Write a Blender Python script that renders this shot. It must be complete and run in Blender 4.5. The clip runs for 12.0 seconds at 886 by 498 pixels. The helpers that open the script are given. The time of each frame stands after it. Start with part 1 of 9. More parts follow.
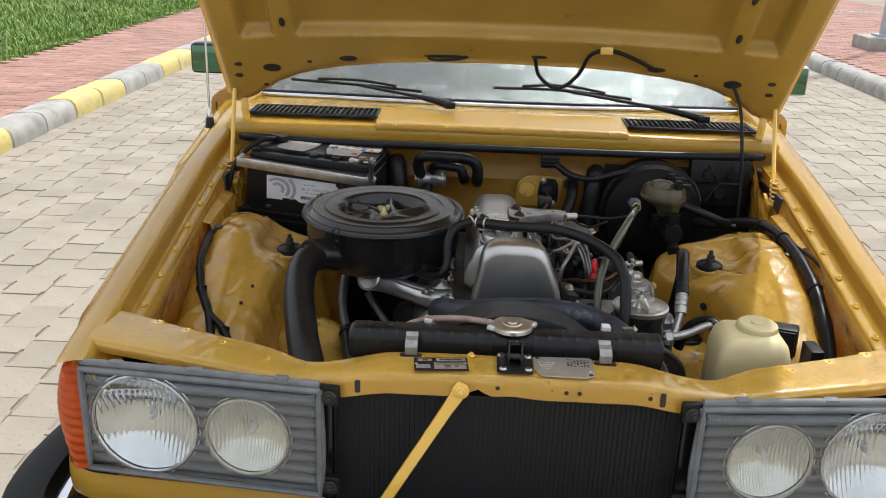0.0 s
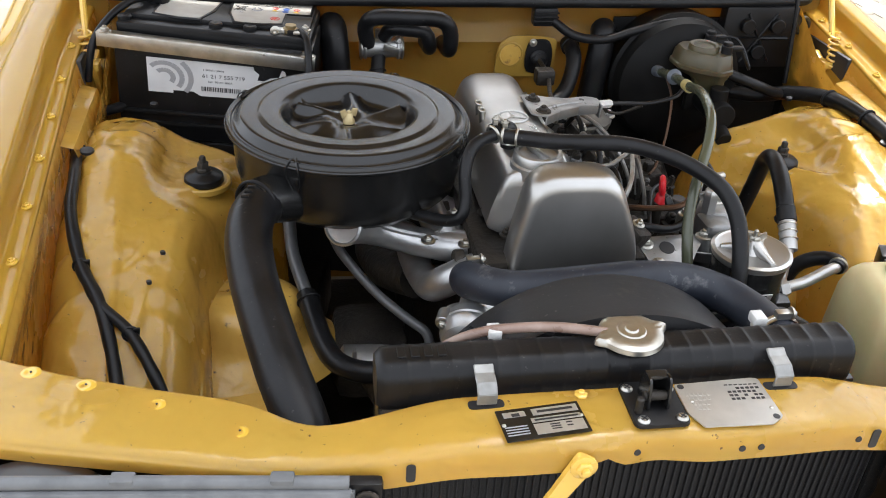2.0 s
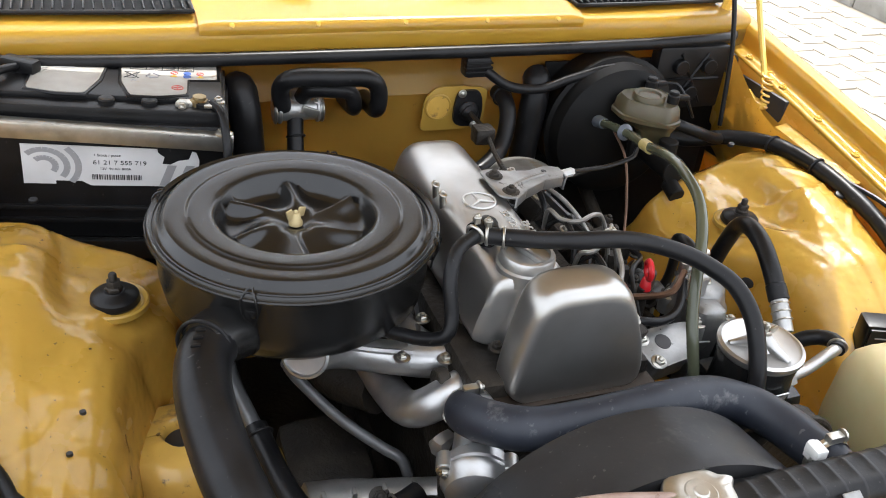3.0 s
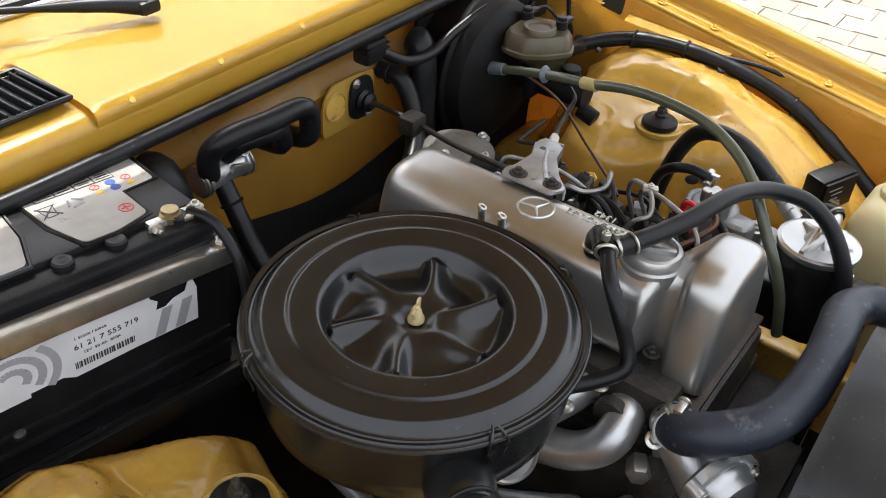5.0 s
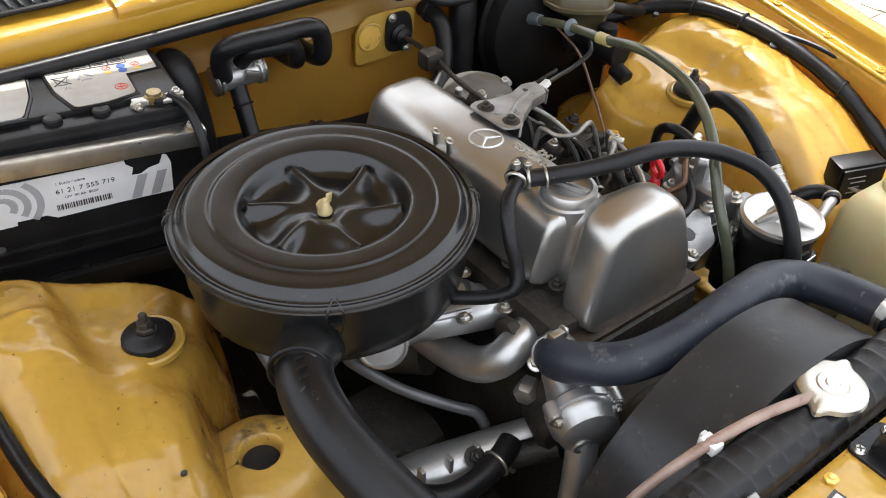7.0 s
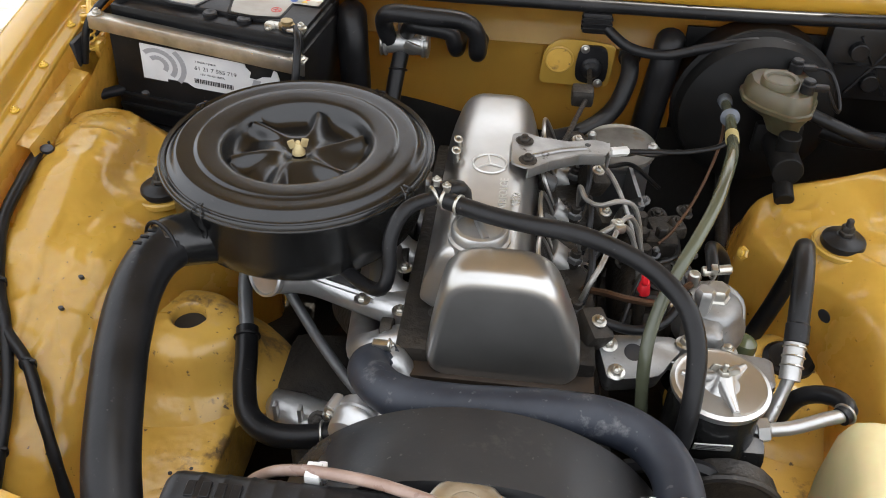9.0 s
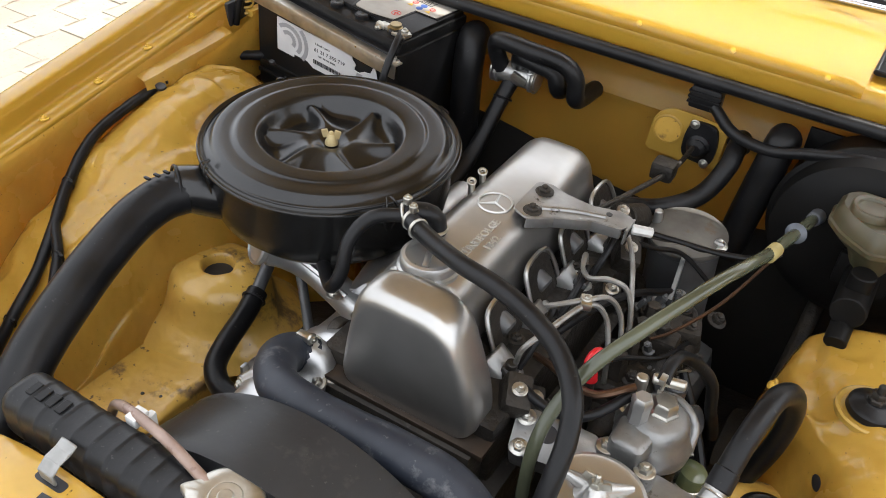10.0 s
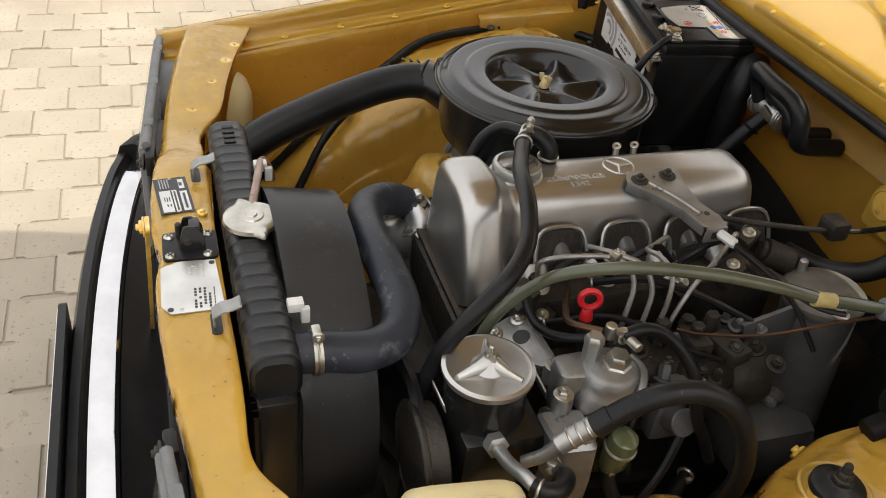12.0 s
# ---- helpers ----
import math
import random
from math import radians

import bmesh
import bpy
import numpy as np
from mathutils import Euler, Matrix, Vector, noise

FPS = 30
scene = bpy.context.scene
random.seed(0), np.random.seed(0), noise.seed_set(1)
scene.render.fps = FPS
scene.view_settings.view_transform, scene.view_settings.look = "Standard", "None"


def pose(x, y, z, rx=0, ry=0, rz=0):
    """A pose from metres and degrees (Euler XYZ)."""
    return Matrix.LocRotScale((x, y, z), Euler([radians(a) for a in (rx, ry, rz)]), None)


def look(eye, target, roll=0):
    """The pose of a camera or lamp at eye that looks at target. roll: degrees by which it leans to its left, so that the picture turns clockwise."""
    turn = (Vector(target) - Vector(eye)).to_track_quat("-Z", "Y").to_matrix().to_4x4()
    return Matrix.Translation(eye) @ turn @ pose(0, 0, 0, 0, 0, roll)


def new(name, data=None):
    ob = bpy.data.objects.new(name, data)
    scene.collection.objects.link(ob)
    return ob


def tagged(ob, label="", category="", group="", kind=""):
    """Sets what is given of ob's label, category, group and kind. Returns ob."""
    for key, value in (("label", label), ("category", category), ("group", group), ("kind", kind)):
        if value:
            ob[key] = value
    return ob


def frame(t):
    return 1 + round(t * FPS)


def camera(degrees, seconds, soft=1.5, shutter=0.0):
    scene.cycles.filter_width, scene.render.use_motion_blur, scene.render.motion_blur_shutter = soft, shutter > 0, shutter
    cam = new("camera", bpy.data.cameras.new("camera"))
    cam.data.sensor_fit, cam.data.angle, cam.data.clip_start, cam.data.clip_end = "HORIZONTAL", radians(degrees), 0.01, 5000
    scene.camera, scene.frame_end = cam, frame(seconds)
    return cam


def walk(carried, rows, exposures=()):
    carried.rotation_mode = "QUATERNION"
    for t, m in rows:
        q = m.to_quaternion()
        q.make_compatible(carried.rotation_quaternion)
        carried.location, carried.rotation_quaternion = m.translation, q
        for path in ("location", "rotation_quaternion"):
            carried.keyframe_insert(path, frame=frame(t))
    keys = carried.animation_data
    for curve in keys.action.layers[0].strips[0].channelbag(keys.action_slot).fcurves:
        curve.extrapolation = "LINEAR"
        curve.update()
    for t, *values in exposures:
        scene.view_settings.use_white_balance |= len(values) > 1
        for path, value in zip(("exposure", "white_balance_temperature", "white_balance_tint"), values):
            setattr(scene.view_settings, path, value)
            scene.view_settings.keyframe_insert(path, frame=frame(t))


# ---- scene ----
cam = camera(53.1, 12.0, soft=1.0)
PATH = [
    (0, (-0.08, -1.24, 1.471), (-0.129, 0.64, 0.789), 2.0),
    (0.5, (-0.119, -1.067, 1.462), (-0.135, 0.811, 0.775), 2.7),
    (1, (-0.213, -0.912, 1.456), (-0.044, 0.933, 0.703), 3.0),
    (1.5, (-0.301, -0.766, 1.429), (0.005, 0.986, 0.514), 3.3),
    (2, (-0.329, -0.606, 1.409), (-0.016, 1.065, 0.356), 3.6),
    (2.5, (-0.355, -0.441, 1.429), (0.059, 1.196, 0.358), 4.9),
    (2.7, (-0.389, -0.395, 1.436), (0.128, 1.22, 0.375), 5.5),
    (4.3, (-0.692, -0.066, 1.46), (0.429, 1.107, 0.292), 7.3),
    (4.5, (-0.714, -0.003, 1.465), (0.461, 1.107, 0.288), 6.3),
    (5, (-0.783, 0.177, 1.481), (0.521, 1.082, 0.264), 3.2),
    (5.5, (-0.8, 0.241, 1.495), (0.58, 0.968, 0.243), 2.5),
    (6, (-0.78, 0.18, 1.49), (0.561, 0.939, 0.215), 1.1),
    (6.5, (-0.733, 0.007, 1.486), (0.445, 1.014, 0.222), 1.4),
    (7, (-0.643, -0.135, 1.491), (0.313, 1.077, 0.219), 1.5),
    (7.2, (-0.601, -0.153, 1.501), (0.284, 1.107, 0.225), 1.4),
    (8.8, (-0.047, -0.369, 1.512), (-0.1, 1.181, 0.249), 1.4),
    (9, (0.018, -0.365, 1.506), (-0.125, 1.188, 0.254), 1.9),
    (9.5, (0.167, -0.304, 1.521), (-0.19, 1.236, 0.295), 3.4),
    (10, (0.371, -0.236, 1.51), (-0.393, 1.146, 0.283), 4.8),
    (10.5, (0.541, -0.164, 1.487), (-0.502, 1.025, 0.263), 6.9),
    (11, (0.646, -0.119, 1.45), (-0.543, 0.92, 0.223), 7.1),
    (11.5, (0.776, -0.127, 1.476), (-0.55, 0.721, 0.242), 5.5),
    (12, (0.904, -0.007, 1.485), (-0.61, 0.568, 0.312), 6.9),
]
# the clip's camera opens up over the dark bay
EXPOSURES = [(t, e, k, 10) for t, e, k in ((0, 0.17, 6000), (1, 0.2, 6000), (1.5, 0.42, 6000), (2, 0.95, 6000), (2.5, 1.19, 6000), (4.5, 0.98, 6150), (5, 0.93, 6000), (5.5, 0.97, 5850), (6, 1.07, 5950), (6.5, 1.18, 6000), (7, 1.18, 6100), (9, 1.21, 6200), (10, 1.09, 6200), (11, 1.09, 6350), (11.5, 0.99, 6600), (12, 0.52, 6700))]
walk(cam, [(t, look(eye, target, roll)) for t, eye, target, roll in PATH], EXPOSURES)

# ---- world ----
SUN_TO = Vector((0.29, 0.38, 1.0)).normalized()
world = bpy.data.worlds.new("sky")
scene.world = world
world.use_nodes = True
wn, wl = world.node_tree.nodes, world.node_tree.links
sky = wn.new("ShaderNodeTexSky")
sky.sky_type, sky.sun_disc = "NISHITA", False
sky.sun_elevation = math.asin(SUN_TO.z)
sky.sun_rotation = math.atan2(SUN_TO.x, SUN_TO.y)
sky.air_density, sky.dust_density = 1.0, 5.0
# broken bright cloud over the blue
cloud, veil, blend = wn.new("ShaderNodeTexNoise"), wn.new("ShaderNodeMapRange"), wn.new("ShaderNodeMix")
cloud.inputs["Scale"].default_value, cloud.inputs["Detail"].default_value = 1.6, 3
veil.inputs["From Min"].default_value, veil.inputs["From Max"].default_value = 0.25, 0.72
veil.inputs["To Min"].default_value, veil.inputs["To Max"].default_value = 0.72, 0.86
blend.data_type = "RGBA"
blend.inputs["B"].default_value = (8.2, 8.1, 8.0, 1)
wl.new(wn.new("ShaderNodeTexCoord").outputs["Generated"], cloud.inputs["Vector"])
wl.new(cloud.outputs["Fac"], veil.inputs["Value"])
wl.new(veil.outputs["Result"], blend.inputs["Factor"])
wl.new(sky.outputs[0], blend.inputs["A"])
# the thin cloud glows round the sun
toward, rise, glow, haze = wn.new("ShaderNodeVectorMath"), wn.new("ShaderNodeMath"), wn.new("ShaderNodeVectorMath"), wn.new("ShaderNodeVectorMath")
toward.operation, rise.operation, glow.operation, haze.operation = "DOT_PRODUCT", "POWER", "SCALE", "ADD"
toward.inputs[1].default_value = SUN_TO
rise.use_clamp = True
rise.inputs[1].default_value = 26.0
glow.inputs[0].default_value = (40.0, 38.8, 36.5)
wl.new(wn["Texture Coordinate"].outputs["Generated"], toward.inputs[0])
wl.new(toward.outputs["Value"], rise.inputs[0])
wl.new(rise.outputs[0], glow.inputs["Scale"])
wl.new(blend.outputs["Result"], haze.inputs[0])
wl.new(glow.outputs[0], haze.inputs[1])
wl.new(haze.outputs[0], wn["Background"].inputs[0])
wn["Background"].inputs[1].default_value = 0.15
sun = new("sun", bpy.data.lights.new("sun", "SUN"))
sun.data.energy, sun.data.angle, sun.data.color = 2.9, radians(0.6), (1.0, 0.94, 0.84)
sun.matrix_world = look(SUN_TO * 30, (0, 0, 0))


# ---- materials ----
def mat(name, col, col2=None, rough=0.5, metal=0.0, scale=12.0, fine=180.0, bump=0.05, dist=0.001, rvar=0.12, coat=0.0,
        spec=0.5, trans=0.0, isle=0.0, wear=None, wear_at=0.62, wear_scale=30.0, sss=0.0, per_object=False, dent=0.0,
        spots=None, spots_at=0.66, spots_scale=220.0):
    """A surface with broad stains, fine grain and, where wear is given, worn spots of that colour."""
    m = bpy.data.materials.new(name)
    m.use_nodes = True
    n, l = m.node_tree.nodes, m.node_tree.links
    b = n["Principled BSDF"]
    tc = n.new("ShaderNodeTexCoord")
    big, small = n.new("ShaderNodeTexNoise"), n.new("ShaderNodeTexNoise")
    big.inputs["Scale"].default_value, big.inputs["Detail"].default_value = scale, 5
    small.inputs["Scale"].default_value, small.inputs["Detail"].default_value = fine, 4
    for t in (big, small):
        l.new(tc.outputs["Object"], t.inputs["Vector"])
    mix = n.new("ShaderNodeMix")
    mix.data_type = "RGBA"
    col2 = col2 or tuple(c * 0.8 for c in col)
    mix.inputs["A"].default_value, mix.inputs["B"].default_value = (*col, 1), (*col2, 1)
    ramp = n.new("ShaderNodeMapRange")
    ramp.inputs["From Min"].default_value, ramp.inputs["From Max"].default_value = 0.35, 0.7
    l.new(big.outputs["Fac"], ramp.inputs["Value"])
    l.new(ramp.outputs["Result"], mix.inputs["Factor"])
    out = mix.outputs["Result"]
    if isle:
        geo = n.new("ShaderNodeObjectInfo" if per_object else "ShaderNodeNewGeometry")
        hsv, mr = n.new("ShaderNodeHueSaturation"), n.new("ShaderNodeMapRange")
        mr.inputs["To Min"].default_value, mr.inputs["To Max"].default_value = 1 - isle, 1 + isle
        l.new(geo.outputs["Random" if per_object else "Random Per Island"], mr.inputs["Value"])
        l.new(mr.outputs["Result"], hsv.inputs["Value"])
        l.new(out, hsv.inputs["Color"])
        out = hsv.outputs["Color"]
    if wear:
        wt, wr, wm = n.new("ShaderNodeTexNoise"), n.new("ShaderNodeMapRange"), n.new("ShaderNodeMix")
        wm.data_type = "RGBA"
        wt.inputs["Scale"].default_value, wt.inputs["Detail"].default_value, wt.inputs["Roughness"].default_value = wear_scale, 8, 0.65
        l.new(tc.outputs["Object"], wt.inputs["Vector"])
        wr.inputs["From Min"].default_value, wr.inputs["From Max"].default_value = wear_at, wear_at + 0.08
        l.new(wt.outputs["Fac"], wr.inputs["Value"])
        l.new(wr.outputs["Result"], wm.inputs["Factor"])
        l.new(out, wm.inputs["A"])
        wm.inputs["B"].default_value = (*wear, 1)
        out = wm.outputs["Result"]
    if spots:
        pt, pr, pm = n.new("ShaderNodeTexNoise"), n.new("ShaderNodeMapRange"), n.new("ShaderNodeMix")
        pm.data_type = "RGBA"
        pt.inputs["Scale"].default_value, pt.inputs["Detail"].default_value = spots_scale, 3
        l.new(tc.outputs["Object"], pt.inputs["Vector"])
        pr.inputs["From Min"].default_value, pr.inputs["From Max"].default_value = spots_at, spots_at + 0.06
        l.new(pt.outputs["Fac"], pr.inputs["Value"])
        l.new(pr.outputs["Result"], pm.inputs["Factor"])
        l.new(out, pm.inputs["A"])
        pm.inputs["B"].default_value = (*spots, 1)
        out = pm.outputs["Result"]
    l.new(out, b.inputs["Base Color"])
    rr = n.new("ShaderNodeMapRange")
    rr.inputs["To Min"].default_value, rr.inputs["To Max"].default_value = max(0.02, rough - rvar), min(1, rough + rvar)
    l.new(big.outputs["Fac"], rr.inputs["Value"])
    l.new(rr.outputs["Result"], b.inputs["Roughness"])
    b.inputs["Metallic"].default_value = metal
    b.inputs["Specular IOR Level"].default_value = spec
    b.inputs["Coat Weight"].default_value, b.inputs["Coat Roughness"].default_value = coat, 0.08
    b.inputs["Transmission Weight"].default_value = trans
    if sss:
        b.inputs["Subsurface Weight"].default_value = sss
        b.inputs["Subsurface Scale"].default_value = 0.02
    if bump:
        bp = n.new("ShaderNodeBump")
        bp.inputs["Strength"].default_value, bp.inputs["Distance"].default_value = bump, dist
        l.new(small.outputs["Fac"], bp.inputs["Height"])
        l.new(bp.outputs["Normal"], b.inputs["Normal"])
        if dent:
            dn, dp = n.new("ShaderNodeTexNoise"), n.new("ShaderNodeBump")
            dn.inputs["Scale"].default_value, dn.inputs["Detail"].default_value = 24, 2
            dp.inputs["Strength"].default_value, dp.inputs["Distance"].default_value = 1.0, dent
            l.new(tc.outputs["Object"], dn.inputs["Vector"])
            l.new(dn.outputs["Fac"], dp.inputs["Height"])
            l.new(dp.outputs["Normal"], bp.inputs["Normal"])
            l.new(dp.outputs["Normal"], b.inputs["Coat Normal"])
    return m


YELLOW = (0.80, 0.51, 0.088)
# bay copy of the body paint, lightened to make up for weak light there
PAINT = mat("yellow_paint", YELLOW, (0.71, 0.44, 0.070), rough=0.26, scale=7, fine=9, bump=0.3, dist=0.002, coat=1.0, rvar=0.08, dent=0.0038,
            wear=(0.32, 0.19, 0.05), wear_at=0.70, wear_scale=34, spots=(0.20, 0.12, 0.045), spots_at=0.70, spots_scale=150)
# body yellow darkened to put under-bonnet shade into the colour, plus worn patches
PAINT_SHADED = mat("dusty_yellow_paint", (0.43, 0.266, 0.044), (0.35, 0.213, 0.037), rough=0.36, scale=5, fine=60, bump=0.15, dist=0.001, coat=0.1, rvar=0.1, dent=0.0015,
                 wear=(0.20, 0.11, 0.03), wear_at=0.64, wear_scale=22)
PAINT_GRIMY = mat("grimy_yellow_paint", (0.62, 0.385, 0.075), (0.50, 0.30, 0.06), rough=0.34, scale=9, fine=60, bump=0.3, dist=0.002, coat=0.4, rvar=0.12, dent=0.005,
                  wear=(0.20, 0.12, 0.045), wear_at=0.56, wear_scale=14, spots=(0.12, 0.075, 0.035), spots_at=0.66, spots_scale=90)
# same paint on outer panels, its colour lowered where they catch more light
PAINT_OUTER = mat("yellow_paint_outer", (0.66, 0.415, 0.05), (0.62, 0.38, 0.043), rough=0.22, scale=4, fine=300, bump=0.02, coat=0.7, rvar=0.05)
BLACK_LACQUER = mat("black_lacquer", (0.007, 0.007, 0.007), (0.012, 0.012, 0.012), rough=0.25, spec=0.5, scale=25, fine=260, bump=0.14, dist=0.0008, rvar=0.05, coat=0.0, spots=(0.05, 0.047, 0.043), spots_at=0.70, spots_scale=300,
                    wear=(0.03, 0.028, 0.025), wear_at=0.72, wear_scale=90)
BLACK_PLASTIC = mat("black_plastic", (0.006, 0.006, 0.0063), (0.011, 0.011, 0.012), rough=0.36, spec=0.25, spots=(0.035, 0.034, 0.032), spots_at=0.68, spots_scale=240, scale=18, fine=260, bump=0.15, rvar=0.12)
RUBBER = mat("black_rubber", (0.006, 0.006, 0.0065), (0.012, 0.012, 0.013), rough=0.36, spec=0.24, spots=(0.04, 0.039, 0.037), spots_at=0.69, spots_scale=170, scale=22, fine=150, bump=0.2, rvar=0.12)
HOSE_BLUE = mat("dusty_rubber", (0.014, 0.017, 0.025), (0.030, 0.034, 0.044), rough=0.45, spec=0.32, scale=18, fine=90, bump=0.12, rvar=0.12,
                wear=(0.10, 0.10, 0.105), wear_at=0.60, wear_scale=16, spots=(0.075, 0.075, 0.08), spots_at=0.66, spots_scale=120)
ALU = mat("cast_aluminium", (0.50, 0.50, 0.49), (0.33, 0.325, 0.31), rough=0.40, metal=0.85, scale=14, fine=230, bump=0.3, dist=0.0007, rvar=0.14,
          wear=(0.12, 0.10, 0.08), wear_at=0.66, wear_scale=40)
STAINED_ALU = mat("stained_aluminium", (0.15, 0.145, 0.132), (0.09, 0.083, 0.072), rough=0.62, metal=0.25, scale=30, fine=200, bump=0.2, rvar=0.15, wear=(0.12, 0.09, 0.055), wear_at=0.6, wear_scale=36)
CLIP_GREY = mat("grey_spring_clip", (0.30, 0.30, 0.29), (0.22, 0.22, 0.21), rough=0.4, metal=0.5, scale=60, bump=0.05)
WEATHERED_ALU = mat("weathered_aluminium", (0.36, 0.36, 0.355), (0.21, 0.21, 0.205), rough=0.42, metal=0.8, scale=22, fine=230, bump=0.35, dist=0.0008, rvar=0.15,
                    wear=(0.07, 0.06, 0.05), wear_at=0.62, wear_scale=45)
ALU_COVER = mat("brushed_aluminium", (0.50, 0.495, 0.48), (0.38, 0.37, 0.35), rough=0.31, metal=0.9, scale=9, fine=420, bump=0.12, dist=0.0006, rvar=0.07)
STEEL = mat("zinc_steel", (0.55, 0.54, 0.50), (0.38, 0.36, 0.31), rough=0.33, metal=0.95, scale=40, fine=300, bump=0.1, rvar=0.12)
PIPE_STEEL = mat("dull_pipe_steel", (0.36, 0.355, 0.34), (0.23, 0.22, 0.20), rough=0.45, metal=0.75, scale=50, fine=300, bump=0.15, rvar=0.12)
CHROME = mat("chrome", (0.62, 0.62, 0.63), (0.55, 0.55, 0.56), rough=0.09, metal=1.0, scale=20, fine=200, bump=0.01, rvar=0.04)
BRASS = mat("brass", (0.36, 0.29, 0.16), (0.24, 0.18, 0.09), rough=0.4, metal=0.9, scale=50, bump=0.1)
IRON = mat("oily_iron", (0.018, 0.016, 0.014), (0.045, 0.038, 0.03), rough=0.55, metal=0.35, scale=24, fine=120, bump=0.7, dist=0.003, spots=(0.05, 0.043, 0.036), spots_at=0.66, spots_scale=90, rvar=0.2,
           wear=(0.07, 0.045, 0.024), wear_at=0.66, wear_scale=30)
GREY_PAINT = mat("grey_enamel", (0.135, 0.138, 0.14), (0.085, 0.086, 0.087), rough=0.38, metal=0.3, scale=16, fine=160, bump=0.1, rvar=0.12,
                 wear=(0.06, 0.05, 0.04), wear_at=0.66)
RED = mat("red_plastic", (0.60, 0.012, 0.02), rough=0.35, scale=30, bump=0.03)
WHITE_LABEL = mat("white_paper", (0.62, 0.62, 0.62), (0.5, 0.5, 0.5), rough=0.45, scale=14, bump=0.03)
STAINED_LABEL = mat("stained_paper", (0.36, 0.35, 0.325), (0.26, 0.24, 0.205), rough=0.55, scale=18, bump=0.03, wear=(0.22, 0.15, 0.09), wear_at=0.62, wear_scale=22)
GREY_PRINT = mat("grey_print", (0.30, 0.30, 0.31), rough=0.45, bump=0)
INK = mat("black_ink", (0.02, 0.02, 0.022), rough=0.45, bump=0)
INK_RED = mat("red_ink", (0.55, 0.04, 0.03), rough=0.45, bump=0)
INK_YELLOW = mat("yellow_ink", (0.7, 0.45, 0.03), rough=0.45, bump=0)
INK_BLUE = mat("blue_ink", (0.03, 0.09, 0.35), rough=0.45, bump=0)
BOTTLE = mat("yellowed_polyethylene", (0.55, 0.48, 0.27), (0.46, 0.39, 0.20), rough=0.55, scale=10, fine=90, bump=0.1, trans=0.0, sss=0.35, rvar=0.08)
SILVER = mat("silver_paint", (0.55, 0.55, 0.545), (0.36, 0.36, 0.355), rough=0.36, metal=0.85, scale=16, fine=230, bump=0.3, dist=0.0007, rvar=0.12,
             wear=(0.10, 0.09, 0.08), wear_at=0.70, wear_scale=34)
MATT_BLACK = mat("matt_black", (0.004, 0.004, 0.004), (0.009, 0.0085, 0.008), rough=0.5, scale=12, fine=120, bump=0.1, spec=0.14)
BRAKE_POT = mat("aged_reservoir_plastic", (0.085, 0.071, 0.036), (0.05, 0.04, 0.02), rough=0.4, scale=18, bump=0.08, sss=0.2)
SHROUD = mat("dusty_shroud_plastic", (0.042, 0.043, 0.046), (0.066, 0.066, 0.068), rough=0.34, spec=0.55, scale=9, fine=120, bump=0.16, rvar=0.16, wear=(0.11, 0.105, 0.10), wear_at=0.60, wear_scale=11, spots=(0.13, 0.125, 0.12), spots_at=0.68, spots_scale=160)
CLEAR_TUBE = mat("greenish_tube", (0.085, 0.092, 0.06), (0.055, 0.06, 0.038), rough=0.16, scale=20, bump=0.02, rvar=0.05)
COPPER = mat("copper_pipe", (0.11, 0.062, 0.038), (0.065, 0.038, 0.024), rough=0.4, metal=0.8, scale=30)
PINK_TUBE = mat("clouded_hose", (0.20, 0.13, 0.10), (0.30, 0.22, 0.18), rough=0.3, scale=40, bump=0.02)
NYLON = mat("white_nylon", (0.62, 0.62, 0.60), (0.5, 0.5, 0.48), rough=0.45, scale=60, bump=0.05)
GASKET = mat("brown_gasket_plate", (0.05, 0.035, 0.024), (0.03, 0.022, 0.016), rough=0.5, metal=0.4, scale=30)
ORANGE = mat("orange_lens", (0.74, 0.125, 0.006), (0.62, 0.085, 0.004), rough=0.25, scale=9, fine=220, bump=0.15, coat=0.15, rvar=0.05)
GLASS_DARK = mat("lamp_surround", (0.095, 0.102, 0.11), (0.07, 0.075, 0.081), rough=0.5, scale=8, bump=0.03)
DARK_RUBBER_SEAL = mat("grey_seal", (0.105, 0.11, 0.115), (0.155, 0.16, 0.165), rough=0.6, scale=40, bump=0.1)
REFLECTOR = mat("mirror_reflector", (0.85, 0.85, 0.86), rough=0.06, metal=1.0, bump=0, rvar=0.03)
FROSTED = mat("clouded_reflector", (0.78, 0.76, 0.68), (0.66, 0.64, 0.56), rough=0.22, metal=0.75, scale=30, bump=0.05)
INTERIOR = mat("cabin_trim", (0.05, 0.045, 0.04), (0.09, 0.08, 0.065), rough=0.7, scale=6)
TYRE = mat("tyre_rubber", (0.02, 0.02, 0.02), (0.03, 0.03, 0.03), rough=0.75, scale=20)
PLATE_ALU = mat("stamped_plate", (0.62, 0.62, 0.60), (0.5, 0.5, 0.48), rough=0.34, metal=0.8, scale=25, fine=400, bump=0.08)
SAND_SPOT = (0.20, 0.17, 0.13)
PAVER = mat("concrete_paver", (0.285, 0.25, 0.195), (0.225, 0.195, 0.15), rough=0.85, scale=3.0, fine=240, bump=0.5, dist=0.002, isle=0.09,
            wear=(0.18, 0.155, 0.12), wear_at=0.62, wear_scale=9, spots=SAND_SPOT, spots_at=0.62, spots_scale=70)
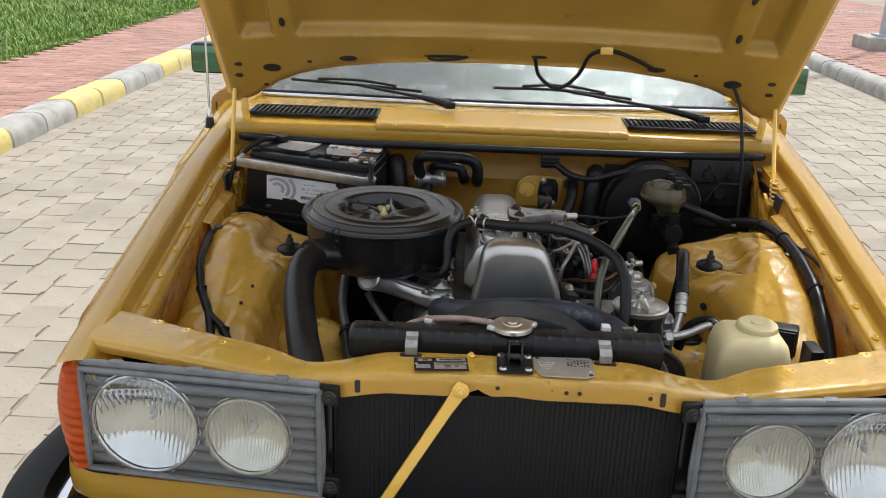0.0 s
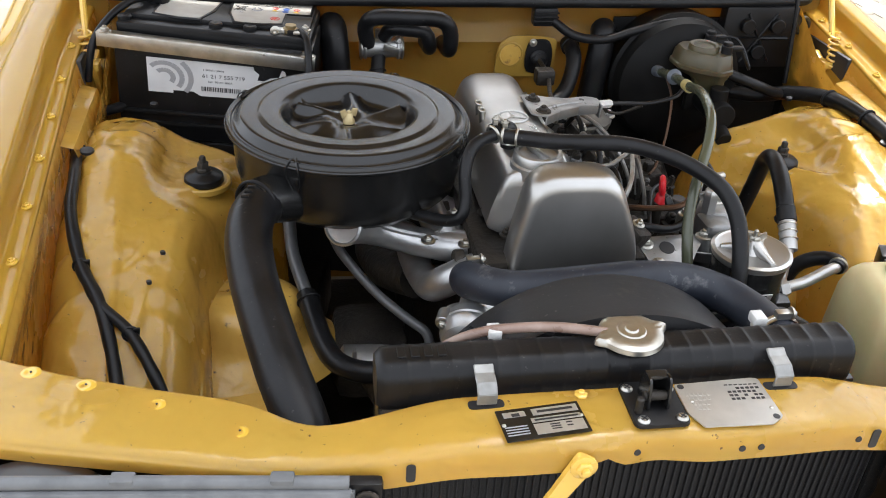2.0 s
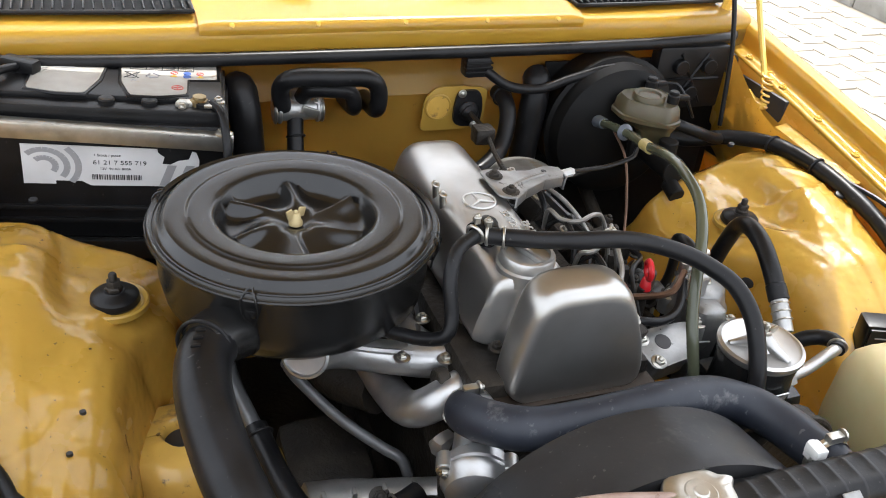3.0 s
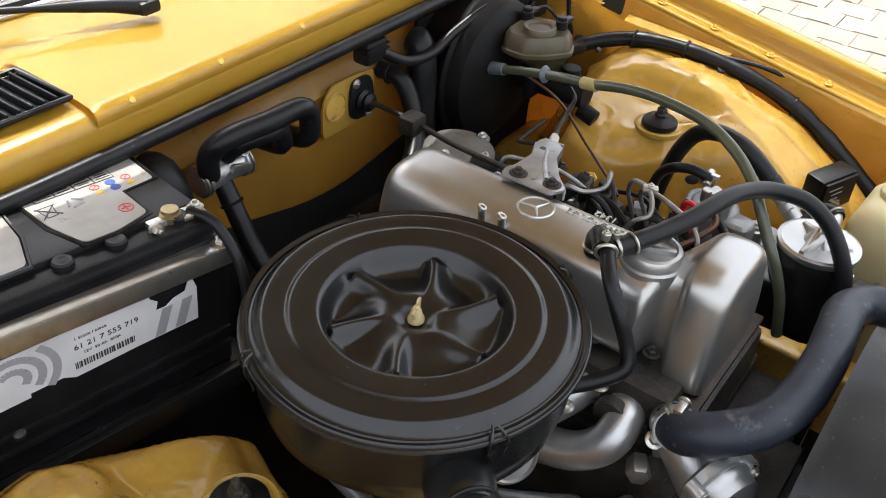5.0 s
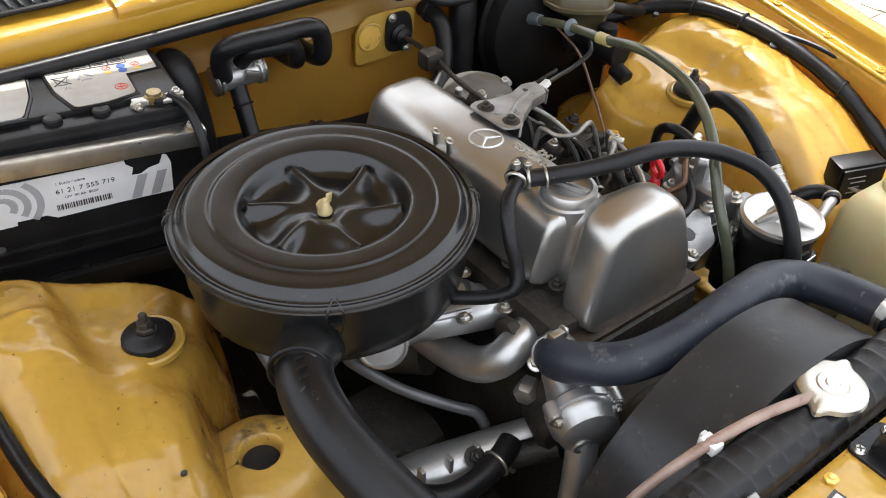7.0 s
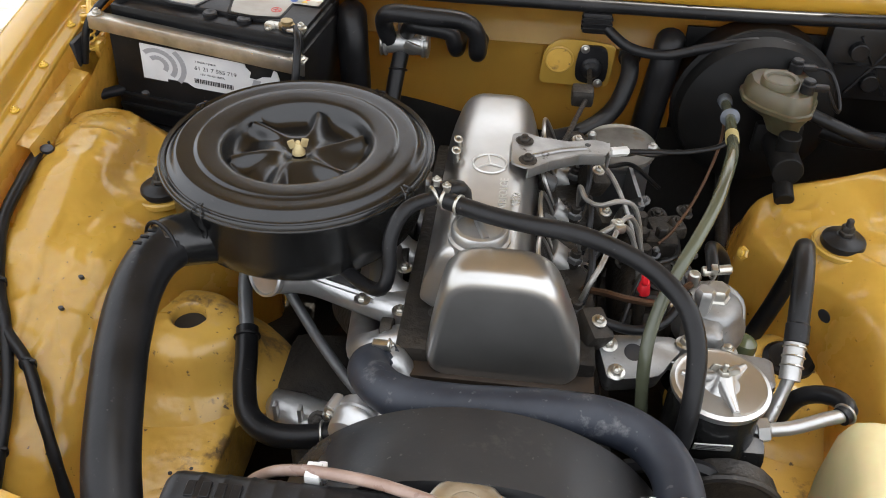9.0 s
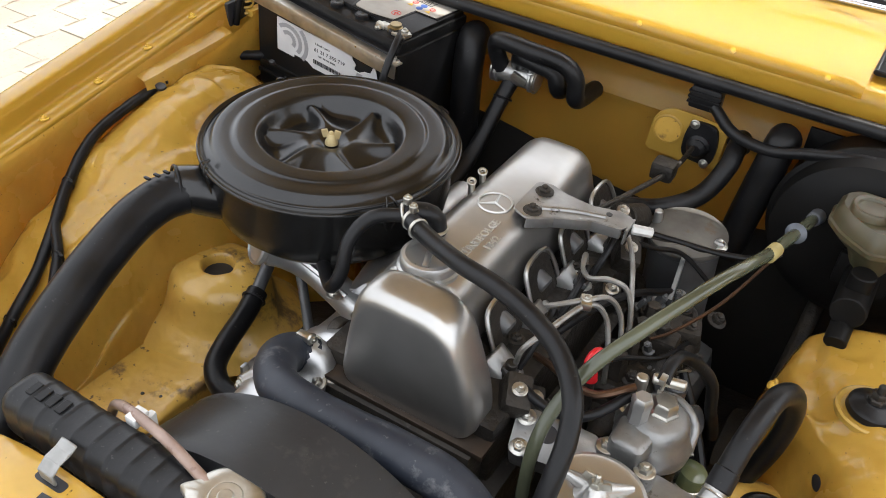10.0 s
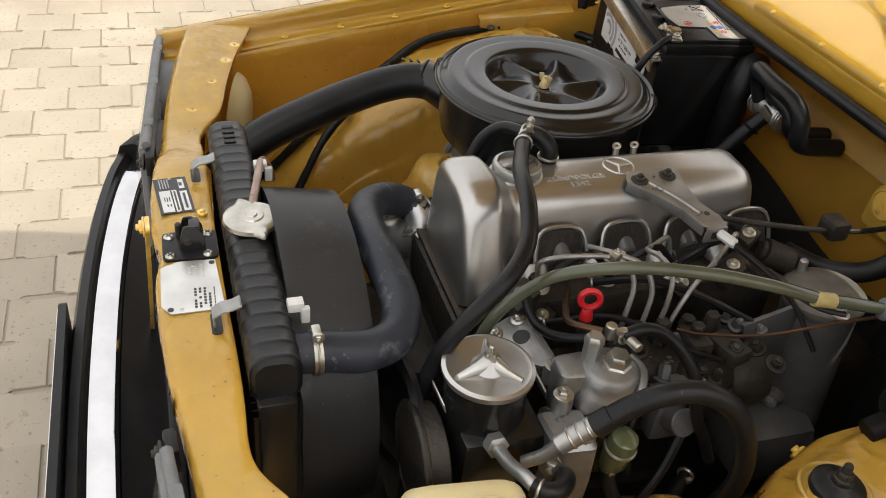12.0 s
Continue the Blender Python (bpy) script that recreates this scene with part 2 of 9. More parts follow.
PAVER_ONE = mat("concrete_paver_single", (0.285, 0.25, 0.195), (0.225, 0.195, 0.15), rough=0.85, scale=3.0, fine=240, bump=0.5, dist=0.002, isle=0.09,
                wear=(0.18, 0.155, 0.12), wear_at=0.62, wear_scale=9, spots=SAND_SPOT, spots_at=0.62, spots_scale=70, per_object=True)
JOINT = mat("sandy_joint", (0.25, 0.21, 0.16), (0.17, 0.145, 0.11), rough=0.95, scale=4, fine=90, bump=0.5, dist=0.004)
BRICK = mat("red_paver", (0.30, 0.165, 0.125), (0.235, 0.125, 0.095), rough=0.85, scale=2.5, fine=160, bump=0.4, isle=0.16, wear=(0.36, 0.24, 0.18), wear_at=0.6, wear_scale=7)
KERB_GREY = mat("kerb_concrete", (0.34, 0.33, 0.30), (0.22, 0.212, 0.19), rough=0.85, scale=6, fine=120, bump=0.5, dist=0.003, wear=(0.17, 0.16, 0.14), wear_at=0.6, wear_scale=14)
KERB_YELLOW = mat("kerb_yellow_paint", (0.52, 0.42, 0.13), (0.40, 0.34, 0.16), rough=0.75, scale=6, fine=120, bump=0.5, dist=0.004, wear=(0.34, 0.31, 0.20), wear_at=0.57, wear_scale=12)
GROUND = mat("sandy_bed", (0.25, 0.215, 0.165), (0.18, 0.155, 0.12), rough=0.9, scale=1.2, fine=60, bump=0.4, dist=0.004)
SOIL = mat("mossy_soil", (0.10, 0.125, 0.03), (0.075, 0.085, 0.03), rough=0.95, scale=2, fine=60, bump=0.6, dist=0.01)
GRASS = mat("grass_blades", (0.17, 0.27, 0.035), (0.11, 0.20, 0.025), rough=0.6, scale=1.5, isle=0.35, bump=0)
POLE_PAINT = mat("grey_pole_paint", (0.40, 0.41, 0.42), (0.33, 0.34, 0.35), rough=0.45, metal=0.2, scale=8)


def glass(name, col=(0.9, 0.95, 0.93), rough=0.02):
    m = bpy.data.materials.new(name)
    m.use_nodes = True
    b = m.node_tree.nodes["Principled BSDF"]
    b.inputs["Base Color"].default_value = (*col, 1)
    b.inputs["Roughness"].default_value = rough
    b.inputs["Transmission Weight"].default_value = 1.0
    b.inputs["IOR"].default_value = 1.45
    return m


GLASS = glass("window_glass", (0.72, 0.80, 0.78))


def thin_glass(name, rough=0.02, gloss=0.05):
    """A thin clear pane: light passes straight, a little of it is mirrored."""
    m = bpy.data.materials.new(name)
    m.use_nodes = True
    n, l = m.node_tree.nodes, m.node_tree.links
    n.remove(n["Principled BSDF"])
    tr, gl, mx = n.new("ShaderNodeBsdfTransparent"), n.new("ShaderNodeBsdfGlossy"), n.new("ShaderNodeMixShader")
    tr.inputs["Color"].default_value = (0.95, 0.96, 0.96, 1)
    gl.inputs["Roughness"].default_value = rough
    mx.inputs[0].default_value = gloss
    l.new(tr.outputs[0], mx.inputs[1])
    l.new(gl.outputs[0], mx.inputs[2])
    l.new(mx.outputs[0], n["Material Output"].inputs["Surface"])
    return m


LENS = thin_glass("lamp_glass")
MIRROR_GREEN = mat("mirror_glass", (0.10, 0.20, 0.12), rough=0.06, metal=0.9, bump=0)


# ---- mesh tools ----
def place(p0, p1, up=(0, 0, 1)):
    """A matrix at p0 whose z points at p1."""
    z = (Vector(p1) - Vector(p0)).normalized()
    return Matrix.Translation(p0) @ z.to_track_quat("Z", "Y").to_matrix().to_4x4()


def box(bm, c, s, bev=0.002, rot=(0, 0, 0), seg=2, m=None):
    """A box of size s round c with rounded edges."""
    mm = Matrix.Translation(c) @ Euler([radians(a) for a in rot]).to_matrix().to_4x4() @ Matrix.Diagonal((*s, 1))
    if m is not None:
        mm = m @ mm
    made = bmesh.ops.create_cube(bm, size=1, matrix=mm)["verts"]
    if bev:
        edges = {e for v in made for e in v.link_edges}
        bmesh.ops.bevel(bm, geom=list(edges), offset=bev, segments=seg, affect="EDGES", profile=0.6)
    return bm


def lathe(bm, prof, m=None, n=32, cap=True):
    """Turns a profile of (radius, height) round z, laid by the matrix m."""
    m = m or Matrix()
    rings = []
    for r, z in prof:
        if r < 1e-6:
            rings.append([bm.verts.new(m @ Vector((0, 0, z)))])
        else:
            rings.append([bm.verts.new(m @ Vector((r * math.cos(2 * math.pi * k / n), r * math.sin(2 * math.pi * k / n), z))) for k in range(n)])
    for a, b in zip(rings, rings[1:]):
        for k in range(n):
            j = (k + 1) % n
            if len(a) == 1 and len(b) == 1:
                continue
            if len(a) == 1:
                bm.faces.new((a[0], b[j], b[k]))
            elif len(b) == 1:
                bm.faces.new((a[k], a[j], b[0]))
            else:
                bm.faces.new((a[k], a[j], b[j], b[k]))
    if cap:
        for ring in (rings[0], rings[-1]):
            if len(ring) > 2:
                bm.faces.new(ring)
    return bm


def cyl(bm, p0, p1, r0, r1=None, n=20, bev=0.0015):
    """A round bar between two points, its rims rounded."""
    r1 = r0 if r1 is None else r1
    h = (Vector(p1) - Vector(p0)).length
    bev = min(bev, h * 0.4, r0 * 0.5, r1 * 0.5)
    return lathe(bm, [(r0 - bev, 0), (r0, bev), (r1, h - bev), (r1 - bev, h)], place(p0, p1), n)


def hexbolt(bm, p, way=(0, 0, 1), r=0.007, h=0.006, washer=True):
    m = place(p, Vector(p) + Vector(way))
    if washer:
        lathe(bm, [(r * 1.5, -0.001), (r * 1.5, 0.001), (r * 1.3, 0.0018)], m, 14)
    lathe(bm, [(r * 0.98, 0.001), (r, h * 0.8), (r * 0.82, h)], m, 6)
    lathe(bm, [(r * 0.5, h - 0.001), (r * 0.5, h + r * 0.35), (r * 0.35, h + r * 0.45)], m, 10)
    return bm


def spline(pts, step=0.008, closed=False):
    """Points along a smooth curve through the given ones."""
    pts = [Vector(p) for p in pts]
    out, cnt = [], len(pts)
    for i in range(cnt if closed else cnt - 1):
        if closed:
            a, b, c, d = (pts[(i + k) % cnt] for k in (-1, 0, 1, 2))
        else:
            b, c = pts[i], pts[i + 1]
            a = pts[i - 1] if i else b * 2 - c
            d = pts[i + 2] if i + 2 < cnt else c * 2 - b
        k = max(2, int((c - b).length / step))
        for j in range(k):
            t = j / k
            out.append(0.5 * (2 * b + (c - a) * t + (2 * a - 5 * b + 4 * c - d) * t * t + (3 * b - a - 3 * c + d) * t ** 3))
    if not closed:
        out.append(pts[-1])
    return out


def tube(bm, pts, r, n=14, step=0.008, wob=0.0, closed=False, raw=False, bore=False):
    """A hose along a smooth curve; r may be a function of 0..1. bore: open ends with a dark mouth."""
    path = [Vector(p) for p in pts] if raw else spline(pts, step, closed)
    cnt = len(path)
    tang = [(path[(i + 1) % cnt if closed else min(i + 1, cnt - 1)] - path[(i - 1) % cnt if closed else max(i - 1, 0)]).normalized() for i in range(cnt)]
    side = tang[0].orthogonal().normalized()
    rings = []
    for i, (p, t) in enumerate(zip(path, tang)):
        side = (side - t * side.dot(t)).normalized()
        up = t.cross(side)
        u = i / max(1, cnt - 1)
        rad = r(u) if callable(r) else r
        if wob:
            rad *= 1 + wob * noise.noise(p * 40)
        rings.append([bm.verts.new(p + (side * math.cos(2 * math.pi * k / n) + up * math.sin(2 * math.pi * k / n)) * rad) for k in range(n)])
    pairs = list(zip(rings, rings[1:])) + ([(rings[-1], rings[0])] if closed else [])
    for a, b in pairs:
        for k in range(n):
            j = (k + 1) % n
            bm.faces.new((a[k], a[j], b[j], b[k]))
    if not closed:
        bm.faces.new(list(reversed(rings[0])))
        bm.faces.new(rings[-1])
    return bm


def prism(bm, outline, z0, z1, m=None, bev=0.0):
    """An outline in x, y, raised from z0 to z1."""
    m = m or Matrix()
    lo = [bm.verts.new(m @ Vector((x, y, z0))) for x, y in outline]
    hi = [bm.verts.new(m @ Vector((x, y, z1))) for x, y in outline]
    k = len(outline)
    fs = [bm.faces.new(list(reversed(lo))), bm.faces.new(hi)]
    for i in range(k):
        fs.append(bm.faces.new((lo[i], lo[(i + 1) % k], hi[(i + 1) % k], hi[i])))
    if bev:
        bmesh.ops.bevel(bm, geom=list(fs[1].edges), offset=bev, segments=2, affect="EDGES", profile=0.6)
    return bm


def rounded(outline, r, seg=4):
    """An outline with its corners rounded."""
    out, k = [], len(outline)
    for i in range(k):
        p, a, b = (Vector(outline[j % k]) for j in (i, i - 1, i + 1))
        ra = min(r, (a - p).length * 0.45, (b - p).length * 0.45)
        s, e = p + (a - p).normalized() * ra, p + (b - p).normalized() * ra
        for j in range(seg + 1):
            t = j / seg
            out.append(tuple((1 - t) ** 2 * s + 2 * t * (1 - t) * p + t * t * e))
    return out


def sheet(bm, f, nu, nv, thick=0.0015, flip=False):
    """A pressed sheet: f(u, v) gives its place for u, v in 0..1; thick is laid on behind."""
    g = [[bm.verts.new(f(i / nu, j / nv)) for j in range(nv + 1)] for i in range(nu + 1)]
    faces = []
    for i in range(nu):
        for j in range(nv):
            q = (g[i][j], g[i + 1][j], g[i + 1][j + 1], g[i][j + 1])
            faces.append(bm.faces.new(tuple(reversed(q)) if flip else q))
    if thick:
        bmesh.ops.solidify(bm, geom=faces, thickness=thick)
    return bm


def loft(bm, sections):
    """Skin over rings of as many points each, closed at both ends."""
    rings = [[bm.verts.new(p) for p in s] for s in sections]
    k = len(rings[0])
    for a, b in zip(rings, rings[1:]):
        for i in range(k):
            j = (i + 1) % k
            bm.faces.new((a[i], a[j], b[j], b[i]))
    bm.faces.new(list(reversed(rings[0])))
    bm.faces.new(rings[-1])
    return bm


BASES = {}


def finish(name, bm, material, angle=38, recalc=True):
    if recalc:
        bmesh.ops.recalc_face_normals(bm, faces=bm.faces)
    me = bpy.data.meshes.new(name)
    bm.to_mesh(me)
    bm.free()
    for m in material if isinstance(material, (list, tuple)) else (material,):
        me.materials.append(m)
    me.polygons.foreach_set("use_smooth", [True] * len(me.polygons))
    me.set_sharp_from_angle(angle=radians(angle))
    return me


def thing(name, base, label, category, group="", kind=""):
    """An Empty at the base of a thing of several parts."""
    ob = tagged(new(name), label, category, group, kind)
    ob.location = base
    ob.empty_display_size = 0.02
    BASES[ob] = Vector(base)
    return ob


def solo(name, bm, material, label, category, group="", kind="", angle=38):
    """A thing that is one mesh."""
    return tagged(new(name, finish(name, bm, material, angle)), label, category, group, kind)


def part(name, bm, material, parent, label="", angle=38, recalc=True):
    ob = new(name, finish(name, bm, material, angle, recalc))
    ob.parent = parent
    if parent in BASES:
        ob.matrix_parent_inverse = Matrix.Translation(-BASES[parent])
    return tagged(ob, label)


def B():
    return bmesh.new()


def mirror_x(p, s):
    return Vector((p[0] * s, p[1], p[2]))


def text_bm(words, size, m, depth=0.0003):
    """The mesh of a line of writing in the built-in font, centred at m."""
    cu = bpy.data.curves.new("writing", "FONT")
    cu.body, cu.size, cu.extrude, cu.align_x, cu.align_y = words, size, depth, "CENTER", "CENTER"
    ob = new("writing", cu)
    me = bpy.data.meshes.new_from_object(ob.evaluated_get(bpy.context.evaluated_depsgraph_get()))
    bpy.data.objects.remove(ob)
    bm = bmesh.new()
    bm.from_mesh(me)
    bmesh.ops.transform(bm, matrix=m, verts=bm.verts)
    bpy.data.meshes.remove(me)
    return bm


def axes_at(o, x, y):
    """A matrix at o with the given x and y directions."""
    x, y = Vector(x).normalized(), Vector(y).normalized()
    z = x.cross(y).normalized()
    y = z.cross(x)
    return Matrix.Translation(o) @ Matrix((x, y, z)).transposed().to_4x4()


def lerp_table(t, table):
    for (a, va), (b, vb) in zip(table, table[1:]):
        if t <= b:
            k = max(0.0, min(1.0, (t - a) / (b - a)))
            k = k * k * (3 - 2 * k) * 0.5 + k * 0.5
            return va + (vb - va) * k
    return table[-1][1]


# ---- ground, kerbs, pavements ----
bm = B()
prism(bm, [(-400, -400), (400, -400), (400, 400), (-400, 400)], -0.4, -0.0045)
ground = solo("ground", bm, GROUND, "sandy bed between the concrete pavers of the yard", "ground", kind="structure")

PW, PL, PA = 0.165, 0.205, 0.012
WAVE = ((0.0, 0), (0.10, 0), (0.16, 1), (0.60, 1), (0.66, 0), (1.0, 0))


def paver_outline(gap=0.002):
    """The outline of an interlocking paver, its two long sides notched alike."""
    rows = [(PL * t, PA * k) for t, k in WAVE]
    left = [(x + gap, min(max(y, gap), PL - gap)) for y, x in rows]
    right = [(x + PW - gap, min(max(y, gap), PL - gap)) for y, x in rows]
    return left[::1], right


def paver_verts(ox, oy, oz, tilt=(0, 0)):
    left, right = paver_outline()
    ring = right + left[::-1]
    cx, cy = PW / 2, PL / 2
    top, low = [], []
    for x, y in ring:
        k = 0.984
        top.append((ox + cx + (x - cx) * k, oy + cy + (y - cy) * k, oz + (x - cx) * tilt[0] + (y - cy) * tilt[1]))
        low.append((ox + x, oy + y, oz - 0.0045 + (x - cx) * tilt[0] + (y - cy) * tilt[1]))
    base = [(x, y, -0.03) for x, y, _ in low]
    return top, low, base


def add_paver(vs, fs, ox, oy, oz, tilt):
    top, low, base = paver_verts(ox, oy, oz, tilt)
    s, k = len(vs), len(top)
    vs += top + low + base
    fs.append(tuple(range(s, s + k)))
    for a in (0, k):
        for i in range(k):
            j = (i + 1) % k
            fs.append((s + a + i, s + a + k + i, s + a + k + j, s + a + j))


def paver_field(x0, x1, y0, y1, keep):
    for i in range(int(math.floor(x0 / PW)), int(math.ceil(x1 / PW))):
        for j in range(int(math.floor(y0 / PL)), int(math.ceil(y1 / PL))):
            ox, oy = i * PW, j * PL + (i % 2) * PL / 2
            if keep(ox, oy):
                yield i, j, ox, oy


def near_strip(x, y):
    return -2.45 < x < -1.02 and -0.75 < y < 2.75


bm_rest_v, bm_rest_f = [], []
rnd = random.Random(5)
for i, j, ox, oy in paver_field(-3.1, 3.95, -7.0, 16.0, lambda x, y: not near_strip(x, y)):
    if -0.75 < ox < 0.6 and 0.1 < oy < 4.4:
        continue
    add_paver(bm_rest_v, bm_rest_f, ox, oy, rnd.uniform(-0.0025, 0.0025), (rnd.uniform(-0.007, 0.007), rnd.uniform(-0.007, 0.007)))
me = bpy.data.meshes.new("yard_paving")
me.from_pydata(bm_rest_v, [], bm_rest_f)
me.materials.append(PAVER)
yard = tagged(new("yard_paving", me), "weathered beige interlocking concrete pavers of the yard", "paving", kind="structure")


def brick_field(name, x0, x1, y0, y1, z, parent=None):
    """Red pavers in running bond, joined."""
    vs, fs = [], []
    w, ln, g = 0.105, 0.205, 0.0025
    r = random.Random(3)
    for i in range(int((x1 - x0) / ln) + 1):
        for j in range(int((y1 - y0) / w) + 1):
            ax, ay = x0 + i * ln + (j % 2) * ln / 2, y0 + j * w
            bx = min(ax + ln, x1)
            if bx - ax < 0.03:
                continue
            dz = z + r.uniform(-0.003, 0.003)
            s = len(vs)
            for k, zz in ((0.004, dz), (0.0, dz - 0.004), (0.0, z - 0.05)):
                vs += [(ax + g + k, ay + g + k, zz), (bx - g - k, ay + g + k, zz), (bx - g - k, ay + w - g - k, zz), (ax + g + k, ay + w - g - k, zz)]
            fs.append((s, s + 1, s + 2, s + 3))
            for a in (0, 4):
                for q in range(4):
                    p = (q + 1) % 4
                    fs.append((s + a + q, s + a + 4 + q, s + a + 4 + p, s + a + p))
    me = bpy.data.meshes.new(name)
    me.from_pydata(vs, [], fs)
    me.materials.append(BRICK)
    return me


pave_l = tagged(new("pavement_left", brick_field("pavement_left", -4.62, -3.36, -5.6, 19.0, 0.115)), "faded red brick pavers of the footpath", "pavement", kind="structure")
pave_r = tagged(new("pavement_right", brick_field("pavement_right", 4.30, 9.0, 3.0, 26.0, 0.115)), "red brick pavers of the far footpath", "pavement", kind="structure")
bm = B()
prism(bm, [(-4.62, -6), (-3.33, -6), (-3.33, 30), (-4.62, 30)], -0.1, 0.095)
prism(bm, [(4.27, -6), (9.2, -6), (9.2, 30), (4.27, 30)], -0.1, 0.095)
solo("pavement_bed", bm, JOINT, "sandy bed under the footpath bricks", "pavement", kind="structure")


def kerb_profile(s):
    """Face and rounded top of a kerb stone, from the road to the path, in x and z; s points to the path."""
    return [(0.0, -0.1), (0.0, 0.05), (0.012, 0.105), (0.04, 0.135), (0.09, 0.145), (0.24, 0.132), (0.25, 0.12), (0.25, -0.1)]


def kerb_stone(x, y0, y1, s, r):
    bm = B()
    prof = kerb_profile(s)
    secs = []
    for y, k in ((y0 + 0.004, 0.012), (y0 + 0.016, 0.0), ((y0 + y1) / 2, 0.0), (y1 - 0.016, 0.0), (y1 - 0.004, 0.012)):
        dz = r.uniform(-0.004, 0.004)
        secs.append([Vector((x + s * (px + (k if px < 0.12 else -k)), y, pz - (k if pz > 0 else 0) + dz)) for px, pz in prof])
    return loft(bm, secs)


kerb_l = thing("kerb_left", (-3.1, 8, 0), "worn kerb of concrete stones painted yellow and white in turn", "kerb", kind="structure")
rnd = random.Random(11)
for k in range(50):
    y0 = -5.6 + k * 0.5
    part("kerb_stone", kerb_stone(-3.09 - 0.01 * rnd.random(), y0, y0 + 0.5, -1, rnd), KERB_YELLOW if (k // 2) % 2 else KERB_GREY, kerb_l)
kerb_r = thing("kerb_right", (4.05, 8, 0), "plain grey concrete kerb stones along the far path", "kerb", kind="structure")
for k in range(44):
    y0 = 2.0 + k * 0.5
    part("kerb_stone", kerb_stone(4.02 + 0.01 * rnd.random(), y0, y0 + 0.5, 1, rnd), KERB_GREY, kerb_r)
bm = B()
for k in range(30):
    x0 = 4.8 + k * 0.5
    q = kerb_stone(0, 0, 0.5, 1, rnd)
    bmesh.ops.transform(q, matrix=Matrix.Translation((x0, 17.6, 0)) @ Matrix.Rotation(radians(90), 4, "Z"), verts=q.verts)
    tmp = bpy.data.meshes.new("tmp")
    q.to_mesh(tmp)
    q.free()
    bm.from_mesh(tmp)
    bpy.data.meshes.remove(tmp)
solo("kerb_far", bm, KERB_GREY, "grey kerb stones of the path in the distance", "kerb", kind="structure")

# grass bank
def bank(u, v):
    x, y = -4.6 - 26 * u ** 1.6, -4 + 44 * v
    return Vector((x, y, 0.10 + 0.22 * u * 2.5 / (1 + u) + 0.03 * noise.noise(Vector((x, y, 0)))))


bm = B()
sheet(bm, bank, 30, 50, 0.0)
solo("verge_soil", bm, SOIL, "mossy green soil under the grass of the verge", "soil", kind="structure")
vs, fs = [], []
rnd = random.Random(7)
for k in range(70000):
    u, v = rnd.random() ** 1.5 * 0.42, rnd.random() ** 0.8
    p = bank(u, 0.16 + 0.5 * v)
    h = rnd.uniform(0.03, 0.075) * (1 + 1.2 * max(0, noise.noise(p * 0.9)))
    if p.x > -4.75:
        h *= 0.5
    a = rnd.uniform(0, 6.28)
    w, lean = rnd.uniform(0.005, 0.012), rnd.uniform(0.3, 1.0) * h
    dx, dy = math.cos(a), math.sin(a)
    s = len(vs)
    vs += [(p.x - dy * w, p.y + dx * w, p.z - 0.01), (p.x + dy * w, p.y - dx * w, p.z - 0.01),
           (p.x + dx * lean * 0.4 + dy * w * 0.7, p.y + dy * lean * 0.4 - dx * w * 0.7, p.z + h * 0.6),
           (p.x + dx * lean * 0.4 - dy * w * 0.7, p.y + dy * lean * 0.4 + dx * w * 0.7, p.z + h * 0.6), (p.x + dx * lean, p.y + dy * lean, p.z + h)]
    fs += [(s, s + 1, s + 2, s + 3), (s + 3, s + 2, s + 4)]
me = bpy.data.meshes.new("grass")
me.from_pydata(vs, [], fs)
me.materials.append(GRASS)
tagged(new("grass", me), "bright green short dense grass behind the path", "grass", kind="stuff")
vs, fs = [], []
for k in range(9000):
    cx, cy, cz, cr = ((-7.2, 15.5, 0.5, 0.9), (-8.6, 13.2, 0.45, 0.8), (-6.6, 18.0, 0.5, 0.9), (-9.5, 17.5, 0.7, 1.3))[k % 4]
    d = Vector((rnd.gauss(0, 1), rnd.gauss(0, 1), abs(rnd.gauss(0, 1)))).normalized() * cr * rnd.uniform(0.5, 1.0) ** 0.6
    p = Vector((cx, cy, cz)) + d + Vector((0, 0, 0.2 * noise.noise(d * 3)))
    ax = Vector((rnd.gauss(0, 1), rnd.gauss(0, 1), rnd.gauss(0, 1))).normalized()
    bx = ax.orthogonal().normalized()
    ln = rnd.uniform(0.05, 0.12)
    s = len(vs)
    vs += [tuple(p), tuple(p + ax * ln * 0.5 + bx * ln * 0.22), tuple(p + ax * ln), tuple(p + ax * ln * 0.5 - bx * ln * 0.22)]
    fs.append((s, s + 1, s + 2, s + 3))
me = bpy.data.meshes.new("shrubs")
me.from_pydata(vs, [], fs)
me.materials.append(mat("shrub_leaves", (0.04, 0.085, 0.014), (0.025, 0.06, 0.01), rough=0.55, isle=0.4, bump=0))
tagged(new("shrubs", me), "dark green low shrubs at the back of the verge", "shrub", kind="stuff")

# lamp pole and block
pole = thing("street_pole", (5.45, 11.2, 0.11), "grey painted steel pole on a concrete foot", "pole")
bm = B()
cyl(bm, (5.45, 11.2, 0.3), (5.45, 11.2, 6.0), 0.075, 0.06, 24)
part("shaft", bm, POLE_PAINT, pole)
bm = B()
box(bm, (5.45, 11.2, 0.19), (0.62, 0.55, 0.19), 0.02)
part("foot", bm, KERB_GREY, pole, "rough concrete foot")
bm = B()
box(bm, (5.45, 11.2, 0.30), (0.26, 0.26, 0.03), 0.004)
part("base_plate", bm, POLE_PAINT, pole)
bm = B()
box(bm, (5.3, 14.3, 0.18), (0.5, 0.3, 0.14), 0.015)
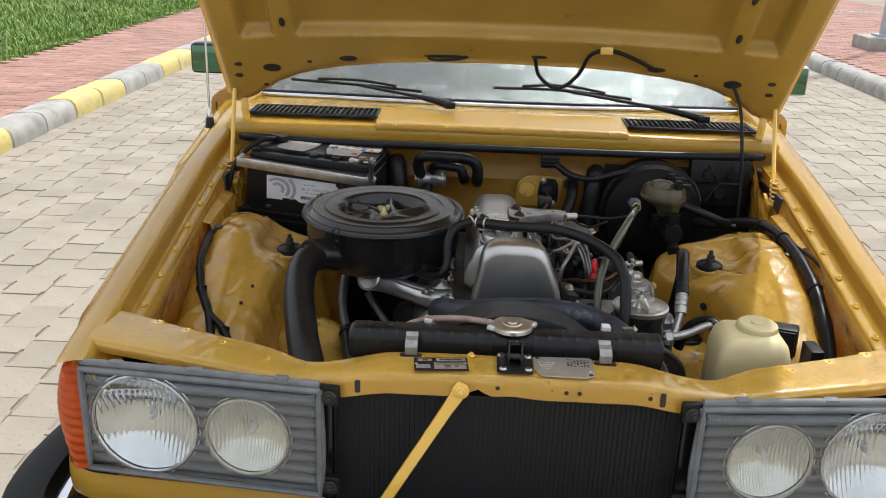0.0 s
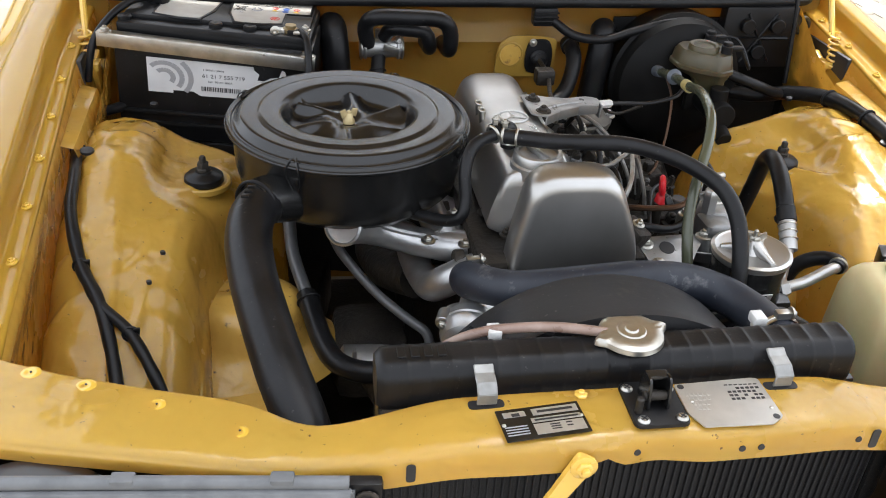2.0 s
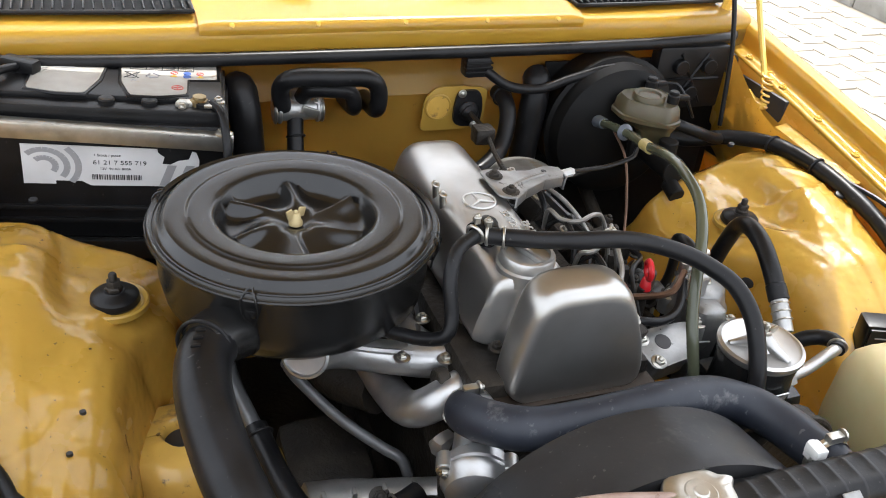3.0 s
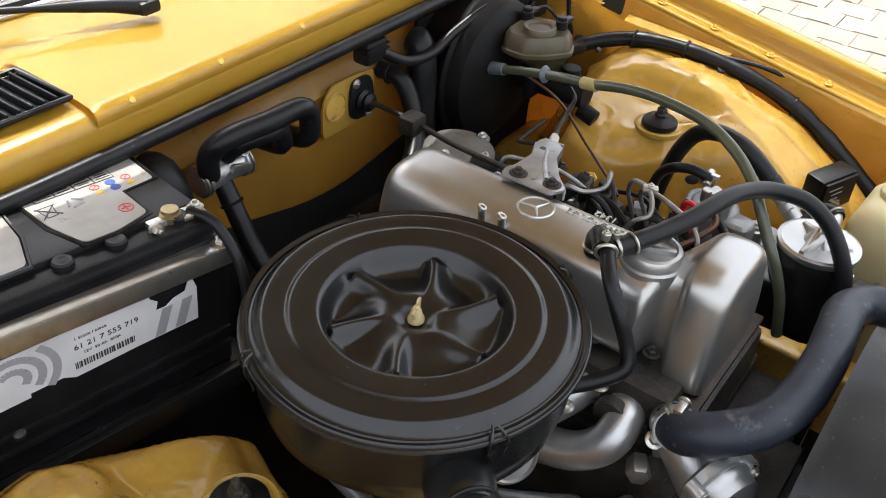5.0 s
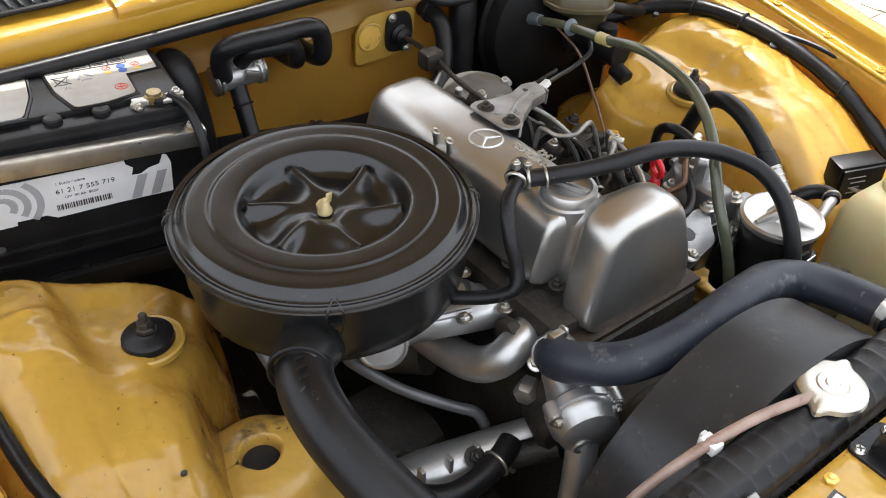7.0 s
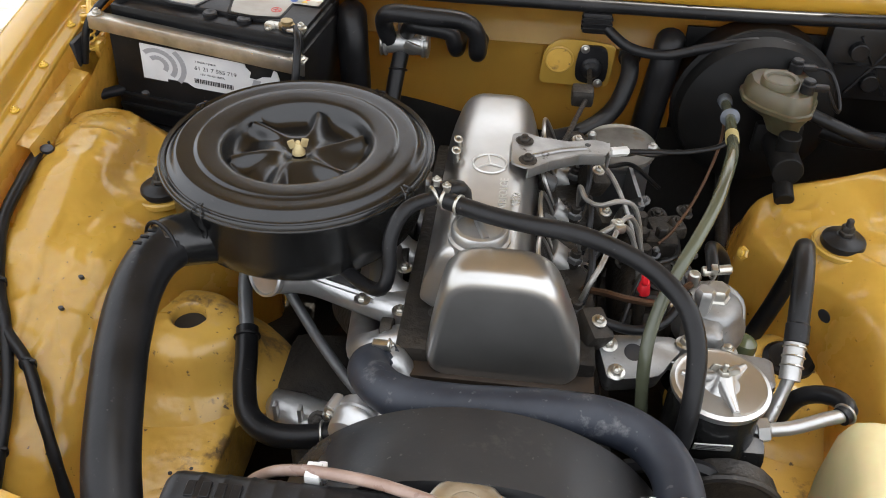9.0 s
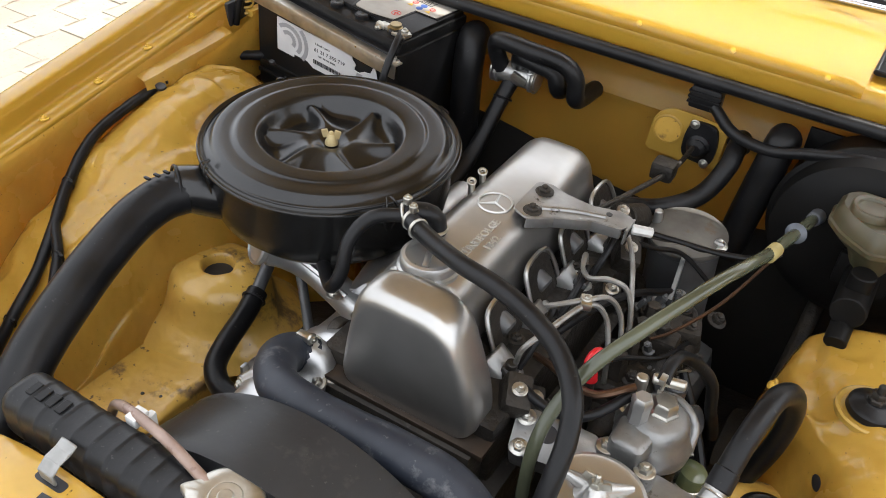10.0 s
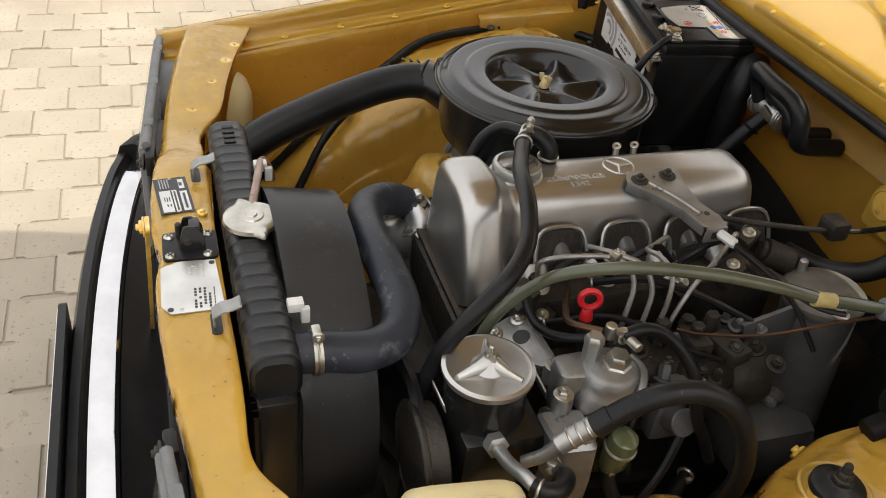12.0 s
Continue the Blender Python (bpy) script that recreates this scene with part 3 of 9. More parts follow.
solo("concrete_block", bm, KERB_GREY, "loose pale concrete block on the footpath", "block")

# ---- car body ----
car = thing("car", (0, 1.5, 0), "yellow classic saloon car with its bonnet raised, parked on pavers", "car")


def zf(y):
    return 0.81 + 0.15 * y


def xc(y):
    return 0.685 + 0.035 * min(1, max(0, y / 0.8))


def xo(y):
    return lerp_table(y, [(0.0, 0.745), (0.1, 0.775), (0.3, 0.81), (0.6, 0.842), (1.0, 0.87), (1.5, 0.885), (4.2, 0.87)])


def zlow(y):
    d = 0.365 ** 2 - (y - 0.63) ** 2
    return max(0.24, 0.31 + math.sqrt(d)) if d > 0 else 0.24


def along(pts, v):
    """A place on a smooth curve through pts."""
    k = v * (len(pts) - 1)
    i = min(int(k), len(pts) - 2)
    t = k - i
    b, c = pts[i], pts[i + 1]
    a = pts[i - 1] if i else b * 2 - c
    d = pts[i + 2] if i + 2 < len(pts) else c * 2 - b
    return 0.5 * (2 * b + (c - a) * t + (2 * a - 5 * b + 4 * c - d) * t * t + (3 * b - a - 3 * c + d) * t ** 3)


def fender(s):
    def f(u, v):
        y0 = -0.004 + 0.21 * min(1, max(0, (v - 0.56) / 0.02))
        y = y0 + (1.455 - y0) * u
        z, c, o, lo = zf(y), xc(y), xo(y), zlow(y)
        if y < 0.2:
            lo = max(lo, 0.565)
        pts = [Vector(p) for p in ((c - 0.047, y, z - 0.047), (c - 0.044, y, z - 0.04), (c - 0.024, y, z - 0.034), (c - 0.015, y, z - 0.007), (c - 0.002, y, z), (c + 0.040, y, z - 0.014),
                                   (c + 0.080, y, z - 0.062), (o - 0.008, y, z - 0.14), (o + 0.002, y, 0.5 * (z - 0.14 + lo)), (o - 0.006, y, lo))]
        p = along(pts, v)
        return mirror_x(p, s)
    bm = B()
    sheet(bm, f, 70, 130, 0.0014, flip=s < 0)
    ob = part("fender", bm, PAINT_OUTER, car, "yellow front wing")
    for k in range(9):
        y = 0.12 + 0.105 * k
        q = B()
        hexbolt(q, mirror_x((xc(y) - 0.034, y, zf(y) - 0.0375), s), (0.15 * s, 0, 1), 0.0048, 0.0045)
        part("bolt", q, PAINT_OUTER, ob)
    return ob


def inner_wing(s):
    def f(u, v):
        y = 0.06 + 0.93 * u
        top = Vector((xc(y) - 0.046, y, zf(y) - 0.042))
        pts = [top, Vector((top.x - 0.004, y, top.z - 0.02)), Vector((0.664, y, top.z - 0.09)), Vector((0.668, y, 0.6)), Vector((0.66, y, 0.36))]
        p = along(pts, v)
        p.x += 0.004 * noise.noise(Vector((0, y * 4, p.z * 4)))
        return mirror_x(p, s)
    bm = B()
    sheet(bm, f, 40, 24, 0.0014, flip=s > 0)
    return part("inner_wing", bm, PAINT, car, "yellow inner wing panel")


PLATEAU = [(0.06, 0.47), (0.16, 0.565), (0.26, 0.655), (0.36, 0.725), (0.48, 0.790), (0.60, 0.823), (0.72, 0.830), (0.80, 0.820), (0.88, 0.785), (0.96, 0.66), (1.0, 0.60)]


# how the wheel housing falls away behind the axle
ARCH_BACK = [(0.50, 0.95), (0.62, 0.862), (0.70, 0.840), (0.75, 0.820), (0.79, 0.785), (0.83, 0.70), (0.88, 0.60), (1.2, 0.45)]


def dome(s):
    def f(u, v):
        y = 0.06 + 0.93 * u
        P = lerp_table(y, PLATEAU)
        w = math.exp(-(abs(y - 0.65) / 0.12) ** 2.6)
        xr = lerp_table(y, [(0.06, 0.50), (0.25, 0.480), (0.45, 0.478), (0.54, 0.452), (0.62, 0.400), (0.70, 0.376), (0.78, 0.385), (0.86, 0.43), (0.93, 0.49), (1.0, 0.54)])
        if s > 0:
            xr -= 0.013 * math.exp(-((y - 0.71) / 0.09) ** 2)
        shelf = P + (min(P, 0.772) - P) * w
        ax = max(xr + 0.055, 0.43)
        bx, cx_ = ax + (0.58 - ax) * 0.66, ax + (0.58 - ax) * 0.33
        bx, cx_ = bx + (0.552 - bx) * w, cx_ + (0.522 - cx_) * w
        pts = [Vector(p) for p in (
            (0.668, y, P - 0.075), (0.655, y, P - 0.03), (0.625, y, P - 0.002), (0.58, y, P + 0.004),
            (bx, y, P - 0.002 + (shelf - P) * 0.12), (cx_, y, P - 0.006 + (shelf - P) * 0.66), (ax, y, shelf - 0.010 * (1 - w)),
            (xr + 0.026, y, shelf - 0.018 - 0.006 * w), (xr + 0.004, y, shelf - 0.045), (xr - 0.008, y, shelf - 0.10), (xr - 0.018, y, 0.5 * shelf + 0.22), (xr - 0.03, y, 0.36))]
        p = along(pts, v)
        if y > 0.56:
            roof = lerp_table(y + (0.65 if s < 0 else 0.4) * max(0.0, 0.57 - p.x) - (0.0 if s < 0 else 0.025), ARCH_BACK)
            k = 0.012
            p.z = min(p.z, roof) - k * math.exp(-abs(p.z - roof) / k) * 0.5
        p.z += 0.0035 * noise.noise(Vector((p.x * 9 + 3 * s, p.y * 9, 1))) + 0.0016 * noise.noise(Vector((p.x * 24, p.y * 24 + s, 4)))
        crease = abs(noise.noise(Vector((p.x * 13 + s, p.y * 11, p.z * 6 + 9))))
        p.z += 0.0045 * max(0.0, 0.16 - crease) / 0.16 * max(0.0, min(1.0, noise.noise(Vector((p.x * 4, p.y * 4, 7 * s))) * 3))
        p.x += 0.003 * noise.noise(Vector((p.y * 8, p.z * 9, 5 + s)))
        return mirror_x(p, s)
    bm = B()
    sheet(bm, f, 170, 130, 0.0016, flip=s > 0)
    return part("wheel_dome", bm, PAINT, car, "dented yellow wheel housing")


def ring(bm, c, r, tr, way=(0, 0, 1), n=28, m=8):
    mm = place(c, Vector(c) + Vector(way))
    pts = [mm @ Vector((r * math.cos(2 * math.pi * k / n), r * math.sin(2 * math.pi * k / n), 0)) for k in range(n)]
    return tube(bm, pts, tr, m, closed=True, raw=True)


def dark_hole(parent, c, rx, ry=None, way=(0, 0, 1), turn=0.0, name="hole"):
    """A pressed hole: a dark sunken disc with a soft rim."""
    ry = ry or rx
    m = place(c, Vector(c) + Vector(way)) @ Matrix.Rotation(radians(turn), 4, "Z") @ Matrix.Diagonal((rx, ry, 1, 1))
    bm = B()
    lathe(bm, [(1.0, -0.004), (1.0, 0.0012), (0.9, 0.0016)], m, 18)
    return part(name, bm, INK, parent)


def shock_top(s):
    c = Vector((0.467, 0.629, 0.774)) if s > 0 else Vector((-0.470, 0.608, 0.777))
    t = thing("shock_mount", c, "black rubber shock absorber top with a threaded steel stud", "shock mount", "shock absorber tops")
    bm = B()
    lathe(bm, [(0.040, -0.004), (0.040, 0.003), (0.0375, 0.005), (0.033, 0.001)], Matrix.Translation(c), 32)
    part("seat_ring", bm, PAINT_SHADED, t)
    bm = B()
    lathe(bm, [(0.027, 0.0), (0.0295, 0.004), (0.0285, 0.011), (0.024, 0.015), (0.014, 0.017), (0.012, 0.019), (0.0, 0.019)], Matrix.Translation(c), 32)
    part("rubber_pad", bm, RUBBER, t)
    bm = B()
    m = Matrix.Translation(c + Vector((0, 0, 0.016)))
    lathe(bm, [(0.010, 0), (0.0105, 0.007), (0.0085, 0.009)], m, 6)
    lathe(bm, [(0.0085, 0.009), (0.009, 0.015), (0.0075, 0.017)], m @ Matrix.Rotation(0.5, 4, "Z"), 6)
    lathe(bm, [(0.005, 0.016), (0.005, 0.025), (0.0035, 0.027)], m, 10)
    part("stud_nut", bm, IRON, t)


for s in (-1, 1):
    fd = fender(s)
    iw = inner_wing(s)
    dm = dome(s)
    shock_top(s)
    if s < 0:
        DOME_R = dm
    else:
        DOME_L = dm

# latch panel
REAR = [(-0.70, 0.168), (-0.65, 0.155), (-0.57, 0.124), (-0.47, 0.098), (-0.405, 0.086), (-0.375, 0.075), (-0.34, 0.050), (-0.31, 0.043), (-0.25, 0.046), (-0.18, 0.045), (-0.1, 0.043), (0.0, 0.043)]
REAR += [(-x, y) for x, y in REAR[-2::-1]]
FRONT = [(-0.70, 0.052), (-0.56, 0.024), (-0.43, 0.003), (-0.34, -0.008), (-0.28, -0.014), (-0.21, -0.024), (-0.13, -0.030), (-0.05, -0.031), (0.0, -0.022)]
FRONT += [(-x, y) for x, y in FRONT[-2::-1]]
PANEL_Z = [(-0.70, 0.824), (-0.60, 0.820), (-0.46, 0.811), (-0.38, 0.803), (-0.33, 0.800), (-0.27, 0.808), (-0.20, 0.826), (-0.12, 0.829)]
PANEL_Z += [(-x, z) for x, z in PANEL_Z[::-1]]


def lin(t, table):
    for (a, va), (b, vb) in zip(table, table[1:]):
        if t <= b:
            return va + (vb - va) * max(0.0, (t - a) / (b - a))
    return table[-1][1]


def soft_lin(t, table, w=0.018):
    return sum(lin(t + d * w, table) for d in (-1, -0.5, 0, 0.5, 1)) / 5


def panel_z(x):
    return soft_lin(x, PANEL_Z)


def latch(u, v):
    x = -0.69 + 1.38 * u
    yr, yf, z = soft_lin(x, REAR), soft_lin(x, FRONT, 0.012), panel_z(x)
    lip = 0.036 if abs(x) < 0.3 else 0.036 - min(1, (abs(x) - 0.3) / 0.05) * 0.014
    lip -= 0.014 * math.exp(-((x + 0.052) / 0.014) ** 2)
    pts = [Vector(p) for p in ((x, yr - 0.002, z - 0.014), (x, yr, z - 0.004), (x, yr - 0.004, z), (x, yr - 0.35 * (yr - yf), z + 0.0015), (x, yr - 0.7 * (yr - yf), z + 0.001),
                               (x, yf + 0.006, z - 0.002), (x, yf, z - 0.007), (x, yf - 0.003, z - 0.5 * lip), (x, yf - 0.003, z - lip))]
    return along(pts, v)


bm = B()
sheet(bm, latch, 138, 28, 0.0014, flip=True)
latch_panel = part("latch_panel", bm, PAINT, car, "yellow slam panel across the nose")

# firewall and cowl
def fw(u, v):
    x = -0.70 + 1.40 * u
    z = 0.34 + 0.615 * v
    y = 0.995 - 0.012 * math.exp(-((z - 0.872) / 0.01) ** 2) + (0.012 if z > 0.872 else 0) + 0.002 * noise.noise(Vector((x * 5, z * 5, 3)))
    return Vector((x, y, z))


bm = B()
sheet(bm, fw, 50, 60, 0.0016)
firewall = part("firewall", bm, PAINT_SHADED, car, "yellow bulkhead behind the engine")


def glass_y(x):
    return 1.235 + 0.13 * (abs(x) / 0.7) ** 2.2


def cowl(u, v):
    x = -0.715 + 1.43 * u
    yb = glass_y(x)
    drop = 0.018 * (abs(x) / 0.7) ** 3
    e = 0.05 * (abs(x) / 0.7) ** 4
    pts = [Vector(p) for p in ((x, 0.968 + e, 0.945), (x, 0.962 + e, 0.972 - drop), (x, 0.966 + e, 0.990 - drop), (x, 0.985 + e, 0.999 - drop), (x, 1.06 + 0.6 * e, 1.004 - drop), (x, 0.5 * (1.06 + yb), 1.004 - drop), (x, yb, 1.002 - drop))]
    return along(pts, v)


bm = B()
sheet(bm, cowl, 72, 30, 0.0014)
cowl_panel = part("cowl", bm, PAINT_OUTER, car, "yellow cowl panel in front of the windscreen")
bm = B()


def ledge(u, v):
    x = -0.318 + 0.636 * u
    pts = [Vector(p) for p in ((x, 0.963, 0.983), (x, 0.9615, 0.992), (x, 0.968, 1.001), (x, 0.99, 1.0055), (x, 1.10, 1.0105), (x, 1.135, 1.010))]
    return along(pts, v)


sheet(bm, ledge, 40, 18, 0.0016)
cp = part("cowl_cover", bm, PAINT_OUTER, car, "screwed yellow cover plate of the cowl")
for x in (-0.27, -0.14, 0.0, 0.14, 0.27):
    q = B()
    lathe(q, [(0.0042, 0), (0.0042, 0.0012), (0.0025, 0.002)], place((x, 0.9645, 0.9975), (x, 0.955, 1.005)), 12)
    part("screw", q, PAINT_OUTER, cp)
bm = B()
tube(bm, [(-0.67, 1.005, 0.945), (-0.62, 0.972, 0.951), (-0.4, 0.955, 0.951), (0, 0.950, 0.951), (0.4, 0.955, 0.951), (0.62, 0.972, 0.951), (0.67, 1.005, 0.945)], 0.0105, 12, 0.02)
part("rubber_seal", bm, RUBBER, car, "black rubber sealing strip of the bulkhead")


def grille(s):
    x0, x1 = 0.322, 0.665
    def gp(x, k):
        y0 = 0.998 + 0.055 * max(0, (x - 0.322) / 0.343) ** 1.6
        return Vector((x * s, y0 + k * (0.100 + 0.012 * (x - x0) / (x1 - x0)), 1.0085 - 0.018 * (x / 0.7) ** 3))
    bm = B()
    sheet(bm, lambda u, v: gp(x0 + (x1 - x0) * u, v) + Vector((0, 0, -0.001)), 16, 4, 0.003, flip=s > 0)
    g = part("cowl_grille", bm, BLACK_PLASTIC, car, "black slatted air intake grille")
    ox = B()
    outline = [gp(x0 + (x1 - x0) * k / 14, 0) for k in range(15)] + [gp(x1 - (x1 - x0) * k / 14, 1) for k in range(15)]
    tube(ox, [p + Vector((0, 0, 0.003)) for p in outline], 0.0035, 8, closed=True, raw=True)
    part("grille_rim", ox, BLACK_PLASTIC, g)
    for k in range(24):
        x = x0 + 0.012 + (x1 - x0 - 0.024) * k / 23
        a, b = gp(x, 0.06), gp(x, 0.94)
        q = B()
        c = (a + b) / 2 + Vector((0, 0, 0.003))
        box(q, c, (0.0032, (b - a).length, 0.008), 0.0008, seg=1)
        part("slat", q, BLACK_PLASTIC if k % 1 == 0 else STEEL, g)


for s in (-1, 1):
    grille(s)


# windscreen, roof and cabin
def screen(u, v):
    x = -0.70 + 1.40 * u
    k = 1 - 0.14 * v
    return Vector((x * k, glass_y(x) + 0.01 + 0.58 * v, 1.005 - 0.016 * (abs(x) / 0.7) ** 3 + 0.40 * v - 0.03 * v * (abs(x) / 0.7) ** 2))


bm = B()
sheet(bm, screen, 36, 14, 0.005)
ws = part("windscreen", bm, GLASS, car, "clear curved windscreen glass")
ws.visible_shadow = False
bm = B()
tube(bm, [screen(k / 24, 0.0) + Vector((0, -0.008, 0.001)) for k in range(25)], 0.007, 10)
part("windscreen_trim", bm, CHROME, car, "bright chrome strip under the windscreen")
bm = B()
tube(bm, [screen(k / 24, 0.0) + Vector((0, 0.002, 0.008)) for k in range(25)], 0.006, 8)
part("windscreen_seal", bm, RUBBER, car)


def body_side(s):
    def f(u, v):
        y = 1.46 + 2.65 * u
        o = xo(y)
        if u > 0.93:
            o -= 0.05 * ((u - 0.93) / 0.07) ** 2
        d = 0.365 ** 2 - (y - 3.42) ** 2
        lo = max(0.24, 0.31 + math.sqrt(d)) if d > 0 else 0.24
        pts = [Vector(p) for p in ((0.74, y, 1.0), (o - 0.02, y, 0.97), (o, y, 0.88), (o + 0.005, y, 0.6), (o - 0.01, y, lo))]
        return mirror_x(along(pts, v), s)
    bm = B()
    sheet(bm, f, 50, 18, 0.0016, flip=s < 0)
    ob = part("body_side", bm, PAINT_OUTER, car, "yellow car side with doors")
    for y in (1.52, 2.45, 3.25):
        q = B()
        box(q, (xo(y) * s, y, 0.62), (0.006, 0.006, 0.62), 0.001)
        part("door_gap", q, INK, ob)
    q = B()
    tube(q, [mirror_x((0.70, 1.42, 1.0), s), mirror_x((0.65, 1.75, 1.25), s), mirror_x((0.60, 1.98, 1.39), s)], 0.03, 10)
    part("windscreen_pillar", q, PAINT_OUTER, car)
    q = B()
    tube(q, [mirror_x((0.62, 3.15, 1.38), s), mirror_x((0.68, 3.4, 1.2), s), mirror_x((0.72, 3.65, 1.0), s)], 0.05, 10)
    part("rear_pillar", q, PAINT_OUTER, car)
    q = B()
    sheet(q, lambda u, v: mirror_x((0.735 - 0.12 * v, 1.5 + 2.1 * u + (0.4 - 0.75 * u) * v, 1.0 + 0.37 * v), s), 10, 6, 0.004)
    g = part("side_glass", q, GLASS, car)
    g.visible_shadow = False


for s in (-1, 1):
    body_side(s)
bm = B()
sheet(bm, lambda u, v: Vector(((-0.62 + 1.24 * u), 1.90 + 1.35 * v, 1.385 + 0.045 * math.sin(math.pi * min(1, max(0, u))) + 0.02 * math.sin(math.pi * v))), 16, 16, 0.02)
part("roof", bm, PAINT_OUTER, car, "yellow roof panel")
bm = B()
sheet(bm, lambda u, v: Vector(((-0.62 + 1.24 * u) * (1 + 0.15 * v), 3.22 + 0.45 * v, 1.39 - 0.39 * v)), 12, 6, 0.005)
g = part("rear_window", bm, GLASS, car)
g.visible_shadow = False
bm = B()
sheet(bm, lambda u, v: Vector((-0.78 + 1.56 * u, 3.65 + 0.55 * v, 1.0 - 0.04 * v - 0.5 * max(0, v - 0.85))), 12, 12, 0.004)
part("boot_lid", bm, PAINT_OUTER, car, "yellow boot lid")
bm = B()
box(bm, (0, 4.18, 0.62), (1.66, 0.06, 0.72), 0.02)
part("tail_panel", bm, PAINT_OUTER, car)
bm = B()
box(bm, (0, 1.52, 0.93), (1.36, 0.42, 0.10), 0.03)
part("dashboard", bm, INTERIOR, car, "dark dashboard behind the windscreen")
for x in (-0.36, 0.36):
    bm = B()
    box(bm, (x, 2.35, 0.82), (0.5, 0.16, 0.62), 0.05, rot=(-14, 0, 0), seg=3)
    part("front_seat", bm, INTERIOR, car)
bm = B()
box(bm, (0, 2.7, 0.36), (1.5, 2.9, 0.05), 0.01)
part("cabin_floor", bm, INTERIOR, car)
bm = B()
box(bm, (0, 0.55, 0.22), (1.2, 1.2, 0.02), 0.004)
for q in (-0.57, 0.57):
    part("tray_side", box(B(), (q, 0.55, 0.34), (0.01, 1.15, 0.25), 0.003), IRON, car)
part("under_tray", bm, IRON, car, "grimy tray below the engine")
for s in (-1, 1):
    for y in (0.63, 3.42):
        bm = B()
        m = place((0.70 * s, y, 0.31), (1.0 * s, y, 0.31))
        lathe(bm, [(0.19, -0.02), (0.21, -0.04), (0.30, -0.04), (0.31, -0.02), (0.31, 0.13), (0.30, 0.15), (0.21, 0.15), (0.19, 0.13)], m, 48)
        w = part("wheel", bm, TYRE, car, "black road tyre")
        q = B()
        lathe(q, [(0.0, 0.10), (0.06, 0.12), (0.16, 0.10), (0.192, 0.12), (0.192, 0.0), (0.0, 0.0)], m, 40)
        part("rim", q, PAINT_OUTER, w, "yellow wheel trim")

# bonnet
HO = Vector((0, 1.06, 1.058))
HS = Vector((0, -0.648, 0.761)).normalized()
HN = Vector((0, -0.761, -0.648)).normalized()


def hood_pt(x, t, d):
    """A place on the raised bonnet: x across, t up from its hinge line, d below its skin."""
    crown = 0.035 * (1 - (x / 0.72) ** 2)
    return HO + Vector((x, 0, 0)) + HS * t + HN * (d - crown + 0.0)


def hood_edge(x):
    return lerp_table(abs(x), [(0, 0.1275), (0.15, 0.1265), (0.28, 0.1225), (0.385, 0.112), (0.46, 0.099), (0.505, 0.086), (0.56, 0.062), (0.595, 0.037), (0.644, 0.0), (0.68, -0.018), (0.75, -0.02)])


def hood_relief(x, t, e):
    """How far the inner frame stands below the skin."""
    def step(q, w=0.006):
        return 1 / (1 + math.exp(max(-40, min(40, -q / w * 2.2))))
    inside = step(t - 0.235) * step(1.13 - t) * (step(x + 0.63) * step(-0.555 - x) + step(x + 0.50) * step(0.50 - x) + step(x - 0.555) * step(0.63 - x))
    lip = math.exp(-((t - e) / 0.02) ** 2)
    inside = min(1, inside)
    bead = 4 * inside * (1 - inside)
    return 0.045 - 0.036 * inside + 0.009 * bead - 0.012 * lip


hood = part("bonnet", sheet(B(), lambda u, v: hood_pt(-0.72 + 1.44 * u, hood_edge(-0.72 + 1.44 * u) + (1.19 - hood_edge(-0.72 + 1.44 * u)) * v, 0.0), 60, 50, 0.002), PAINT_OUTER, car, "raised yellow bonnet")
bm = B()


def under(u, v):
    x = -0.712 + 1.424 * u
    e = hood_edge(x)
    t = e + 0.004 + (1.18 - e) * v
    side = 0.035 * math.exp(-((0.712 - abs(x)) / 0.012) ** 2)
    return hood_pt(x, t, hood_relief(x, t, e) - side + 0.0015 * noise.noise(Vector((x * 6, t * 6, 0))))


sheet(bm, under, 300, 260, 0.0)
hood_in = part("bonnet_frame", bm, PAINT_SHADED, hood, "pressed yellow inner frame of the bonnet")


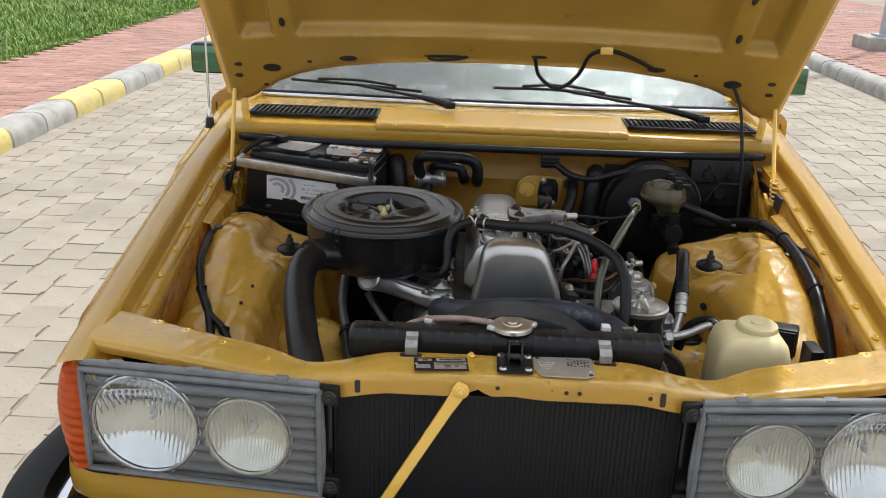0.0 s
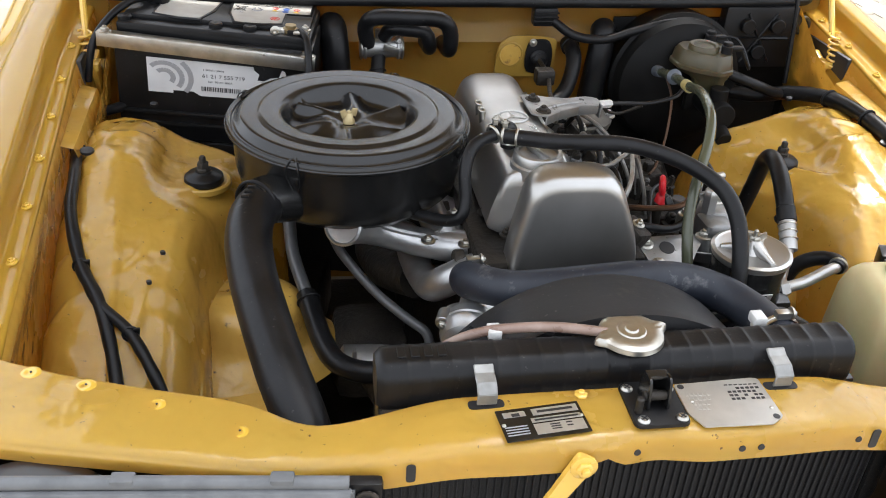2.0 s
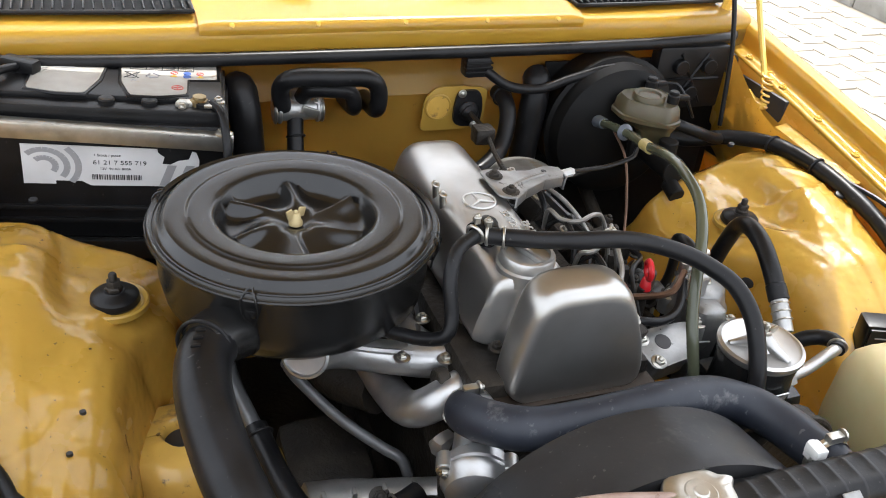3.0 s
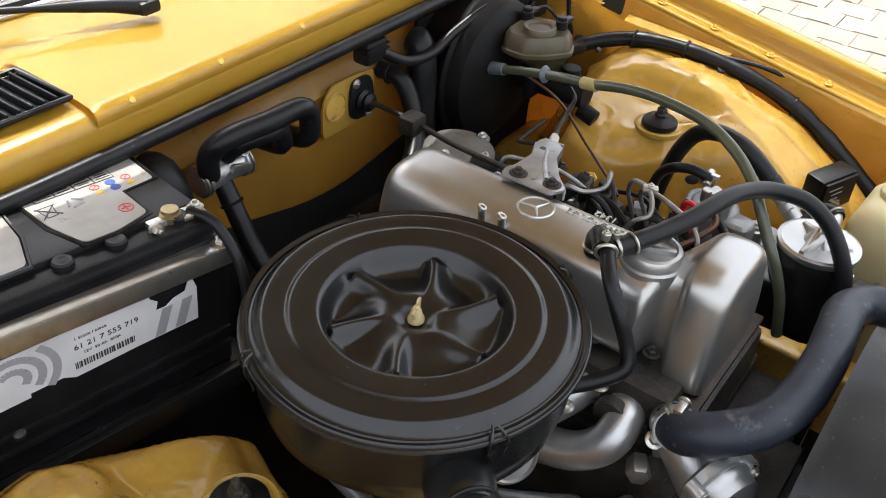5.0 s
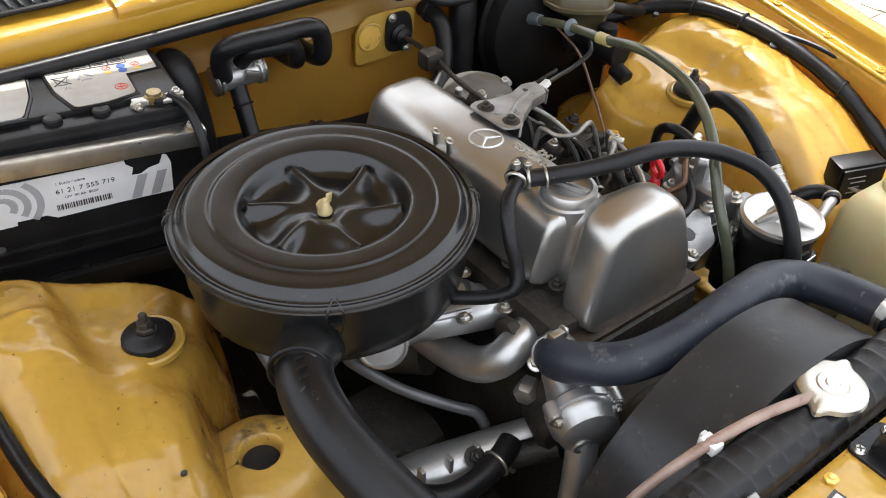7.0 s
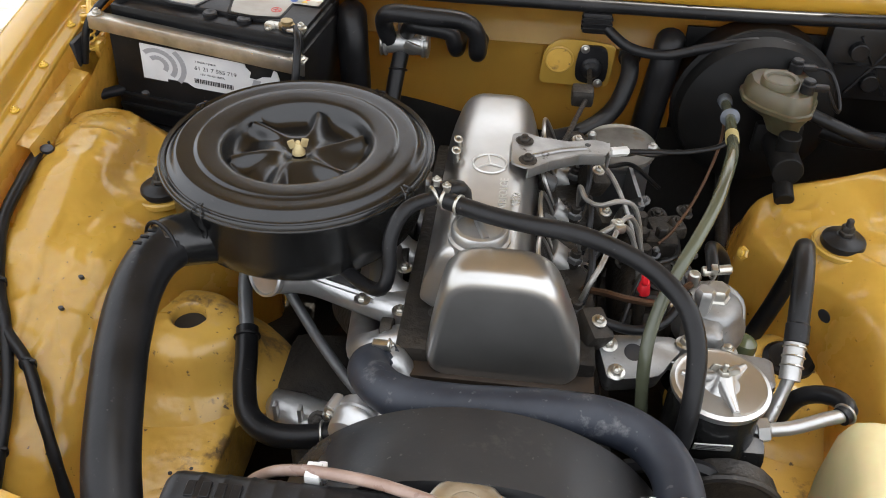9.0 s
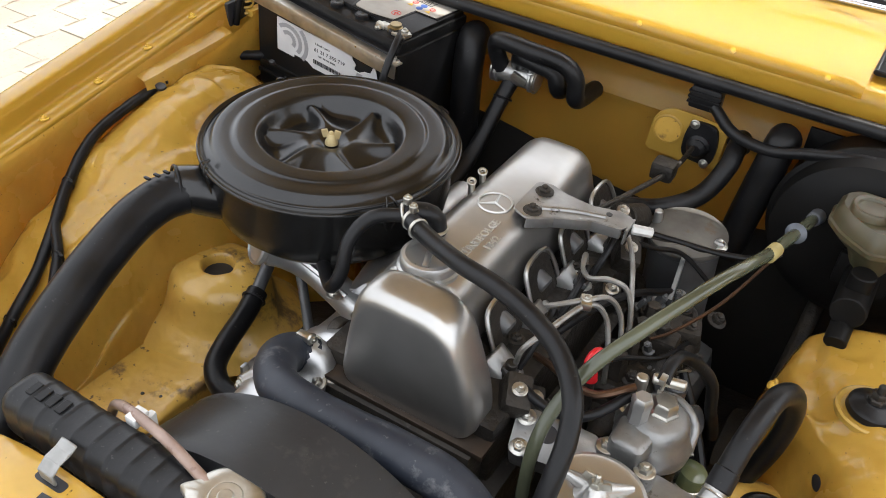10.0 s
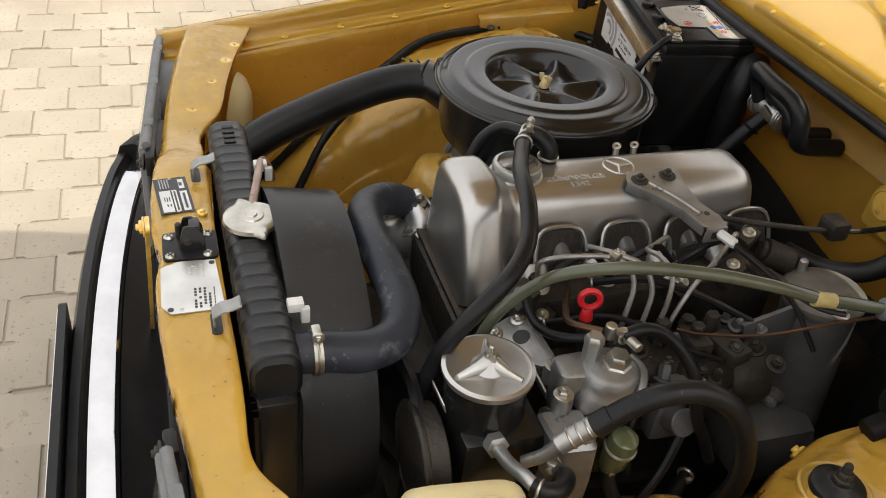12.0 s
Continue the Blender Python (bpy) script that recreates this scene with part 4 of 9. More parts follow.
# ---- headlamps, indicators, bumper ----
def headlamp(s):
    inner, outer = Vector((0.295 * s, -0.040, 0)), Vector((0.682 * s, -0.004, 0))
    ux = (outer - inner).normalized()
    nn = Vector((0, 0, 1)).cross(ux).normalized()
    if nn.y > 0:
        nn = -nn
    W = (outer - inner).length

    def P(u, z, d=0.0):
        return inner + ux * u + nn * d + Vector((0, 0, z))
    t = thing("headlamp", P(W / 2, 0.60), "twin round headlamp behind one clear cover in a grey surround", "headlamp", "headlamps")
    Z0, Z1 = 0.606, 0.794
    LAMPS = ((0.1195, 0.696, 0.067), (0.291, 0.701, 0.087))

    def Zb(u):
        return Z0 + 0.006 * u / W
    bm = B()
    def bez(u, v):
        zb = Zb(W * u)
        z = zb + 0.003 + (Z1 - zb - 0.008) * v
        return P(0.003 + (W - 0.006) * u, z, -0.015 + 0.012 * math.sin(math.pi * (z / 0.0205 % 1.0)) ** 0.7)
    sheet(bm, bez, 130, 110, 0.0, flip=s < 0)
    gone = []
    for f in bm.faces:
        m_ = f.calc_center_median() - inner
        if any(math.hypot(m_.dot(ux) - cu, m_.z - cz) < cr for cu, cz, cr in LAMPS):
            gone.append(f)
    bmesh.ops.delete(bm, geom=gone, context="FACES")
    part("ribbed_surround", bm, GLASS_DARK, t, "grey ribbed lamp surround")
    bm = B()
    fr = [P(0, Zb(0)), P(W, Zb(W)), P(W, Z1), P(0, Z1)]
    pts = []
    for a, b in zip(fr, fr[1:] + fr[:1]):
        pts += [a.lerp(b, k / 10) for k in range(10)]
    tube(bm, pts, 0.0055, 8, closed=True, raw=True)
    part("lamp_seal", bm, DARK_RUBBER_SEAL, t, "grey weathered lamp frame")
    bm = B()
    def back(u, v):
        return P(W * u, Zb(W * u) + (Z1 - Zb(W * u)) * v, -0.075)
    sheet(bm, back, 2, 2, 0.003)
    part("lamp_back", bm, BLACK_PLASTIC, t)
    for u, z, r in LAMPS:
        c = P(u, z, -0.010)
        m = place(c, c + nn)
        bm = B()
        pitch, amp = (0.0085, 0.0012) if r > 0.07 else (0.0055, 0.0016)
        def bowl(u, v):
            x = r * 0.985 * (2 * u - 1)
            y = math.sqrt(max(0.0, (r * 0.985) ** 2 - x * x)) * (2 * v - 1)
            flute = amp * abs(math.sin(x * math.pi / pitch)) * (1.0 if y < r * 0.5 or r < 0.07 else 0.3)
            return m @ Vector((x, y, -0.034 + 0.034 * (x * x + y * y) / (r * r) + flute))
        sheet(bm, bowl, 190, 40, 0.0)
        part("reflector", bm, REFLECTOR if r > 0.07 else FROSTED, t, "silvered reflector bowl" if r > 0.07 else "clouded reflector bowl")
        bm = B()
        def flute(u, v, side):
            a, q = 2 * math.pi * u, r * 0.985 * v
            x, y = q * math.cos(a), q * math.sin(a)
            return m @ Vector((x, y, 0.006 + 0.005 * (1 - v * v)))
        sheet(bm, lambda u, v: flute(u, v, 0), 60, 16, 0.0)
        dl = part("lens_disc", bm, LENS, t, "domed lamp lens")
        dl.visible_shadow = False
        bm = B()
        ring(bm, c + nn * 0.006, r, 0.0028, nn, 64)
        ring(bm, c + nn * 0.004, r + 0.006, 0.0012, nn, 64)
        part("lamp_ring", bm, CHROME if r > 0.07 else STEEL, t)
        bm = B()
        lathe(bm, [(r + 0.0005, -0.040), (r + 0.0060, -0.022), (r + 0.0060, 0.0035), (r + 0.0005, 0.0045)], m, 64, cap=False)
        part("lamp_bezel", bm, GLASS_DARK, t)
        bm = B()
        cyl(bm, c - nn * 0.034, c - nn * 0.016, 0.0065, 0.005, 16)
        part("bulb", bm, WHITE_LABEL, t)
    bm = B()
    NU, NV = 60, 30
    def skin(i, j, back):
        u, v = i / NU, j / NV
        x = 0.006 + (W - 0.012) * u
        z = Zb(x) + 0.006 + (Z1 - Zb(x) - 0.012) * v
        d = 0.0145 - 0.006 * (2 * v - 1) ** 8 - 0.006 * (2 * u - 1) ** 14
        if back:
            d -= 0.004
        return P(x, z, d)
    for back in (0, 1):
        grid = [[bm.verts.new(skin(i, j, back)) for j in range(NV + 1)] for i in range(NU + 1)]
        for i in range(NU):
            for j in range(NV):
                bm.faces.new((grid[i][j], grid[i + 1][j], grid[i + 1][j + 1], grid[i][j + 1]))
        if back:
            loop = [(i, 0) for i in range(NU)] + [(NU, j) for j in range(NV)] + [(i, NV) for i in range(NU, 0, -1)] + [(0, j) for j in range(NV, 0, -1)]
            for (a, b), (c2, d2) in zip(loop, loop[1:] + loop[:1]):
                bm.faces.new((first[a][b], first[c2][d2], grid[c2][d2], grid[a][b]))
        first = grid
    gl = part("cover_glass", bm, LENS, t, "clear cover glass over the two lamps")
    gl.visible_shadow = False
    bm = B()
    tube(bm, [P(0.0, Z1 + 0.008, -0.006), P(W * 0.5, Z1 + 0.010, -0.006), P(W, Z1 + 0.010, -0.006)], 0.0065, 10)
    tube(bm, [P(0.0, Z0 + 0.01, -0.004), P(-0.004, 0.69, -0.004), P(0.0, Z1, -0.004)], 0.0055, 10)
    part("upper_rail", bm, DARK_RUBBER_SEAL, t, "grey clip rail on the lamp")
    for u in (0.06, 0.2, 0.33):
        bm = B()
        box(bm, P(u, Z1 + 0.012, -0.007), (0.022, 0.014, 0.009), 0.003, rot=(0, 0, math.degrees(math.atan2(ux.y, ux.x))))
        part("clip", bm, DARK_RUBBER_SEAL, t)
    for z in (0.620, 0.783):
        bm = B()
        box(bm, P(-0.014, z, -0.012), (0.034, 0.014, 0.034), 0.005, rot=(0, 0, math.degrees(math.atan2(ux.y, ux.x))))
        br = part("bracket", bm, BLACK_PLASTIC, t)
        q = B()
        hexbolt(q, P(-0.016, z, -0.002), nn, 0.008, 0.006)
        part("bolt", q, IRON, br)
    # indicator
    it = thing("indicator_lamp", (0.71 * s, 0.06, 0.60), "orange ribbed corner indicator lens", "indicator", "corner indicators")
    bm = B()
    def ind(u, v):
        z = 0.598 + (0.198 - 0.075 * u ** 1.3) * v
        pts = [Vector(p) for p in ((0.692, 0.012, z), (0.716, 0.014, z), (0.742 - 0.012 * (2 * v - 1) ** 2, 0.034, z), (0.765 - 0.016 * (2 * v - 1) ** 2, 0.08, z), (0.782 - 0.004 * (2 * v - 1) ** 2, 0.16, z), (0.795, 0.23, z))]
        p = along(pts, u)
        rib = 0.0018 * math.sin(z * 2 * math.pi / 0.0165)
        p += Vector((rib * 0.8, -rib * 0.6, 0))
        return mirror_x(p, s)
    sheet(bm, ind, 24, 84, 0.004, flip=s < 0)
    part("orange_lens", bm, ORANGE, it)
    bm = B()
    def closing(u, v):
        z = 0.60 + (0.196 - 0.072 * u ** 1.3) * v
        p = along([Vector(q) for q in ((0.698, 0.052, z - 0.012), (0.722, 0.060, z), (0.732, 0.076, z), (0.746, 0.106, z), (0.764, 0.165, z), (0.780, 0.232, z))], u)
        return mirror_x(p, s)
    sheet(bm, closing, 16, 8, 0.003, flip=s < 0)
    part("wing_closing_panel", bm, PAINT_OUTER, car, "yellow panel behind the corner indicator")
    bm = B()
    tube(bm, [mirror_x(p, s) for p in ((0.687, 0.016, 0.596), (0.687, 0.015, 0.7), (0.687, 0.016, 0.796))], 0.006, 8)
    part("black_gasket", bm, RUBBER, it)
    bm = B()
    def val(u, v):
        q = along([Vector(p) for p in ((0.29, -0.030, 0), (0.45, -0.016, 0), (0.62, 0.000, 0), (0.70, 0.012, 0), (0.75, 0.06, 0), (0.775, 0.2, 0))], u)
        return mirror_x((q.x, q.y - 0.004 * math.sin(v * math.pi), 0.594 - 0.055 * v), s)
    sheet(bm, val, 30, 6, 0.002, flip=s < 0)
    part("lamp_valance", bm, PAINT_OUTER, car, "yellow strip under the headlamp")


for s in (-1, 1):
    headlamp(s)

bumper = thing("front_bumper", (0, -0.12, 0.42), "chrome front bumper with black rubber strip and number plate", "bumper")
BL = [(-0.80, 0.30), (-0.815, 0.12), (-0.79, -0.01), (-0.70, -0.066), (-0.4, -0.108), (0, -0.122), (0.4, -0.108), (0.70, -0.066), (0.79, -0.01), (0.815, 0.12), (0.80, 0.30)]
def bump_line(off, z):
    """The bumper's line, moved outwards by off."""
    out = []
    path = spline([(x, y, z) for x, y in BL], 0.03)
    for i, p in enumerate(path):
        a, b = path[max(0, i - 1)], path[min(len(path) - 1, i + 1)]
        t = (b - a).normalized()
        out.append(p + Vector((t.y, -t.x, 0)) * off)
    return out


def strip(prof, material, name, label="", keep=lambda p: True):
    lines = [bump_line(o, z) for o, z in prof]
    ok = [i for i, p in enumerate(bump_line(0, 0)) if keep(p)]
    lines = [[ln[i] for i in ok] for ln in lines]
    bm = B()
    loft(bm, [[ln[i] for ln in lines] for i in range(len(lines[0]))])
    return part(name, bm, material, bumper, label)


strip([(-0.016, 0.500), (-0.010, 0.508), (0.006, 0.511), (0.026, 0.508), (0.038, 0.492), (0.04, 0.46), (0.036, 0.40), (-0.02, 0.39), (-0.03, 0.42)], CHROME, "chrome_blade", "polished chrome bumper blade", lambda p: abs(p.x) < 0.755 or p.y > 0.26)
strip([(0.028, 0.506), (0.036, 0.522), (0.050, 0.520), (0.058, 0.50), (0.058, 0.44), (0.048, 0.425), (0.034, 0.425)], BLACK_PLASTIC, "rubber_strip", "black rubber impact strip")
for sd in (-1, 1):
    strip([(-0.035, 0.50), (-0.02, 0.535), (0.02, 0.545), (0.048, 0.535), (0.06, 0.50), (0.06, 0.42), (0.04, 0.40), (-0.03, 0.40)], MATT_BLACK, "corner_cap", "black rubber bumper corner", lambda p: p.x * sd > 0.745)
strip([(-0.017, 0.500), (-0.04, 0.490), (-0.10, 0.48), (-0.10, 0.47), (-0.02, 0.46)], BLACK_PLASTIC, "filler_strip")
bm = B()
prism(bm, rounded([(-0.26, -0.055), (0.26, -0.055), (0.26, 0.055), (-0.26, 0.055)], 0.008), 0, 0.012, axes_at((0.0, -0.176, 0.50), (1, 0, 0), (0, 0, 1)), 0.002)
npl = part("number_plate_holder", bm, BLACK_PLASTIC, bumper, "black number plate holder")
bm = B()
prism(bm, [(-0.25, -0.048), (0.25, -0.048), (0.25, 0.048), (-0.25, 0.048)], 0.0125, 0.0145, axes_at((0.0, -0.176, 0.50), (1, 0, 0), (0, 0, 1)))
part("number_plate", bm, WHITE_LABEL, npl, "white number plate with dark bars")
bm = B()
box(bm, (0, -0.03, 0.40), (1.36, 0.02, 0.20), 0.004)
part("front_valance", bm, BLACK_PLASTIC, car, "black panel behind the bumper")
bm = B()
box(bm, (0, -0.055, 0.475), (1.2, 0.07, 0.006), 0.002)
part("bumper_shelf", bm, BLACK_PLASTIC, car)
for x in (-0.3, 0.0, 0.3):
    bm = B()
    hexbolt(bm, (x + 0.15, -0.06, 0.479), (0, 0, 1), 0.006, 0.004)
    part("shelf_screw", bm, STEEL, car)

# ---- radiator ----
rad = thing("radiator", (0, 0.075, 0.38), "black radiator with a ribbed plastic top tank and dark fins", "radiator")
def rib_r(x):
    return 1 + (0.045 if (x * 1000) % 28 < 5 and -0.2 < x < 0.2 else 0)


def tank_section(x, k=1.0):
    pts = rounded([(0.052, 0.800), (0.052, 0.846), (0.064, 0.857), (0.094, 0.857), (0.106, 0.846), (0.106, 0.800)], 0.016, 3)
    cy, cz = 0.079, 0.825
    return [Vector((x, cy + (y - cy) * k, cz + (z - cz) * k)) for y, z in pts]


bm = B()
secs = [tank_section(-0.262, 0.8), tank_section(-0.256, 0.97)]
x = -0.25
while x < 0.235:
    secs += [tank_section(x, 1.0), tank_section(x + 0.016, 1.0), tank_section(x + 0.0175, 1.022), tank_section(x + 0.0195, 1.022), tank_section(x + 0.022, 1.0)]
    x += 0.0225
secs += [tank_section(0.243, 0.97), tank_section(0.248, 0.8)]
loft(bm, secs)
part("top_tank", bm, BLACK_PLASTIC, rad, "ribbed black plastic top tank")
for k in range(4):
    part("raised_mark", box(B(), (-0.236 + 0.0135 * k, 0.079, 0.8578), (0.0085, 0.016, 0.002), 0.0006, seg=1), BLACK_PLASTIC, rad)
bm = B()
box(bm, (0, 0.079, 0.60), (0.52, 0.040, 0.41), 0.003)
part("core", bm, BLACK_LACQUER, rad)
for k in range(46):
    bm = B()
    box(bm, (-0.255 + 0.51 * k / 45, 0.057, 0.59), (0.002, 0.006, 0.39), 0)
    part("fin", bm, BLACK_PLASTIC, rad)
cond = thing("condenser", (0, 0.028, 0.36), "black finned cooler in front of the radiator", "cooler")
DARK_FINS = mat("dark_fins", (0.004, 0.004, 0.0045), (0.007, 0.007, 0.0075), rough=0.6, scale=3, fine=500, bump=0.6, dist=0.002)
part("core", box(B(), (0.0, 0.030, 0.565), (0.58, 0.018, 0.40), 0.004), DARK_FINS, cond)
for k in range(70):
    part("fin", box(B(), (-0.28 + 0.56 * k / 69, 0.0195, 0.565), (0.0016, 0.004, 0.39), 0.0004, seg=1), DARK_FINS, cond)
for x in (-0.292, 0.292):
    part("side_tank", box(B(), (x, 0.028, 0.565), (0.02, 0.03, 0.41), 0.006), BLACK_LACQUER, cond)
bm = B()
c = Vector((0.003, 0.084, 0.857))
lathe(bm, [(0.024, -0.01), (0.024, 0.004), (0.022, 0.006)], Matrix.Translation(c), 28)
neck = part("filler_neck", bm, BLACK_PLASTIC, rad)
bm = B()
n = 72
prof = [(0.0, 0.0132), (0.006, 0.0132), (0.0075, 0.0115), (0.014, 0.0118), (0.0155, 0.0105), (0.022, 0.0112), (0.030, 0.0105), (0.0335, 0.008), (0.0345, 0.003), (0.033, 0.0015), (0.0, 0.0015)]
rings_ = []
for r, z in prof:
    row = []
    for k in range(n):
        a = 2 * math.pi * k / n
        ear = sum(math.exp(-((a - q + math.pi) % (2 * math.pi) - math.pi) ** 2 / 0.03) for q in (0.25, 0.25 + math.pi))
        rr = r + (0.0095 * ear if r > 0.028 else 0)
        row.append(bm.verts.new(c + Vector((rr * math.cos(a), rr * math.sin(a), z))) if r else None)
    rings_.append(row if r else bm.verts.new(c + Vector((0, 0, z))))
for a, b in zip(rings_, rings_[1:]):
    for k in range(n):
        j = (k + 1) % n
        if not isinstance(a, list):
            bm.faces.new((a, b[k], b[j]))
        elif not isinstance(b, list):
            bm.faces.new((a[k], b, a[j]))
        else:
            bm.faces.new((a[k], b[k], b[j], a[j]))
part("radiator_cap", bm, STEEL, rad, "bare metal pressure cap with two ears")
for x in (-0.158, 0.150):
    bm = B()
    pts = [(x, 0.026, 0.832), (x, 0.025, 0.844), (x, 0.034, 0.851), (x, 0.046, 0.853), (x, 0.054, 0.857)]
    for a, b in zip(pts, pts[1:]):
        box(bm, (Vector(a) + Vector(b)) / 2, (0.020, (Vector(b) - Vector(a)).length + 0.002, 0.003), 0.001, rot=(math.degrees(math.atan2(b[2] - a[2], b[1] - a[1])), 0, 0), seg=1)
    solo("radiator_clip", bm, CLIP_GREY, "grey spring clip that holds the radiator", "clip", "radiator clips")
for x in (-0.135, 0.16):
    bm = B()
    box(bm, (x, 0.112, 0.852), (0.014, 0.018, 0.012), 0.002)
    box(bm, (x + 0.006, 0.122, 0.842), (0.008, 0.01, 0.02), 0.002)
    solo("shroud_clip", bm, NYLON, "white plastic clip on the fan shroud", "clip", "shroud clips")
bm = B()
tube(bm, [(-0.012, 0.086, 0.862), (-0.04, 0.092, 0.864), (-0.075, 0.100, 0.864), (-0.11, 0.107, 0.860), (-0.145, 0.114, 0.852), (-0.175, 0.122, 0.835), (-0.199, 0.132, 0.807), (-0.215, 0.138, 0.78)], 0.0055, 10)
solo("overflow_hose", bm, PINK_TUBE, "clouded brownish overflow hose at the radiator cap", "hose")

shroud = thing("fan_shroud", (0, 0.15, 0.4), "black plastic fan shroud behind the radiator", "fan shroud")
bm = B()
SC, SR = Vector((0.008, 0, 0.645)), 0.212
def shr(u, v):
    a = radians(-25 + 230 * u)
    y = 0.108 + 0.095 * v
    r = SR + 0.012 * (1 - v)
    return Vector((SC.x + r * math.cos(a), y, SC.z + r * math.sin(a)))
sheet(bm, shr, 60, 6, 0.003, flip=True)
part("ring", bm, SHROUD, shroud)
bm = B()
def face(u, v):
    a = radians(-25 + 230 * u)
    r = SR + 0.012
    p = Vector((SC.x + r * math.cos(a), 0.108, SC.z + r * math.sin(a)))
    q = Vector((p.x, 0.106, 0.79)) if p.z > 0.79 else Vector((max(-0.26, min(0.25, SC.x + 1.6 * r * math.cos(a))), 0.106, p.z))
    return p.lerp(q, v)
sheet(bm, face, 60, 3, 0.003)
part("front_wall", bm, SHROUD, shroud)
fan = thing("cooling_fan", (-0.015, 0.16, 0.63), "black cooling fan inside the shroud", "fan")
for k in range(7):
    bm = B()
    a = 2 * math.pi * k / 7
    m = Matrix.Translation((-0.015, 0.165, 0.63)) @ Matrix.Rotation(a, 4, "Y")
    sheet(bm, lambda u, v: m @ Vector((0.05 + 0.12 * u, 0.025 * (v - 0.5), 0.07 * (v - 0.5) * (1 + 0.3 * u))), 6, 3, 0.003)
    part("fan_blade", bm, SHROUD, fan)
bm = B()
cyl(bm, (-0.015, 0.14, 0.63), (-0.015, 0.22, 0.63), 0.055)
part("hub", bm, IRON, fan)

# ---- battery ----
BEFORE = set(bpy.data.objects)
bat = thing("battery", (-0.455, 0.885, 0.742), "black car battery with stained white top labels", "battery")
bm = B()
box(bm, (-0.4545, 0.890, 0.830), (0.318, 0.172, 0.176), 0.004)
part("case", bm, BLACK_PLASTIC, bat)
for k in range(2):
    part("case_rib", box(B(), (-0.4545, 0.803, 0.770 + 0.02 * k), (0.316, 0.006, 0.008), 0.002), BLACK_PLASTIC, bat)
bm = B()
box(bm, (-0.4545, 0.893, 0.926), (0.310, 0.160, 0.020), 0.004)
box(bm, (-0.4545, 0.905, 0.938), (0.30, 0.13, 0.010), 0.003)
part("lid", bm, BLACK_PLASTIC, bat)
for x, o in ((-0.532, 1), (-0.378, -1)):
    bm = B()
    ol = [(-0.068, 0.060), (0.066, 0.060), (0.066, -0.002), (0.026, -0.006), (0.026, -0.056), (-0.012, -0.066), (-0.048, -0.066), (-0.062, -0.02)]
    if o > 0:
        ol = [(-q[0], q[1]) for q in reversed(ol)]
    prism(bm, rounded(ol, 0.007), 0, 0.0012, Matrix.Translation((x, 0.908, 0.9433)), 0)
    part("top_label", bm, STAINED_LABEL, bat, "stained white warning label")
    bm = B()
    tube(bm, [Vector((x + q[0] * 1.04, 0.908 + q[1] * 1.05, 0.9425)) for q in ol], 0.0028, 6, closed=True, raw=True)
    part("label_frame", bm, BLACK_PLASTIC, bat)
for x in (-0.60, -0.455, -0.40, -0.33):
    part("cell_plug", lathe(B(), [(0.011, 0), (0.011, 0.005), (0.009, 0.007), (0.004, 0.007), (0.0, 0.005)], Matrix.Translation((x, 0.832, 0.936)), 20), BLACK_PLASTIC, bat)
TOP = 0.9447
def flat(x, y, w, h, ink, name="print_block", up=0.0):
    return part(name, box(B(), (x, y, TOP + up), (w, h, 0.0006), 0), ink, bat)
flat(-0.388, 0.961, 0.088, 0.010, INK, "warning_bar")
m = axes_at((-0.388, 0.961, TOP), (1, 0, 0), (0, 1, 0))
part("writing", text_bm("DANGER/POISON", 0.0100, Matrix.Translation((0, 0, 0.0006)) @ m, 0.0003), WHITE_LABEL, bat)
flat(-0.388, 0.9445, 0.088, 0.022, INK)
for k in range(4):
    flat(-0.421 + 0.022 * k, 0.9445, 0.020, 0.020, STAINED_LABEL, "print_cell", 0.0003)
    for r in range(4):
        flat(-0.421 + 0.022 * k, 0.938 + 0.0042 * r, 0.016 - 0.002 * ((k + r) % 3), 0.0016, INK, "print_bar", 0.0007)
for k, inkm in enumerate((INK_RED, INK_BLUE, INK_RED, INK_YELLOW, INK_BLUE, INK_YELLOW)):
    cx, cy = -0.371 + 0.018 * (k % 3), 0.926 - 0.012 * (k // 3)
    if inkm is INK_RED:
        q = B()
        ring(q, (cx, cy, TOP), 0.0048, 0.0007, n=20, m=5)
        tube(q, [(cx - 0.003, cy - 0.003, TOP), (cx + 0.003, cy + 0.003, TOP)], 0.0006, 5)
    else:
        q = lathe(B(), [(0.0056, 0), (0.0056, 0.0006)], Matrix.Translation((cx, cy, TOP - 0.0002)) @ Matrix.Rotation(radians(90), 4, "Z"), 3 if inkm is INK_YELLOW else 18)
    part("warning_sign", q, inkm, bat)
bm = B()
for p0, p1 in (((-0.438, 0.923), (-0.418, 0.901)), ((-0.438, 0.901), (-0.418, 0.923))):
    tube(bm, [(*p0, TOP), (*p1, TOP)], 0.0008, 5)
tube(bm, [(-0.436, 0.922, TOP), (-0.433, 0.902, TOP), (-0.423, 0.902, TOP), (-0.420, 0.922, TOP)], 0.0006, 5, closed=True, raw=True)
part("bin_sign", bm, INK, bat)
part("writing", text_bm("Pb", 0.008, Matrix.Translation((-0.424, 0.892, TOP)), 0.0003), GREY_PRINT, bat)
bm = B()
for k in range(3):
    a = 2.1 * k
    tube(bm, [(-0.400 + 0.009 * math.cos(a), 0.912 + 0.009 * math.sin(a), TOP), (-0.400 + 0.009 * math.cos(a + 1.5), 0.912 + 0.009 * math.sin(a + 1.5), TOP)], 0.0016, 5)
part("recycling_sign", bm, GREY_PRINT, bat)
bm = B()
